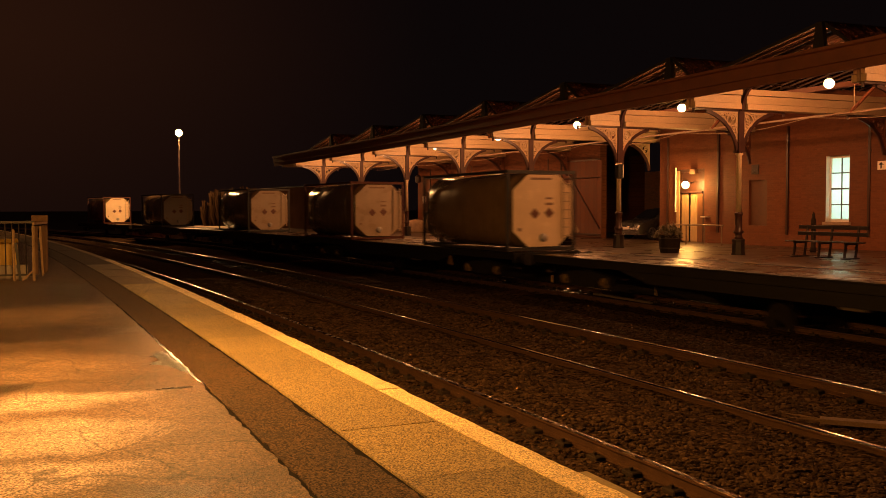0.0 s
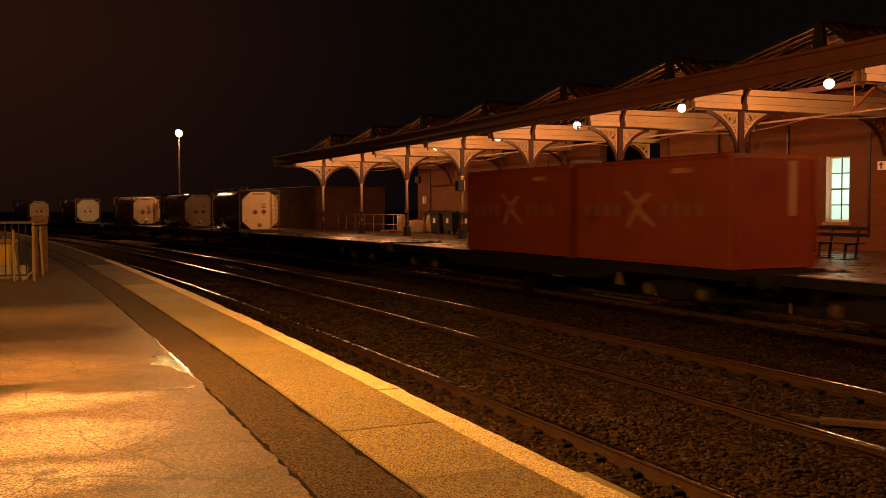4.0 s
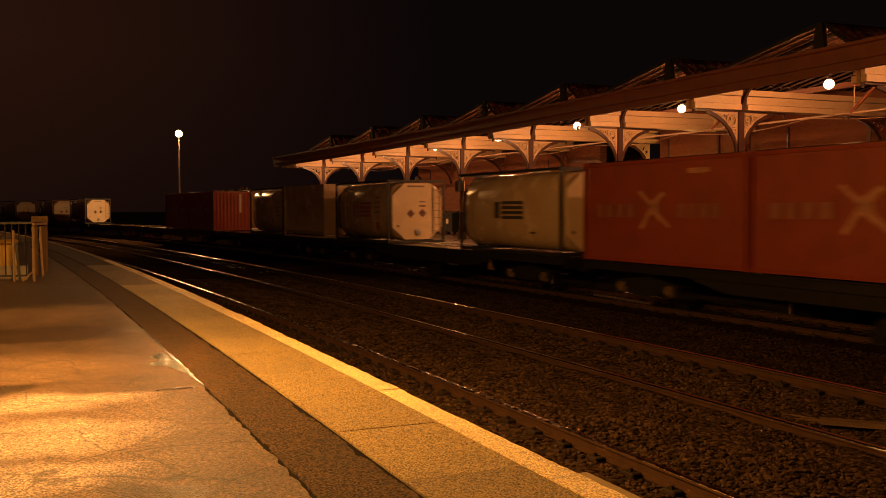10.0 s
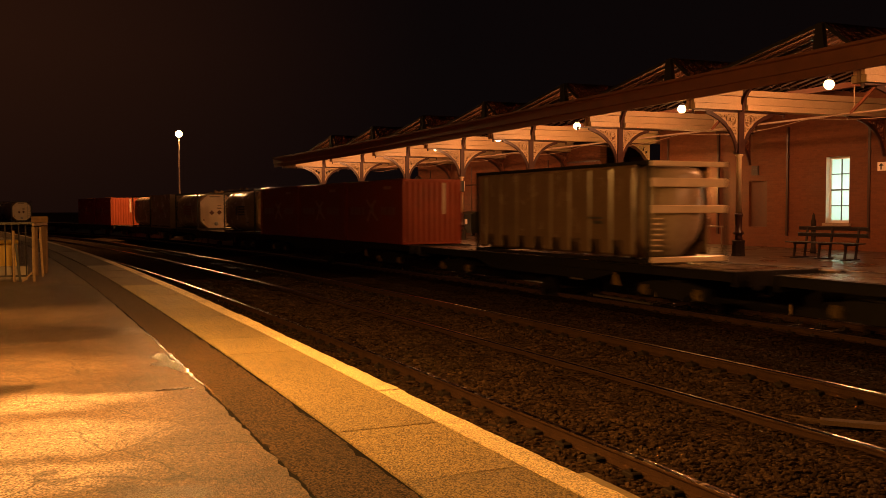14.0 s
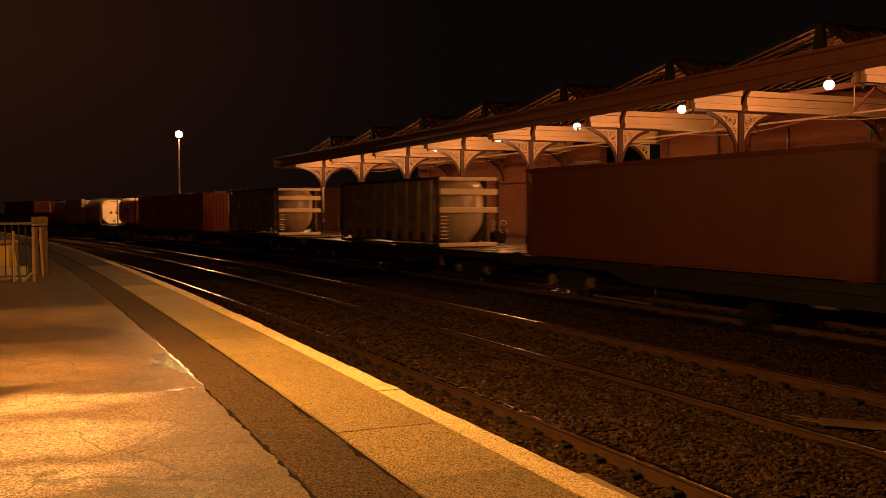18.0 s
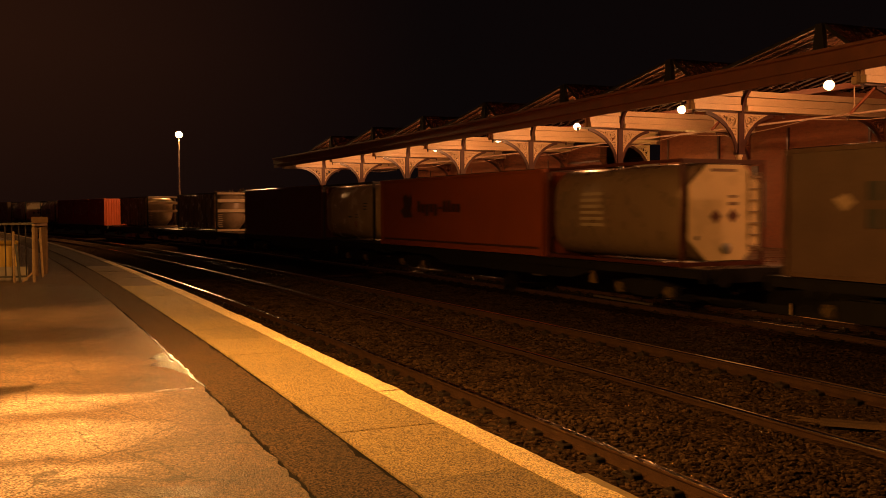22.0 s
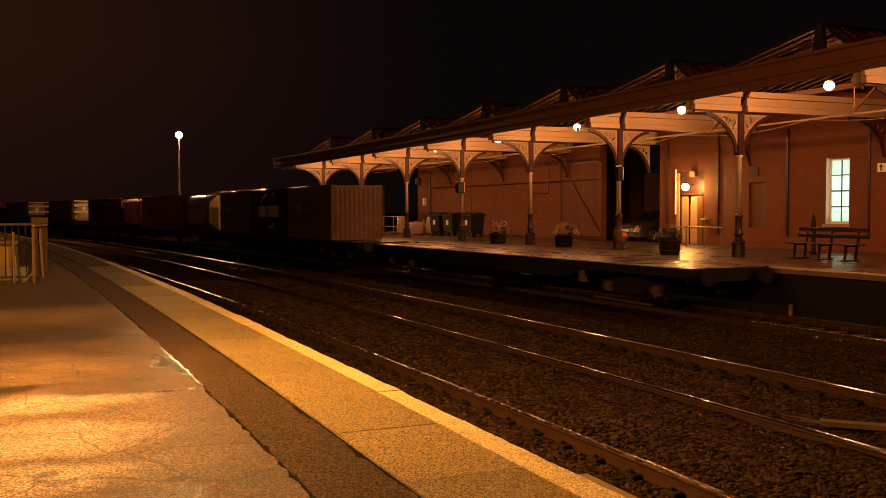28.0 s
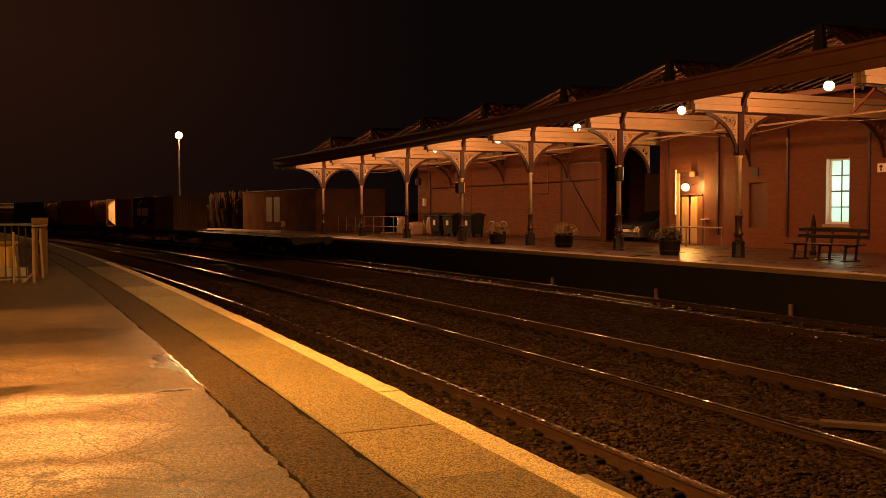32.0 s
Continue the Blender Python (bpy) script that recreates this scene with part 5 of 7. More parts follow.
# ---- the station's fittings ----
M_WOODDARK = mat("dark_bench_timber", (0.010, 0.006, 0.0045), 0.5, vary=0.3, scale=6, fine=60, bump=0.2)
M_DOORP = mat("cream_door_paint", (0.40, 0.27, 0.14), 0.4, vary=0.15, scale=3, fine=40)
M_WHITE = mat("white_joinery", (0.72, 0.68, 0.62), 0.4, vary=0.1, scale=3, fine=40)
M_DRAIN = mat("brown_drainpipe", (0.034, 0.012, 0.006), 0.4, vary=0.2)
M_PLANTER = mat("old_barrel_oak", (0.022, 0.015, 0.010), 0.7, spec=0.1, vary=0.3, scale=8, fine=50, bump=0.3)
M_LEAF = mat("dull_leaves", (0.075, 0.06, 0.025), 0.6, vary=0.45, scale=20, fine=90)
M_STRAW = mat("dry_stems", (0.22, 0.15, 0.068), 0.7, vary=0.4, scale=20, fine=90)
M_BINP = mat("dark_green_plastic", (0.008, 0.0105, 0.0075), 0.4, vary=0.3)
M_SACK = mat("pale_sack", (0.26, 0.18, 0.115), 0.6, vary=0.3, scale=5, fine=50, bump=0.4, bump_scale=20)
M_CAR = mat("silver_grey_car_paint", (0.13, 0.125, 0.12), 0.22, metal=0.6, vary=0.1, coat=0.8)
M_GLASSD = mat("dark_car_glass", (0.01, 0.01, 0.012), 0.06, vary=0.05, spec=0.8)
M_TYREB = mat("black_tyre", (0.02, 0.02, 0.02), 0.7)
M_ALLOY = mat("alloy_wheel", (0.55, 0.55, 0.55), 0.3, metal=0.9)
M_SIGNW = mat("white_sign_enamel", (0.75, 0.66, 0.6), 0.35, vary=0.05)
M_SIGNK = mat("black_sign_paint", (0.02, 0.02, 0.02), 0.5)
M_CONC = mat("pale_concrete", (0.33, 0.29, 0.24), 0.7, vary=0.25, scale=4, fine=60, bump=0.4)
M_TROUGH = mat("lid_concrete", (0.26, 0.20, 0.10), 0.7, vary=0.3, scale=6, fine=60, bump=0.4)
M_YELLOW = mat("yellow_grit_bin", (0.55, 0.36, 0.06), 0.45, vary=0.2, scale=4, fine=40)
M_FENCE = mat("weathered_galvanised", (0.20, 0.14, 0.085), 0.5, metal=0.1, vary=0.25, scale=6, fine=50)


def frosted():
    m = bpy.data.materials.new("frosted_glass")
    m.use_nodes = True
    n, l = m.node_tree.nodes, m.node_tree.links
    n.remove(n["Principled BSDF"])
    out = n["Material Output"]
    tr = n.new("ShaderNodeBsdfTranslucent")
    tr.inputs["Color"].default_value = (0.85, 0.93, 0.86, 1)
    gl = n.new("ShaderNodeBsdfGlossy")
    gl.inputs["Roughness"].default_value = 0.2
    tx = n.new("ShaderNodeTexNoise")
    tx.inputs["Scale"].default_value = 3
    mr = n.new("ShaderNodeMapRange")
    mr.inputs["To Min"].default_value, mr.inputs["To Max"].default_value = 0.02, 0.1
    l.new(tx.outputs["Fac"], mr.inputs["Value"])
    mx = n.new("ShaderNodeMixShader")
    l.new(mr.outputs[0], mx.inputs["Fac"])
    l.new(tr.outputs[0], mx.inputs[1])
    l.new(gl.outputs[0], mx.inputs[2])
    l.new(mx.outputs[0], out.inputs["Surface"])
    return m


M_FROST = frosted()
# dark paint gives the glazing bars their backlit look; the frame stays white
M_BAR = mat("silhouette_bar_paint", (0.10, 0.075, 0.055), 0.5)


def fixed(name, b, lat, z, label, category, group="", turn=0.0, kind=""):
    return thing(name, spot(b, lat, z, turn), label, category, group, kind)


# window with a lit room behind
e = tagged(thing("window_1", Matrix(), "tall white sash window with lit frosted panes", "window", kind="structure"))
b0, b1, z0, z1 = WIN
bm = bmesh.new()
for a, c in ((b0, b0 + 0.07), (b1 - 0.07, b1)):
    tilt_box(bm, a, c, WALL + 0.16, WALL + 0.26, z0, z1)
tilt_box(bm, b0 + 0.07, b1 - 0.07, WALL + 0.16, WALL + 0.26, z1 - 0.08, z1)
tilt_box(bm, b0 + 0.07, b1 - 0.07, WALL + 0.16, WALL + 0.26, z0, z0 + 0.09)
part("window_frame", bm, M_WHITE, e)
for k in range(1, 4):
    z = z0 + 0.05 + (z1 - z0 - 0.1) * k / 4
    bm = bmesh.new()
    w = 0.024 if k == 2 else 0.014
    tilt_box(bm, b0 + 0.07, b1 - 0.07, WALL + 0.17, WALL + 0.23, z - w, z + w)
    part("glazing_bar", bm, M_BAR, e, "thin glazing bar painted dark as a silhouette")
bm = bmesh.new()
mid = (b0 + b1) / 2
tilt_box(bm, mid - 0.014, mid + 0.014, WALL + 0.175, WALL + 0.225, z0 + 0.09, z1 - 0.08)
part("glazing_bar", bm, M_BAR, e, "thin glazing bar painted dark as a silhouette")
for k in range(4):
    for a, c in ((b0 + 0.07, mid - 0.02), (mid + 0.02, b1 - 0.07)):
        za = z0 + 0.05 + (z1 - z0 - 0.1) * k / 4
        bm = bmesh.new()
        tilt_box(bm, a, c, WALL + 0.20, WALL + 0.206, za + 0.02, za + (z1 - z0 - 0.1) / 4 - 0.02)
        part("pane", bm, M_FROST, e, "lit frosted pane")
bm = bmesh.new()
tilt_box(bm, b0 - 0.08, b1 + 0.08, WALL - 0.07, WALL + 0.16, z0 - 0.10, z0 - 0.004)
part("window_sill", bm, M_GRIMYCREAM, e, "grimy stone sill")
bm = bmesh.new()
tilt_box(bm, b0 - 0.0, b0 + 0.012, WALL + 0.0, WALL + 0.16, z0, z1)
tilt_box(bm, b1 - 0.012, b1, WALL + 0.0, WALL + 0.16, z0, z1)
part("reveal", bm, M_WHITE, e, "white painted reveal")
d = bpy.data.lights.new("room_light", "AREA")
d.shape, d.size, d.size_y, d.energy, d.color = "RECTANGLE", 1.2, 2.3, 8, (0.78, 1.0, 0.84)
ob = new("room_light", d)
c = at((b0 + b1) / 2, WALL + 1.15, (z0 + z1) / 2)
ob.matrix_world = look(c, at((b0 + b1) / 2, WALL, (z0 + z1) / 2))
bm = bmesh.new()
for bx in ((b0 - 0.5, b0 - 0.45, WALL + 0.36, WALL + 1.9, z0 - 0.6, z1 + 0.5), (b1 + 0.45, b1 + 0.5, WALL + 0.36, WALL + 1.9, z0 - 0.6, z1 + 0.5), (b0 - 0.5, b1 + 0.5, WALL + 1.9, WALL + 1.95, z0 - 0.6, z1 + 0.5), (b0 - 0.5, b1 + 0.5, WALL + 0.36, WALL + 1.95, z1 + 0.5, z1 + 0.55), (b0 - 0.5, b1 + 0.5, WALL + 0.36, WALL + 1.95, z0 - 0.65, z0 - 0.6)):
    tilt_box(bm, *bx)
tagged(obj("room_walls", bm, mat("pale_room_plaster", (0.7, 0.72, 0.68), 0.8, vary=0.05)), "pale plastered room behind the lit window", "room", kind="structure")

# blocked opening, pilasters, vent, string course
bm = bmesh.new()
tilt_box(bm, PANEL[0], PANEL[1], WALL + 0.10, WALL + 0.3, PANEL[2], PANEL[3])
tagged(obj("blocked_window", bm, mat("brown_board", (0.10, 0.042, 0.017), 0.6, vary=0.25)), "boarded-up brown window opening", "window", kind="structure")
for b in (26.1, 22.65, 29.6, 18.9, 32.55):
    bm = bmesh.new()
    tilt_box(bm, b - 0.045, b + 0.045, WALL - 0.06, WALL - 0.004, FAR_PLAT, 5.3)
    for z in (1.6, 2.9, 4.2):
        tilt_box(bm, b - 0.07, b + 0.07, WALL - 0.05, WALL - 0.002, z, z + 0.06)
    tagged(obj("drainpipe", bm, M_DRAIN), "brown painted cast-iron drainpipe", "drainpipe", "wall pipes")
bm = bmesh.new()
tilt_box(bm, 27.5, 27.85, WALL - 0.03, WALL - 0.002, 3.62, 3.98)
v1 = tagged(obj("wall_vent", bm, mat("vent_grey", (0.04, 0.03, 0.025), 0.6)), "small square wall vent", "vent")
for k in range(5):
    bm = bmesh.new()
    tilt_box(bm, 27.52, 27.83, WALL - 0.045, WALL - 0.031, 3.65 + 0.065 * k, 3.69 + 0.065 * k)
    part("slat", bm, M_DRAIN, v1)
bm = bmesh.new()
tilt_box(bm, -6.0, 30.38, WALL - 0.05, WALL - 0.004, FAR_PLAT, FAR_PLAT + 0.42)
tagged(obj("baseboard", bm, M_BRICK), "projecting brick plinth of the wall", "plinth", kind="structure")
# small wall brackets under the cross beams
for b in COLS[2:]:
    lat = WALL if b < 34 else 25.2
    if b > 55:
        continue
    e = thing("wall_bracket", Matrix.Translation((0, 0, 0)) @ spot(b, lat - 0.004, 5.24 + sag(b), 90), "dark curved iron wall bracket with pierced scrolls", "bracket", "wall brackets")
    hang("rib", "frame", bracket_frame_mesh, M_MAROON, e, "dark curved rib")
    ob = part("scrollwork", bracket_mesh(), M_CREAM if 33 < b < 34 else M_FASCIA, e, "pierced scrolls")

# door with its lamp
e = tagged(thing("door_1", Matrix(), "cream boarded double door ajar in a deep frame", "door", kind="structure"))
bm = bmesh.new()
for a, c in ((DOOR[0], DOOR[0] + 0.12), (DOOR[1] - 0.12, DOOR[1])):
    tilt_box(bm, a, c, WALL + 0.02, WALL + 0.2, FAR_PLAT, DOOR[3])
tilt_box(bm, DOOR[0] + 0.12, DOOR[1] - 0.12, WALL + 0.03, WALL + 0.19, DOOR[3] - 0.12, DOOR[3])
part("door_frame", bm, M_DRAIN, e, "brown door frame")
bm = bmesh.new()
tilt_box(bm, DOOR[1] - 0.10, DOOR[1] + 0.05, WALL - 0.035, WALL + 0.015, FAR_PLAT, 3.9)
part("jamb_board", bm, M_DOORP, e, "cream painted jamb board")
bm = bmesh.new()
tilt_box(bm, DOOR[0] + 0.124, 30.855, WALL + 0.05, WALL + 0.13, FAR_PLAT, 2.975)
part("side_panel", bm, mat("brown_side_panel", (0.14, 0.058, 0.02), 0.5, vary=0.3), e, "brown boarded side panel")
bm = bmesh.new()
tilt_box(bm, 30.08, 30.36, WALL - 0.22, WALL - 0.01, 1.99, 2.03)
part("ledge", bm, M_WHITE, e, "small pale wall ledge")
bm = bmesh.new()
tilt_box(bm, DOOR[0] + 0.124, DOOR[1] - 0.124, WALL + 0.06, WALL + 0.16, 3.05, DOOR[3] - 0.124)
part("overdoor_panel", bm, M_DRAIN, e, "brown boarded panel over the door")
bm = bmesh.new()
tilt_box(bm, DOOR[0] + 0.124, DOOR[1] - 0.124, WALL - 0.01, WALL + 0.18, 2.98, 3.045)
part("transom", bm, M_MAROON, e, "dark transom")
# black sheet added for the darkness seen between the door leaves
bm = bmesh.new()
tilt_box(bm, DOOR[0] + 0.124, DOOR[1] - 0.124, WALL + 0.31, WALL + 0.345, FAR_PLAT, 2.97)
part("inner_screen", bm, M_SIGNK, e, "black backing that stands for the unlit interior")
for a, c in ((30.86, 31.30), (31.46, DOOR[1] - 0.124)):
    bm = bmesh.new()
    tilt_box(bm, a, c, WALL + 0.10, WALL + 0.15, FAR_PLAT + 0.01, 2.97)
    lf = part("door_leaf", bm, M_DOORP, e, "cream door leaf")
    n = 4 if c - a > 0.5 else 3
    for k in range(n):
        bm = bmesh.new()
        tilt_box(bm, a + (c - a) * k / n + 0.006, a + (c - a) * (k + 1) / n - 0.006, WALL + 0.085, WALL + 0.098, FAR_PLAT + 0.05, 2.93)
        part("board", bm, M_DOORP, lf)
bm = bmesh.new()
tilt_box(bm, 30.85, 31.15, WALL - 0.10, WALL + 0.055, 3.74, 3.94)
tagged(obj("junction_box", bm, M_GRIMYCREAM), "small dull cream junction box over the door", "box")
e = thing("wall_lamp", spot(30.97, 24.95, 3.30), "bright orange wall lamp beside the door", "lamp")
bm = bmesh.new()
bmesh.ops.create_icosphere(bm, subdivisions=2, radius=0.16)
part("globe", bm, M_GLOBE, e, "glowing globe", True).visible_shadow = False
bm = bmesh.new()
rod(bm, (0.12, 0, 0.05), (0.44, 0, 0.12), 0.02)
part("arm", bm, M_IRON, e)
bm = bmesh.new()
lathe(bm, [(0.09, 0.14), (0.10, 0.16), (0.03, 0.22)], 12)
part("cap", bm, M_IRON, e)
# white pipe beside the door
bm = bmesh.new()
rod(bm, at(32.04, WALL - 0.05, 2.2), at(32.04, WALL - 0.05, 4.05), 0.035)
tagged(obj("white_pipe", bm, M_WHITE), "short white pipe on the wall corner", "pipe")
# small notice on the wall and arrow sign
e = fixed("direction_sign", 21.98, WALL - 0.03, 3.72, "white enamel direction sign with a black arrow", "sign")
bm = bmesh.new()
bbox(bm, -0.015, 0.015, -0.75, 0.36, -0.14, 0.14, 0.004)
part("plate", bm, M_SIGNW, e)
bm = bmesh.new()
box(bm, -0.024, -0.017, 0.19, 0.24, -0.10, 0.05)
slab(bm, [(0.12, 0.02), (0.31, 0.02), (0.215, 0.11)], -0.0235, -0.0165, Matrix(((0, 1, 0, 0), (1, 0, 0, 0), (0, 0, 1, 0), (0, 0, 0, 1))))
part("arrow", bm, M_SIGNK, e)
for k in range(3):
    bm = bmesh.new()
    box(bm, -0.024, -0.017, -0.62 + 0.22 * k, -0.47 + 0.22 * k, -0.05, 0.06)
    part("lettering_block", bm, M_SIGNK, e)
# rail by the door
e = fixed("handrail", 28.8, 23.6, FAR_PLAT, "low steel handrail beside the ramp", "handrail")
bm = bmesh.new()
rod(bm, (0, -1.5, 0.75), (0, 1.5, 0.75), 0.03)
part("top_rail", bm, M_FENCE, e)
for y in (-1.4, -0.5, 0.5, 1.4):
    bm = bmesh.new()
    rod(bm, (0, y, 0), (0, y, 0.73), 0.025)
    part("post", bm, M_FENCE, e)

# goods shed: pipes, gate outline
for z, a, c in ((3.80, 36.9, 53.6),):
    bm = bmesh.new()
    rod(bm, at(a, 25.12, z), at(c, 25.12, z - 0.03), 0.032)
    tagged(obj("wall_pipe", bm, M_DRAIN), "long brown pipe along the shed wall", "pipe", "wall pipes")
for b in (48.8, 53.8):
    bm = bmesh.new()
    rod(bm, at(b, 25.15, FAR_PLAT), at(b, 25.15, 4.8), 0.04)
    tagged(obj("drainpipe", bm, M_DRAIN), "brown painted cast-iron drainpipe", "drainpipe", "wall pipes")
bm = bmesh.new()
rod(bm, at(41.16, 25.15, 4.85), at(41.16, 25.15, 3.22), 0.035)
rod(bm, at(41.16, 25.15, 3.22), at(42.6, 25.15, 3.24), 0.035)
tagged(obj("bent_conduit", bm, M_DRAIN), "dark bent conduit on the shed wall", "pipe", "wall pipes")
bm = bmesh.new()
rod(bm, at(54.3, 24.6, 4.85), at(54.3, 25.2, 4.85), 0.03)
rod(bm, at(54.3, 24.6, 4.85), at(54.3, 24.6, 4.45), 0.012)
lathe(bm, [(0.05, 3.95), (0.17, 4.0), (0.20, 4.35), (0.08, 4.47)], 10, Matrix.Translation(at(54.3, 24.6)))
tagged(obj("hanging_lantern", bm, M_IRON), "old dark lantern hung from a wall bracket", "lantern")
for b in (46.9, 46.5, 45.7):
    bm = bmesh.new()
    rod(bm, at(b, 21.0, 4.95), at(b, 21.0, 5.95), 0.014, 6)
    tagged(obj("drop_rod", bm, M_IRON), "thin iron rod hanging under the canopy", "rod", "drop rods")
e = tagged(thing("shed_gate", Matrix(), "tall boarded shed gate with a diagonal brace", "gate"))
for k in range(10):
    bm = bmesh.new()
    tilt_box(bm, 36.8 + 0.32 * k, 37.105 + 0.32 * k, 25.13, 25.185, FAR_PLAT + 0.05, 4.6)
    part("board", bm, mat("brown_gate_boards", (0.095, 0.028, 0.008), 0.7, vary=0.25, obj_vary=0.15), e)
bm = bmesh.new()
for z in (1.15, 4.62):
    beam(bm, at(36.85, 25.10, z), at(39.96, 25.10, z), 0.05, 0.07)
beam(bm, at(36.9, 25.10, 1.4), at(39.9, 25.10, 4.6), 0.05, 0.06)
beam(bm, at(39.98, 25.10, 1.0), at(39.98, 25.10, 4.75), 0.07, 0.09, up=(0, 1, 0))
part("brace", bm, M_DRAIN, e, "diagonal brace and rails")
# shed roof edge
bm = bmesh.new()
sweep(bm, [(24.9, 5.36), (24.9, 5.5), (30, 7.2), (34, 5.5), (34, 5.36)], 44.8, 55.4, 3.0)
tagged(obj("roof_shed", bm, M_SLATE), "dark slate roof of the goods shed", "roof", kind="structure")
bm = bmesh.new()
tilt_box(bm, 55.2, 55.55, 25.2, 34, 0.5, 5.35)
tagged(obj("wall_shed_end", bm, M_BRICK2), "brick end wall of the goods shed", "wall", kind="structure")
bm = bmesh.new()
sweep(bm, [(25.0, 6.62), (25.0, 6.78), (30, 8.6), (35, 6.7), (35, 6.62)], -6.2, 33.8, 3.0)
tagged(obj("roof_station", bm, M_SLATE), "dark slate roof of the station building", "roof", kind="structure")


# benches, planters, bins
def bench(b, lat, turn):
    e = fixed("platform_bench", b, lat, FAR_PLAT, "dark slatted timber platform bench on iron legs", "bench", turn=turn)
    for k, (x, z) in enumerate(((0.30, 0.84), (0.26, 0.66))):
        bm = bmesh.new()
        bbox(bm, x - 0.02, x + 0.02, -1.2, 1.2, z - 0.055, z + 0.055, 0.01)
        part("back_slat", bm, M_WOODDARK, e)
    for k in range(3):
        bm = bmesh.new()
        bbox(bm, -0.26 + 0.16 * k, -0.13 + 0.16 * k, -1.2, 1.2, 0.43, 0.465, 0.008)
        part("seat_slat", bm, M_WOODDARK, e)
    for y in (-0.88, 0.0, 0.88):
        bm = bmesh.new()
        beam(bm, (-0.24, y, 0.02), (-0.18, y, 0.43), 0.05, 0.05, up=(0, 1, 0))
        beam(bm, (0.18, y, 0.02), (0.31, y, 0.90), 0.05, 0.05, up=(0, 1, 0))
        beam(bm, (-0.24, y, 0.41), (0.24, y, 0.41), 0.05, 0.05)
        bbox(bm, -0.34, 0.30, y - 0.05, y + 0.05, 0.0, 0.035, 0.008)
        part("leg", bm, M_IRON, e, "dark cast-iron leg")
    return e


bench(19.68, 20.35, 0)


def tuft(bm, x, y, z, h, r, n, seed):
    rnd = random.Random(seed)
    for i in range(n):
        a, d = rnd.uniform(0, 6.28), rnd.uniform(0, r)
        p = Vector((x + d * math.cos(a) * 0.5, y + d * math.sin(a) * 0.5, z))
        q = p + Vector((math.cos(a) * d * 0.9, math.sin(a) * d * 0.9, h * rnd.uniform(0.5, 1.0)))
        w = Vector((-math.sin(a), math.cos(a), 0)) * rnd.uniform(0.012, 0.03)
        t = q + Vector((math.cos(a), math.sin(a), -0.6)) * rnd.uniform(0.03, 0.12)
        v = [bm.verts.new(c) for c in (p - w * 0.4, p + w * 0.4, q + w, t, q - w)]
        bm.faces.new(v)


def leafy(bm, z, r, h, n, seed):
    """A loose dome of small leaves that spills over the rim."""
    rnd = random.Random(seed + 40)
    for i in range(n):
        a, u = rnd.uniform(0, 6.28), rnd.random() ** 0.6
        t = rnd.random() ** 0.5
        lump = 1.0 + 0.25 * math.sin(3 * a + seed) + 0.15 * math.sin(5 * a)
        p = Vector((math.cos(a) * r * u * lump, math.sin(a) * r * u * lump, z + h * t * math.sqrt(max(0.0, 1 - u * u)) * lump - 0.06 * u))
        d = Vector((rnd.uniform(-1, 1), rnd.uniform(-1, 1), rnd.uniform(-0.4, 1))).normalized()
        w = d.orthogonal().normalized()
        k = rnd.uniform(0.02, 0.045)
        v = [bm.verts.new(c) for c in (p, p + d * k + w * k * 0.5, p + d * k * 2, p + d * k - w * k * 0.5)]
        bm.faces.new(v)


def planter(b, lat, r, hh, seed, stuff):
    e = fixed("barrel_planter", b, lat, FAR_PLAT, "half-barrel planter with straggly winter plants", "planter", "planters on the platform")
    bm = bmesh.new()
    lathe(bm, [(r * 0.86, 0), (r * 0.97, hh * 0.4), (r, hh), (r * 0.92, hh), (r * 0.9, hh - 0.06)], 18)
    part("tub", bm, M_PLANTER, e, "dark oak tub")
    for z in (0.12, hh - 0.12):
        bm = bmesh.new()
        lathe(bm, [(r * 0.98, z), (r * 1.01, z), (r * 1.015, z + 0.04), (r * 0.99, z + 0.04)], 18)
        part("hoop", bm, M_IRON, e)
    bm = bmesh.new()
    leafy(bm, hh - 0.04, r * 1.3, 0.36, 1500, seed)
    tuft(bm, 0, 0, hh - 0.05, 0.38, r * 0.8, 40, seed)
    part("foliage", bm, stuff, e, "straggly leaves")


planter(24.1, 18.65, 0.33, 0.55, 1, M_LEAF)
planter(35.4, 19.0, 0.36, 0.52, 2, M_STRAW)
planter(31.05, 19.35, 0.36, 0.55, 3, M_STRAW)


def big_bin(b, lat, seed):
    e = fixed("wheeled_bin", b, lat, FAR_PLAT, "dark green four-wheeled refuse bin", "bin", "refuse bins")
    bm = bmesh.new()
    t = bmesh.new()
    box(t, -0.42, 0.42, -0.60, 0.60, 0.16, 1.12)
    for q in t.verts:
        if q.co.z < 0.5:
            q.co.x *= 0.82
            q.co.y *= 0.86
    bmesh.ops.bevel(t, geom=list(t.edges), offset=0.04, segments=2, affect="EDGES")
    merge(bm, t)
    part("body", bm, M_BINP, e)
    bm = bmesh.new()
    slab(bm, [(-0.47, 1.12), (-0.47, 1.17), (0.0, 1.30), (0.47, 1.22), (0.47, 1.12)], -0.64, 0.64)
    part("lid", bm, M_BINP, e)
    for x in (-0.3, 0.3):
        for y in (-0.42, 0.42):
            bm = bmesh.new()
            rod(bm, (x - 0.03, y, 0.09), (x + 0.03, y, 0.09), 0.09, 12)
            part("wheel", bm, M_TYREB, e)
    bm = bmesh.new()
    box(bm, -0.425, -0.418, -0.16, 0.10, 0.62, 0.88)
    part("notice", bm, M_SIGNW, e, "small pale notice")


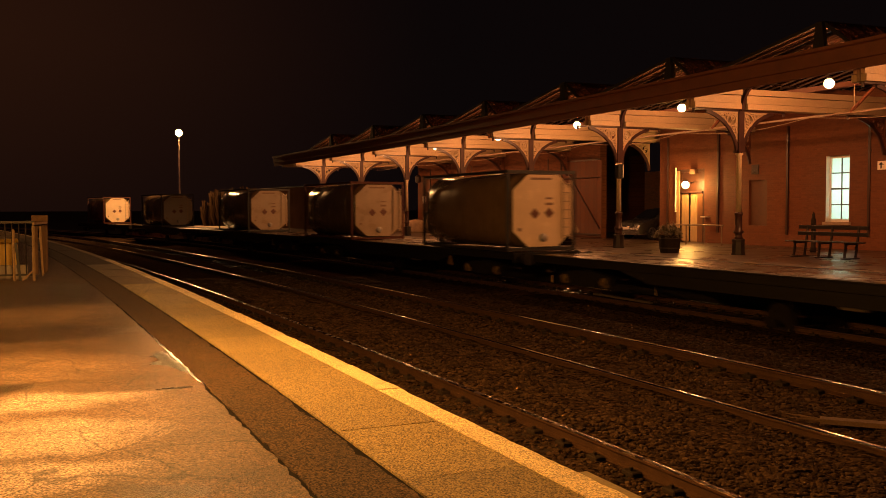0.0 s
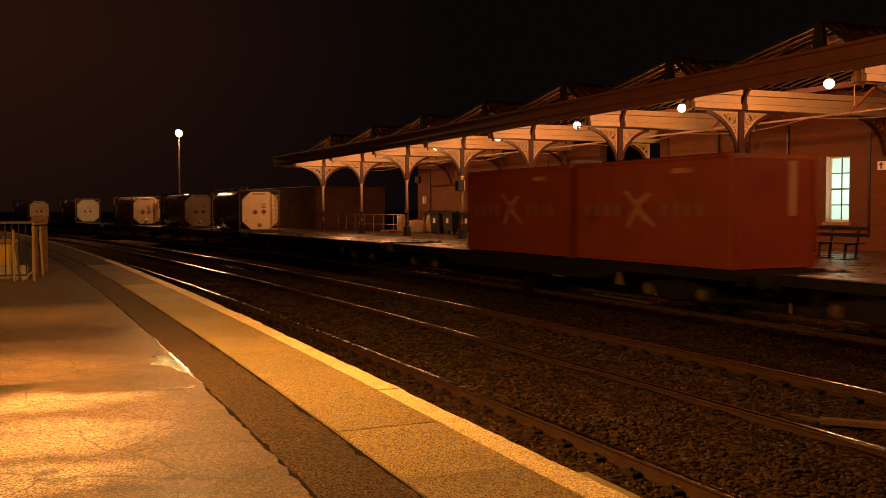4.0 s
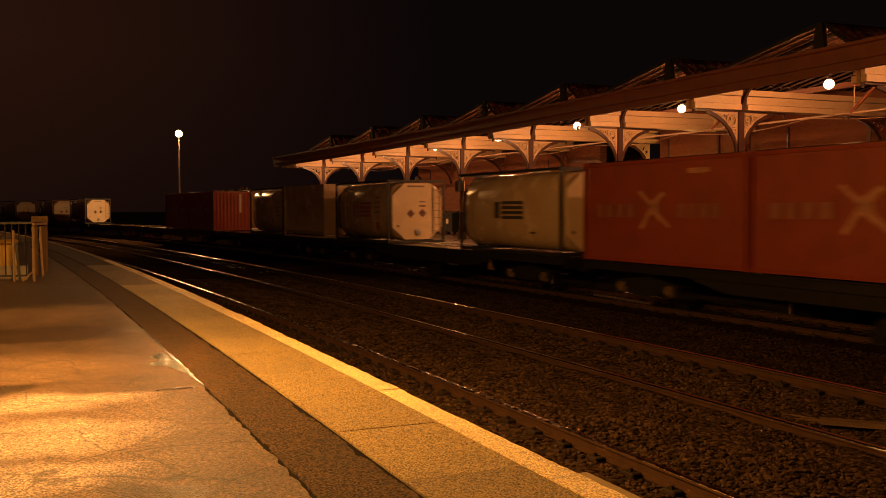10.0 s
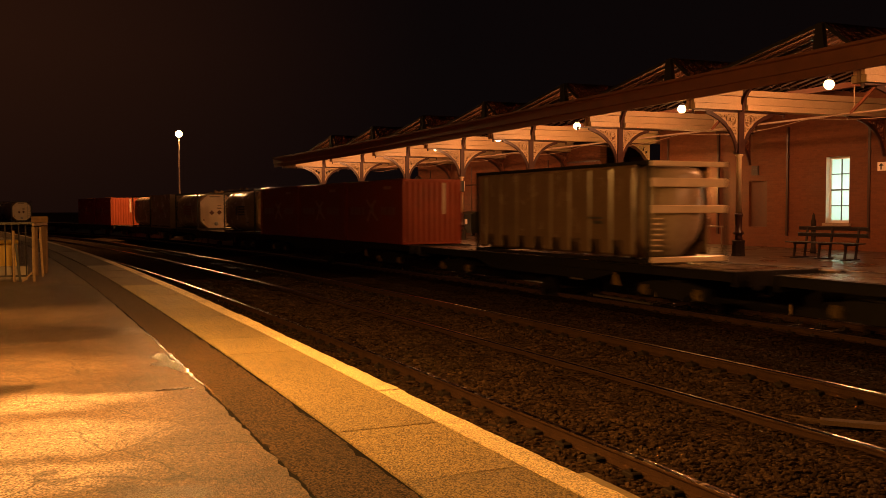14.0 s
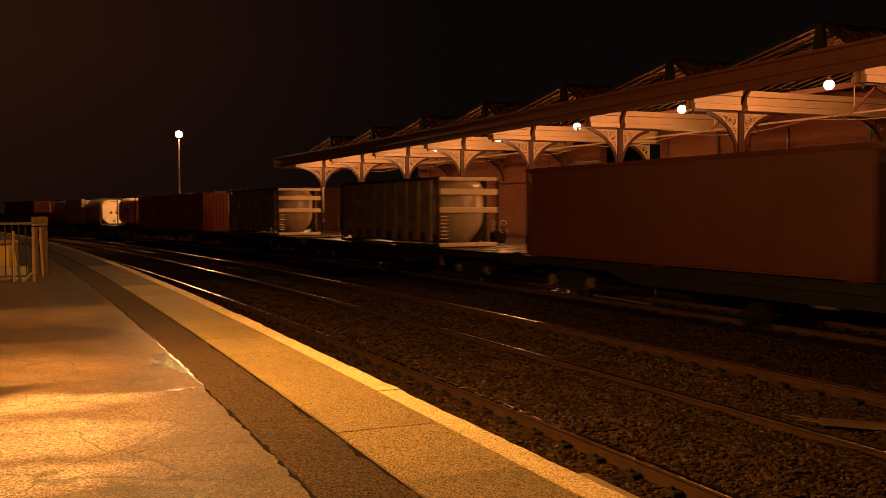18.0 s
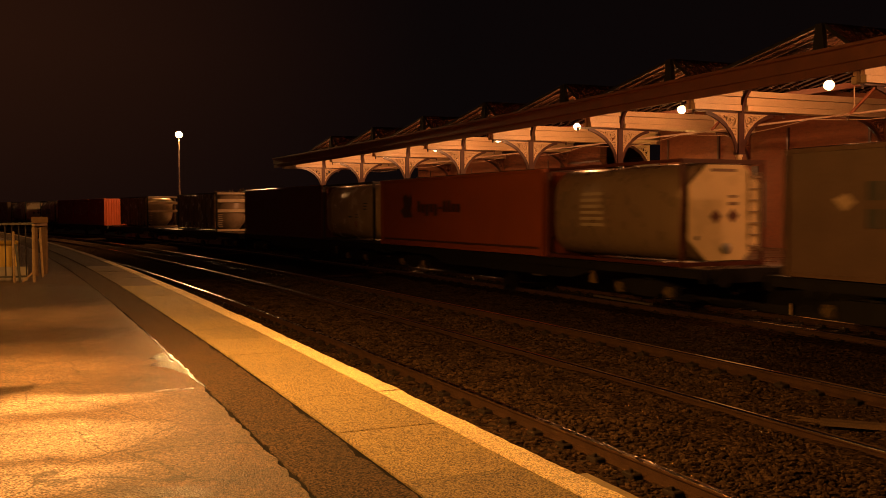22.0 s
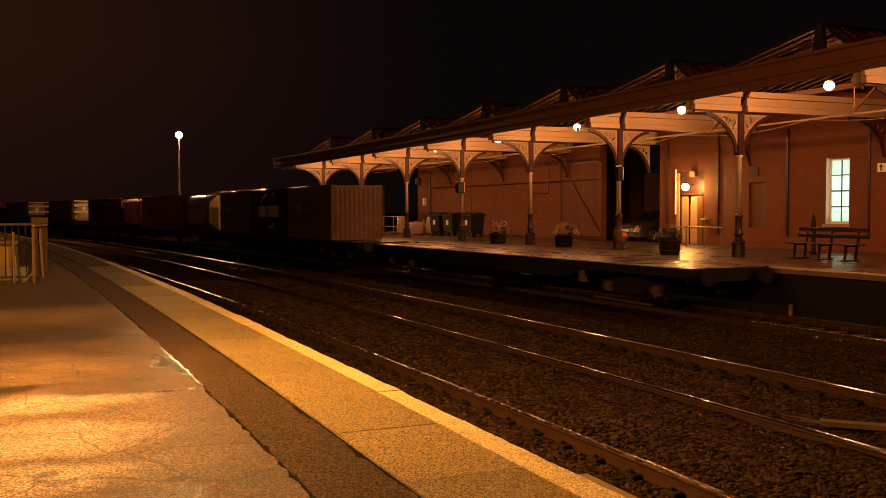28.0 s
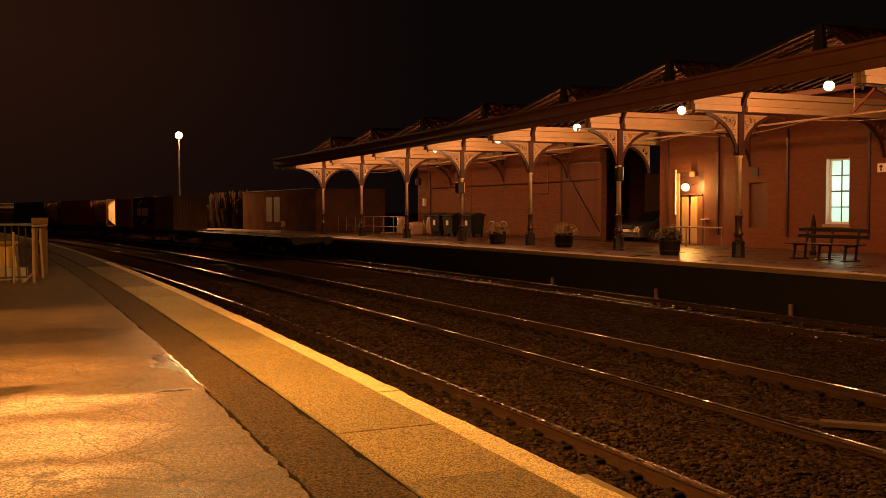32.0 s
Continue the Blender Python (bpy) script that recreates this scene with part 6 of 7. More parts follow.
for i, (b, lat) in enumerate(((46.9, 23.0), (48.4, 23.0), (45.2, 23.2), (49.9, 23.4))):
    big_bin(b, lat, i)
def bulk_bag(b, lat, wx, wy, h, turn, seed, label):
    """A woven bag that bulges over its load, with a gathered neck."""
    bm = bmesh.new()
    bmesh.ops.create_cube(bm, size=2.0)
    bmesh.ops.subdivide_edges(bm, edges=bm.edges, cuts=5, use_grid_fill=True)
    for q in bm.verts:
        c = q.co.copy()
        f = (c.z + 1) / 2
        bulge = 1.0 + 0.10 * math.sin(math.pi * f) - 0.30 * max(0.0, f - 0.75) ** 1.0
        r = max(abs(c.x), abs(c.y), 0.01)
        rnd = (c.x * c.x + c.y * c.y) ** 0.5 / r
        k = bulge * (1.0 + 0.35 * (1.0 / rnd - 1.0))
        q.co = Vector((c.x * wx / 2 * k, c.y * wy / 2 * k, f * h))
        if c.z > 0.99:
            q.co.z += 0.10 * h * (1 - max(abs(c.x), abs(c.y)))
        q.co += Vector((noise.noise(q.co * 4 + Vector((seed, 0, 0))), noise.noise(q.co * 4 + Vector((9, seed, 0))), 0.5 * noise.noise(q.co * 5 + Vector((0, 3, seed))) * min(1, f * 4))) * 0.07
        q.co.z = max(0.0, q.co.z)
    s = tagged(obj("filled_sack", bm, M_SACK, True), label, "sack", "sacks on the platform")
    s.matrix_world = spot(b, lat, FAR_PLAT, turn)


bulk_bag(52.0, 22.45, 0.55, 0.45, 0.98, 8, 1, "tall pale filled sack standing by the column")
bulk_bag(50.5, 22.5, 0.85, 0.8, 0.72, -12, 4, "low slumped pale sack beside the refuse bins")
bulk_bag(49.6, 23.3, 0.8, 0.8, 1.05, 5, 7, "pale square bulk bag beside the refuse bins")
bulk_bag(50.9, 23.6, 0.6, 0.6, 0.88, 20, 9, "pale filled sack behind the others")
for b, lat, z, w in ((39.2, 19.40, 3.45, 0.42), (27.6, 19.38, 3.66, 0.36)):
    e = fixed("column_box", b + 0.1, lat, z, "dark clock-like box fixed to a canopy column", "box", "boxes on the columns")
    bm = bmesh.new()
    bbox(bm, -0.26 if w > 0.4 else -0.12, 0.10, -0.14, w - 0.26, -0.26, 0.24, 0.02)
    part("case", bm, M_SIGNK, e)
    bm = bmesh.new()
    box(bm, 0.05, 0.08, -0.16, -0.145, -0.24, 0.22)
    part("edge_plate", bm, M_SIGNW, e, "pale edge plate")
for b, lat in ((46.2, 24.2), (45.0, 24.2), (43.8, 24.2)):
    bm = bmesh.new()
    pts = [Vector((0, -0.35, 0)), Vector((0, -0.35, 0.62))] + [Vector((0, -0.35 * math.cos(math.pi * k / 8), 0.62 + 0.22 * math.sin(math.pi * k / 8))) for k in range(1, 8)] + [Vector((0, 0.35, 0.62)), Vector((0, 0.35, 0))]
    for p, q in zip(pts, pts[1:]):
        rod(bm, p, q, 0.028, 8)
    s = tagged(obj("cycle_stand", bm, M_GALV, True), "bent steel tube cycle stand on the platform", "cycle stand", "cycle stands")
    s.matrix_world = spot(b, lat, FAR_PLAT)
e = fixed("pallet", 53.3, 22.4, FAR_PLAT, "pale wooden pallet lying by the column", "pallet")
for k in range(5):
    bm = bmesh.new()
    bbox(bm, -0.6, 0.6, -0.5 + 0.22 * k, -0.36 + 0.22 * k, 0.10, 0.125, 0.004)
    part("board", bm, M_STRAW, e)
for x in (-0.5, 0.0, 0.5):
    bm = bmesh.new()
    bbox(bm, x - 0.05, x + 0.05, -0.5, 0.52, 0.0, 0.097, 0.004)
    part("bearer", bm, M_STRAW, e)
bm = bmesh.new()
rod(bm, (0, 0, 0), (0, 0, 1.0), 0.05, 10)
s = tagged(obj("marker_post", bm, M_SIGNW, True), "short white marker post", "post")
s.matrix_world = spot(53.6, 22.9, FAR_PLAT)
bm = bmesh.new()
tilt_box(bm, 54.4, 54.6, 25.03, 25.19, 2.7, 3.15)
tagged(obj("meter_box", bm, M_WHITE), "small white meter box on the shed wall", "box")
e = fixed("old_pump", 22.25, 22.6, FAR_PLAT, "dark slim iron post with a pointed top", "post")
bm = bmesh.new()
lathe(bm, [(0.10, 0), (0.10, 0.12), (0.075, 0.16), (0.07, 0.80), (0.085, 0.84), (0.085, 1.0), (0.055, 1.08), (0.045, 1.18), (0.01, 1.27)], 12)
part("shaft", bm, M_PLANTER, e, "", True)


# a parked car in the yard passage
def car(b, lat, turn):
    e = fixed("parked_car", b, lat, FAR_PLAT, "silver-grey parked hatchback car with wet paint", "car", turn=turn)
    sec = [(-2.02, 0.20), (-2.10, 0.42), (-2.02, 0.62), (-1.85, 0.72), (-1.45, 0.84), (-1.0, 0.91), (-0.25, 1.32), (0.55, 1.42), (1.45, 1.32), (1.95, 0.96), (2.05, 0.70), (2.02, 0.25)]
    bm = bmesh.new()
    rings = []
    for x, k, dz in ((-0.86, 0.97, 0), (-0.80, 1.0, 0), (-0.55, 1.0, 0.02), (0.55, 1.0, 0.02), (0.80, 1.0, 0), (0.86, 0.97, 0)):
        ring = []
        for y, z in sec:
            xx = x * (1 if z < 1.0 else 0.80)
            ring.append(bm.verts.new((xx, y * k, z + (dz if z > 1.2 else 0))))
        rings.append(ring)
    n = len(sec)
    for A, B in zip(rings, rings[1:]):
        for i in range(n):
            bm.faces.new((A[i], B[i], B[(i + 1) % n], A[(i + 1) % n]))
    bm.faces.new(rings[0])
    bm.faces.new(rings[-1][::-1])
    bmesh.ops.recalc_face_normals(bm, faces=bm.faces)
    part("body", bm, M_CAR, e)
    bm = bmesh.new()
    slab(bm, [(-0.62, 0.955), (0.62, 0.955), (0.55, 1.33), (-0.55, 1.33)], -0.003, 0.012, Matrix.Translation((0, -1.09, 0)) @ Matrix(((1, 0, 0, 0), (0, 1, 1.72, -1.62), (0, 0, 1, 0), (0, 0, 0, 1))))
    part("windscreen", bm, M_GLASSD, e, "dark windscreen")
    for s in (-1, 1):
        bm = bmesh.new()
        slab(bm, [(-0.75, 0.99), (1.55, 1.02), (1.25, 1.30), (-0.30, 1.30)], 0.74, 0.765, Matrix(((0, s, 0, 0), (1, 0, 0, 0), (0, 0, 1, 0), (0, 0, 0, 1))))
        part("side_window", bm, M_GLASSD, e)
        bm = bmesh.new()
        bmesh.ops.create_icosphere(bm, subdivisions=2, radius=0.17)
        for q in bm.verts:
            q.co = Vector((q.co.x * 1.1 + s * 0.62, q.co.y * 0.7 - 1.93, q.co.z * 0.5 + 0.62))
        part("headlight", bm, M_ALLOY, e, "clear headlight", True)
        for y in (-1.28, 1.28):
            w = new("wheel")
            w.parent = e
            w.matrix_local = Matrix.Translation((s * 0.80, y, 0.31))
            bm = bmesh.new()
            rod(bm, (-0.09, 0, 0), (0.09, 0, 0), 0.31, 22)
            part("tyre", bm, M_TYREB, w)
            bm = bmesh.new()
            for k in range(7):
                a = k * 2 * math.pi / 7
                beam(bm, (s * 0.1, 0, 0), (s * 0.1, 0.19 * math.cos(a), 0.19 * math.sin(a)), 0.03, 0.05, up=(1, 0, 0))
            for k in range(18):
                a0, a1 = k * math.pi / 9, (k + 1) * math.pi / 9
                beam(bm, (s * 0.1, 0.2 * math.cos(a0), 0.2 * math.sin(a0)), (s * 0.1, 0.2 * math.cos(a1), 0.2 * math.sin(a1)), 0.03, 0.03, up=(1, 0, 0))
            part("rim", bm, M_ALLOY, w)
    bm = bmesh.new()
    box(bm, -0.26, 0.26, -2.11, -2.09, 0.44, 0.55)
    part("number_plate", bm, M_SIGNW, e, "plain pale plate")
    bm = bmesh.new()
    box(bm, -0.5, 0.5, -2.095, -2.075, 0.60, 0.74)
    part("grille", bm, M_SIGNK, e)
    return e


car(35.7, 27.6, -90)
# wall closing the yard behind the car
bm = bmesh.new()
tilt_box(bm, 30, 60, 44, 44.4, 0.5, 5.0)
tagged(obj("wall_yard", bm, M_BRICK2), "dark brick wall at the back of the yard", "wall", kind="structure")

# ---- far end: hut, lamp post, railing, bushes ----
e = tagged(thing("platform_hut", Matrix(), "low brick hut with two boarded openings beyond the platform end", "hut"))
bm = bmesh.new()
tilt_box(bm, 62.0, 77.0, 21.0, 26.0, 0.3, 3.92)
part("wall", bm, mat("dark_hut_brick", (0.085, 0.045, 0.027), 0.85, spec=0.0, vary=0.4, scale=0.8), e)
bm = bmesh.new()
tilt_box(bm, 61.95, 77.05, 20.95, 26.05, 3.924, 3.97)
part("roof", bm, M_SOOT, e)
for b in (69.3, 70.9):
    bm = bmesh.new()
    tilt_box(bm, b - 0.6, b + 0.6, 20.94, 20.996, 1.6, 3.45)
    w = part("boarded_opening", bm, mat("pale_board", (0.09, 0.055, 0.032), 0.6, vary=0.25), e, "pale boarded opening")
bm = bmesh.new()
sweep(bm, [(16.6, -0.5), (16.6, 0.976), (22, 0.976), (22, -0.5)], 66.0, 96, 3.0, dz=lambda b: -0.006 * (b - 66))
tagged(obj("platform_far_end", bm, mat("lit_concrete", (0.38, 0.29, 0.23), 0.3, vary=0.25, scale=1.0, fine=30)), "pale concrete platform extension", "platform", kind="structure")
e = fixed("platform_railing", 60.0, 22.5, FAR_PLAT, "low open railing along the back of the platform", "railing")
for z in (0.45, 1.05):
    bm = bmesh.new()
    rod(bm, (0, -8, z), (0, 6, z), 0.025)
    part("rail", bm, M_FENCE, e)
for k in range(11):
    bm = bmesh.new()
    rod(bm, (0, -8 + 1.4 * k, 0), (0, -8 + 1.4 * k, 1.05), 0.03)
    part("post", bm, M_FENCE, e)
e = thing("yard_lamp_post", spot(82.6, 17.6, 0.85), "tall slim lamp post with a bright sodium lamp", "street lamp")
bm = bmesh.new()
lathe(bm, [(0.13, 0), (0.13, 0.5), (0.075, 0.6), (0.05, 7.8)], 12)
part("pole", bm, mat("pale_post_paint", (0.50, 0.43, 0.36), 0.5, vary=0.2), e)
bm = bmesh.new()
bmesh.ops.create_icosphere(bm, subdivisions=2, radius=0.32)
g = part("lamp_bowl", bm, M_GLOBE_FAR, e, "glowing lamp bowl", True)
g.location = (0, 0, 8.05)
g.visible_shadow = False
bm = bmesh.new()
lathe(bm, [(0.052, 7.7), (0.058, 7.74), (0.05, 7.82)], 12)
part("collar", bm, M_IRON, e)
bm = bmesh.new()
rs = random.Random(12)
for k in range(60):
    cx, cy, tall = rs.uniform(-2.5, 2.5), rs.uniform(-5, 5), rs.uniform(1.6, 4.2)
    for i in range(150):
        a, d = rs.uniform(0, 6.28), rs.random() ** 0.7 * 0.7
        p = Vector((cx + d * 0.5 * math.cos(a), cy + d * 0.5 * math.sin(a), 0))
        q = p + Vector((math.cos(a) * d * 0.6, math.sin(a) * d * 0.6, tall * rs.uniform(0.45, 1.0)))
        w = Vector((-math.sin(a), math.cos(a), 0)) * 0.008
        t = q + Vector((math.cos(a) * 0.12, math.sin(a) * 0.12, rs.uniform(-0.15, 0.12)))
        v = [bm.verts.new(c) for c in (p - w * 0.5, p + w * 0.5, q + w, t, q - w)]
        bm.faces.new(v)
s = tagged(obj("dry_scrub", bm, mat("dead_stems", (0.034, 0.02, 0.011), 0.8, spec=0.0, vary=0.5, scale=20, fine=90)), "dry winter scrub behind the lamp post", "scrub", kind="stuff")
s.matrix_world = spot(84, 24.0, 0.2)

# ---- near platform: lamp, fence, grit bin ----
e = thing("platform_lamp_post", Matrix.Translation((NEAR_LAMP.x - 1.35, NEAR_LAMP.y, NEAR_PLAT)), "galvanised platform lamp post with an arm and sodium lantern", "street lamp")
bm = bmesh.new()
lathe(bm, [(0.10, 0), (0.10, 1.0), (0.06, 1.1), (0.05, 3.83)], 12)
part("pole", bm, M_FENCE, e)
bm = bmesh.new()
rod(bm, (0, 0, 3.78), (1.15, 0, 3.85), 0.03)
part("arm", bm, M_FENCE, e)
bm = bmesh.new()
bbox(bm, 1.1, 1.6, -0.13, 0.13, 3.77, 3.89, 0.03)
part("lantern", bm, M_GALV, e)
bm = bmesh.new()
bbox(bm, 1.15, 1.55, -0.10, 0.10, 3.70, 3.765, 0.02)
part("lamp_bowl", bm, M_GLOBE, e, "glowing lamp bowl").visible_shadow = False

# posts out of view, added to carry the second and third lanterns
for place in (SECOND_LAMP, THIRD_LAMP):
    e = thing("platform_lamp_post", Matrix.Translation((place.x - 1.0, place.y, NEAR_PLAT)), "tall galvanised platform lamp post out of view with an arm and sodium lantern", "street lamp")
    bm = bmesh.new()
    lathe(bm, [(0.10, 0), (0.10, 1.0), (0.06, 1.1), (0.05, 5.75)], 12)
    part("pole", bm, M_FENCE, e)
    bm = bmesh.new()
    rod(bm, (0, 0, 5.7), (0.8, 0, 5.75), 0.03)
    part("arm", bm, M_FENCE, e)
    bm = bmesh.new()
    bbox(bm, 0.75, 1.25, -0.13, 0.13, 5.67, 5.79, 0.03)
    part("lantern", bm, M_GALV, e)
    bm = bmesh.new()
    bbox(bm, 0.8, 1.2, -0.10, 0.10, 5.60, 5.665, 0.02)
    part("lamp_bowl", bm, M_GLOBE, e, "glowing lamp bowl").visible_shadow = False

M_POST = mat("weathered_fence_timber", (0.30, 0.20, 0.105), 0.7, vary=0.45, scale=9, fine=70, bump=0.5, bump_scale=50, obj_vary=0.25)
e = thing("platform_fence", spot(21.2, 0.3, NEAR_PLAT), "weathered timber and bar fence at the edge of the platform ramp", "fence")
for x, y, w, h in ((0.0, 0.0, 0.060, 1.15), (-0.375, 0.1, 0.050, 1.07)):
    bm = bmesh.new()
    bbox(bm, x - w / 2, x + w / 2, y - w / 2, y + w / 2, 0, h, 0.012)
    part("post", bm, M_POST, e)
bm = bmesh.new()
beam(bm, (-3.0, 0.3, 1.22), (0.02, 0.16, 1.22), 0.05, 0.05)
part("top_rail", bm, M_IRON, e)
bm = bmesh.new()
beam(bm, (-3.0, 0.3, 0.12), (0.02, 0.16, 0.12), 0.04, 0.04)
part("bottom_rail", bm, M_IRON, e)
for k in range(24):
    bm = bmesh.new()
    x = -3.0 + 0.13 * k
    rod(bm, (x, 0.3 - 0.006 * k, 0.1), (x, 0.3 - 0.006 * k, 1.20), 0.014, 6)
    part("bar", bm, M_IRON, e)
M_POSTD = mat("dark_fence_timber", (0.10, 0.055, 0.027), 0.75, vary=0.45, scale=9, fine=70, bump=0.5, bump_scale=50, obj_vary=0.3)
for x, y, w, lean, z0, h, m in ((0.066, 0.45, 0.075, 0.0, 0.10, 1.14, M_POSTD), (0.185, 0.30, 0.048, -0.04, 0.08, 1.14, M_POST), (0.205, 0.70, 0.055, 0.0, 0.10, 1.15, M_POSTD), (0.255, 0.95, 0.055, 0.0, 0.10, 1.16, M_POSTD), (0.30, 1.2, 0.05, 0.01, 0.10, 1.17, M_POSTD)):
    bm = bmesh.new()
    bbox(bm, -w / 2, w / 2, -0.015, 0.015, z0, h, 0.006, Matrix.Translation((x, y, 0)) @ Matrix.Rotation(lean, 4, "Y"))
    part("board", bm, m, e)
bm = bmesh.new()
beam(bm, (-0.22, 0.05, 0.01), (-0.03, 0.03, 0.20), 0.03, 0.03, up=(0, 1, 0))
part("stay", bm, M_POST, e, "short slanting stay at the foot")
bm = bmesh.new()
beam(bm, (-0.26, 0.06, 0.0), (-0.34, 0.08, 0.80), 0.05, 0.04, up=(0, 1, 0))
part("brace", bm, M_SIGNK, e, "dark slanting brace")
bm = bmesh.new()
beam(bm, (0.0, 0.04, 1.19), (0.32, 1.3, 1.19), 0.05, 0.05)
part("side_rail", bm, M_POST, e)
bm = bmesh.new()
bbox(bm, -0.02, 0.31, 0.40, 0.43, 1.225, 1.36, 0.006)
part("top_plate", bm, M_POSTD, e, "short board across the top")
bm = bmesh.new()
box(bm, -3.2, -0.1, 0.6, 0.8, 0, 0.30)
t = tagged(obj("ramp_wall", bm, M_CONC), "low pale concrete ramp wall", "wall", kind="structure")
t.matrix_world = spot(21.2, 0.3, NEAR_PLAT)
e = thing("grit_bin", spot(24.3, -0.15, NEAR_PLAT), "yellow plastic grit bin behind the fence", "bin")
bm = bmesh.new()
bbox(bm, -0.9, 0.22, -0.35, 0.35, 0.0, 0.70, 0.03)
part("tub", bm, M_YELLOW, e)
bm = bmesh.new()
bbox(bm, -0.94, 0.26, -0.4, 0.4, 0.704, 0.79, 0.03)
part("lid", bm, M_YELLOW, e)

e = thing("signal_post", spot(62, -13.0, 0.0), "tall signal post showing a red light", "signal")
bm = bmesh.new()
rod(bm, (0.25, 0, -0.6), (0.25, 0, 4.6), 0.07)
part("post", bm, M_GALV, e)
bm = bmesh.new()
bbox(bm, 0.10, 0.40, -0.03, 0.03, 3.6, 4.7, 0.02)
part("head", bm, M_SIGNK, e)
bm = bmesh.new()
rod(bm, (0.25, -0.045, 4.2), (0.25, -0.032, 4.2), 0.1, 16)
part("red_lens", bm, glow("red_lens", (1.0, 0.03, 0.01), 20), e, "glowing red lens")

# ---- between the rails ----
def broken_plank():
    """A plank whose near end is torn into splinters."""
    bm = bmesh.new()
    rows = []
    for i in range(24):
        x = -0.62 + 2.0 * i / 23
        w = 0.082 + 0.006 * noise.noise(Vector((x * 4, 1.0, 0.0)))
        z = 0.014 + 0.006 * noise.noise(Vector((x * 5, 7.0, 0.0)))
        rows.append([bm.verts.new((x, -w, -0.04)), bm.verts.new((x, w, -0.04)), bm.verts.new((x, w * 0.97, z)), bm.verts.new((x, -w * 0.97, z))])
    for A, B in zip(rows, rows[1:]):
        for k in range(4):
            bm.faces.new((A[k], A[(k + 1) % 4], B[(k + 1) % 4], B[k]))
    bm.faces.new(rows[0][::-1])
    bm.faces.new(rows[-1])
    for y, length, lift, thick in ((-0.065, 0.30, 0.02, 0.016), (-0.03, 0.16, -0.015, 0.014), (0.005, 0.38, 0.045, 0.017), (0.04, 0.22, 0.0, 0.015), (0.068, 0.12, -0.02, 0.013)):
        rod(bm, (-0.60, y, -0.012), (-0.62 - length * 0.6, y * 1.15, -0.012 + lift * 0.7), thick, 5, thick * 0.7, caps=False)
        rod(bm, (-0.62 - length * 0.6, y * 1.15, -0.012 + lift * 0.7), (-0.62 - length, y * 1.4, -0.012 + lift), thick * 0.7, 5, 0.002)
    return bm


s = tagged(obj("loose_board", broken_plank(), mat("old_crossing_timber", (0.13, 0.075, 0.04), 0.7, vary=0.45, scale=3, fine=50, bump=0.6)), "old splintered timber lying between the rails", "plank")
s.matrix_world = spot(7.55, 8.55, -0.02, -47)
for b, lat, turn in ((8.17, 7.44, 25), (7.49, 7.12, 80)):
    bm = bmesh.new()
    g = [[bm.verts.new((0.02 * i, 0.014 * j, 0.010 * math.sin(1.7 * i + j) + 0.006 * j)) for j in range(3)] for i in range(3)]
    for i in range(2):
        for j in range(2):
            bm.faces.new((g[i][j], g[i + 1][j], g[i + 1][j + 1], g[i][j + 1]))
    bmesh.ops.solidify(bm, geom=list(bm.faces), thickness=0.001)
    s = tagged(obj("paper_scrap", bm, mat("white_paper", (0.75, 0.7, 0.62), 0.7)), "small crumpled white scrap on the ballast", "litter", "paper scraps")
    s.matrix_world = spot(b, lat, bed(lat) + 0.045, turn)
for b, lat in ((16.94, 16.45), (21.91, 16.45), (26.96, 16.25)):
    bm = bmesh.new()
    bbox(bm, -0.035, 0.035, -0.05, 0.05, -0.2, 0.16, 0.012)
    s = tagged(obj("marker_peg", bm, M_POST), "short weathered peg at the foot of the platform wall", "peg", "marker pegs")
    s.matrix_world = spot(b, lat, 0.0)
# raised cable trough along the platform wall
e = tagged(thing("cable_trough", Matrix(), "raised concrete cable trough with lids along the platform wall", "cable trough"))
bm = bmesh.new()
tilt_box(bm, -2.0, 5.14, 2.96, 3.20, 0.46, 0.615)
part("trough", bm, M_CONC, e)
for k in range(11):
    bm = bmesh.new()
    tilt_box(bm, 4.53 - 0.62 * k, 5.13 - 0.62 * k, 2.94, 3.22, 0.618, 0.68 - 0.006 * (k % 2))
    part("lid", bm, M_TROUGH, e, "worn yellowish concrete lid")
for k in range(6):
    bm = bmesh.new()
    tilt_box(bm, 4.6 - 1.25 * k, 4.75 - 1.25 * k, 3.0, 3.16, -0.3, 0.458)
    part("support", bm, M_CONC, e)
bm = bmesh.new()
beam(bm, at(19.9, 14.75, -0.06), at(22.7, 14.95, -0.06), 0.09, 0.05)
tagged(obj("point_rod", bm, mat("dull_rod_steel", (0.10, 0.08, 0.065), 0.5, vary=0.3)), "pale point rod lying between the far rails", "rod")


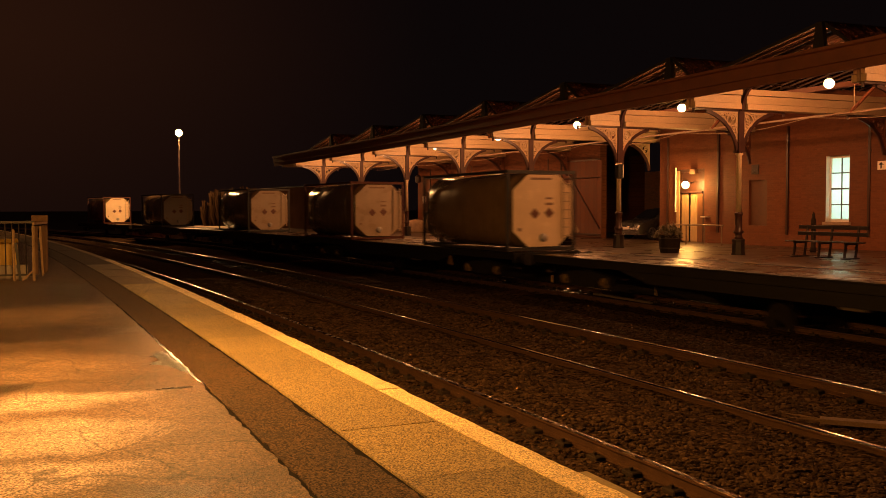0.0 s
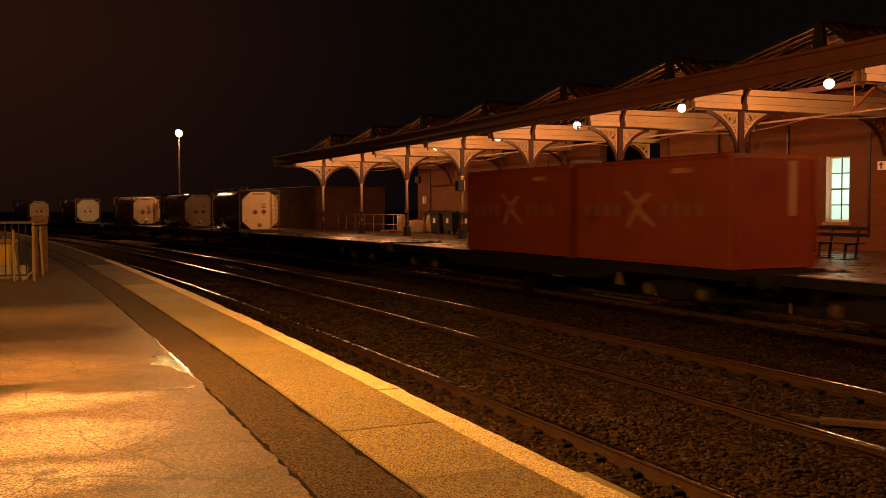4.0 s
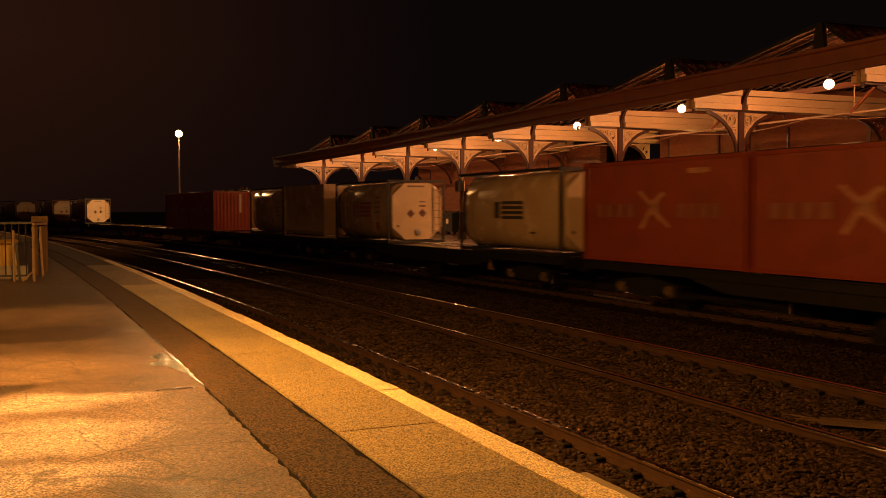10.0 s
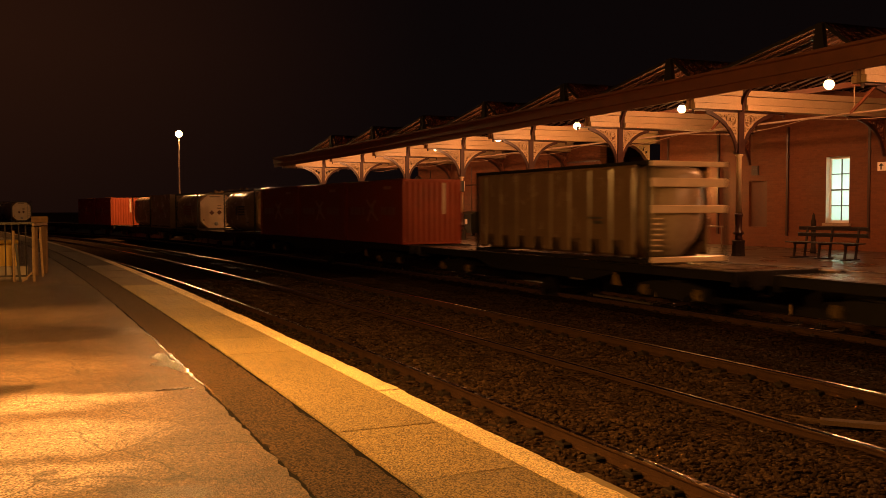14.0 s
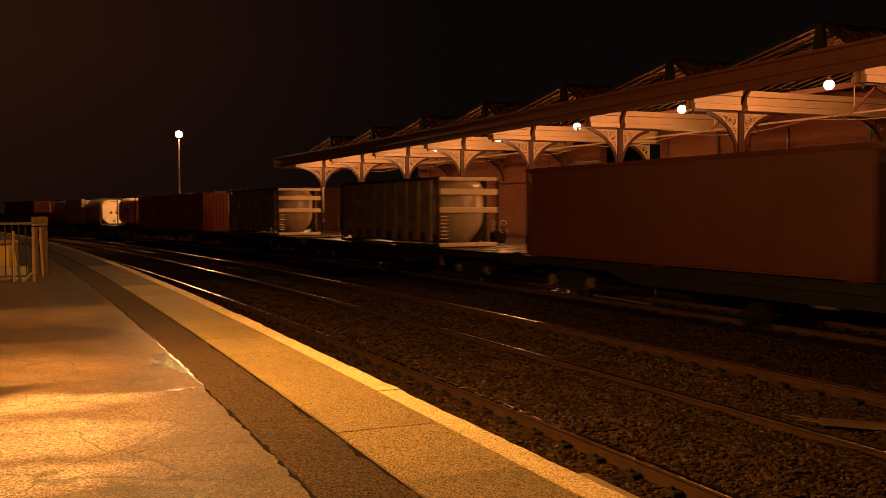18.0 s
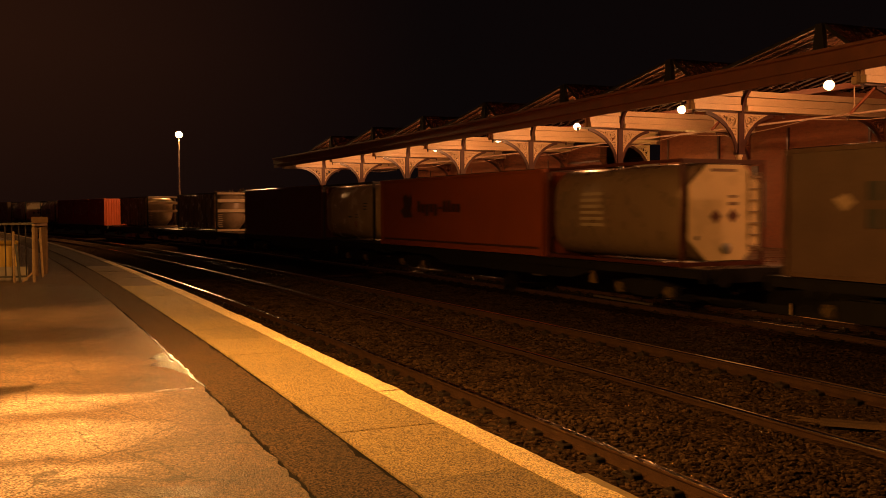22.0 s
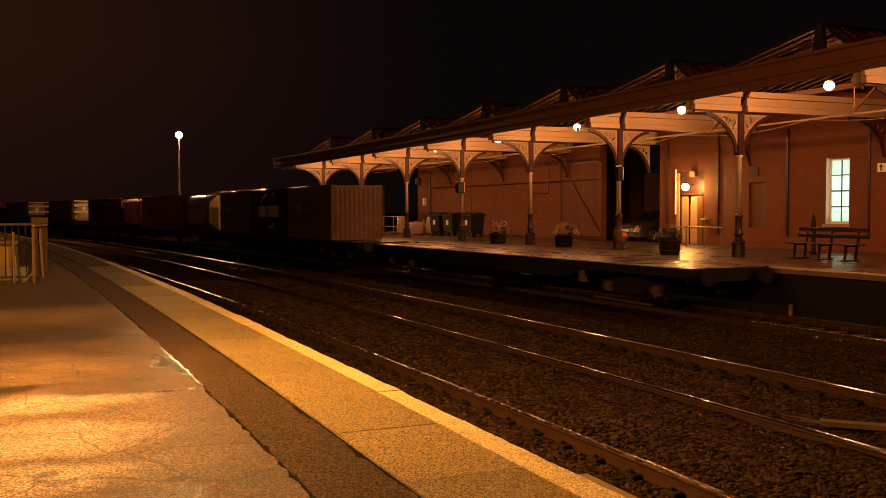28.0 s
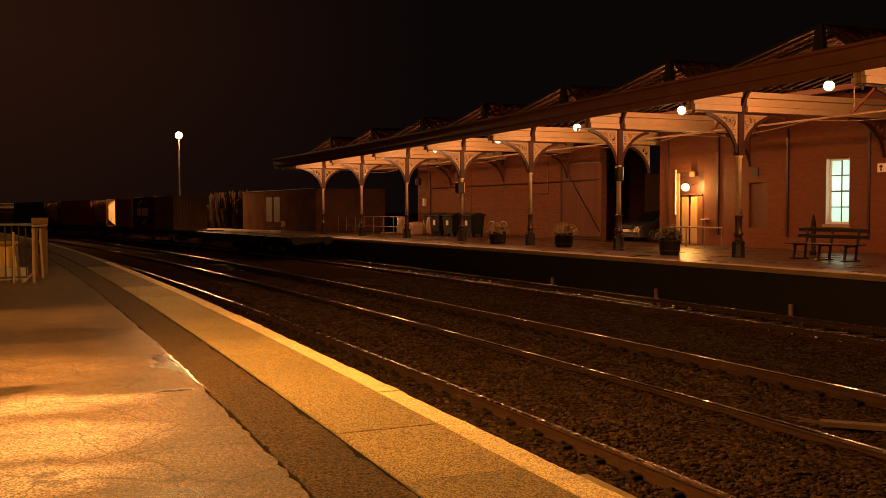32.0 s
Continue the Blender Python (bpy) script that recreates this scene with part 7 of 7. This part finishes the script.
def stones():
    """Loose ballast stones where the line passes nearest."""
    rnd = random.Random(5)
    shapes = []
    for k in range(6):
        t = bmesh.new()
        bmesh.ops.create_icosphere(t, subdivisions=1, radius=1.0)
        vs = [Vector(q.co) * rnd.uniform(0.65, 1.15) for q in t.verts]
        fs = [[q.index for q in f.verts] for f in t.faces]
        t.free()
        shapes.append((vs, fs))
    V, F, dark = [], [], []
    for i in range(78000):
        f = rnd.random()
        b = 4.0 + 30 * f ** 1.5
        l = rnd.uniform(3.2, 13.2)
        if l > 4.0 + b * 1.1:
            continue
        if min(abs(l - c) for c in (3.75, 5.25, 7.8, 9.39)) < 0.10:
            continue
        vs, fs = shapes[i % 6]
        s = rnd.uniform(0.014, 0.036)
        c = at(b, l, bed(l) + 0.005)
        a = rnd.uniform(0, 6.28)
        ca, sa = math.cos(a), math.sin(a)
        n0 = len(V)
        for q in vs:
            V.append((c.x + s * (q.x * ca - q.y * sa) * 1.25, c.y + s * (q.x * sa + q.y * ca), c.z + s * q.z * 0.8))
        F += [[n0 + j for j in g] for g in fs]
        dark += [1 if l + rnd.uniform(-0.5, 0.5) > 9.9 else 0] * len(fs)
    me = bpy.data.meshes.new("ballast_stones")
    me.from_pydata(V, [], F)
    me.materials.append(M_STONE)
    me.materials.append(M_DARKSTONE)
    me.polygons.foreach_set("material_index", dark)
    tagged(new("ballast_stones", me), "loose angular ballast stones", "ballast", kind="stuff")


stones()


def motions():
    times = [i * 0.5 for i in range(65)]
    for e, u in RIDERS:
        rows = []
        for t in times:
            b = b_of(u + SPEED * t)
            rows.append((t, spot(b, TRAIN_LAT, 0.0 if e.name.startswith("container_wagon") else DECK)))
        walk(e, rows)
    turns = [i / 15 for i in range(481)]
    for ws in SPINS:
        home = ws.matrix_local.copy()
        walk(ws, [(t, home @ Matrix.Rotation(-SPEED * t / 0.42, 4, "X")) for t in turns])
    # the tail lamp flashes about twice a second as its added plate drops clear
    shut, bare = Matrix(), Matrix.Translation((0, 0.02, -0.30))
    for plate in FLASH:
        rows = [(0.0, shut)]
        for k in range(58):
            t = 0.39 + 0.54 * k
            rows += [(t - 0.067, shut), (t - 0.034, bare), (t + 0.034, bare), (t + 0.067, shut)]
        walk(plate, rows + [(DUR, shut)])


motions()
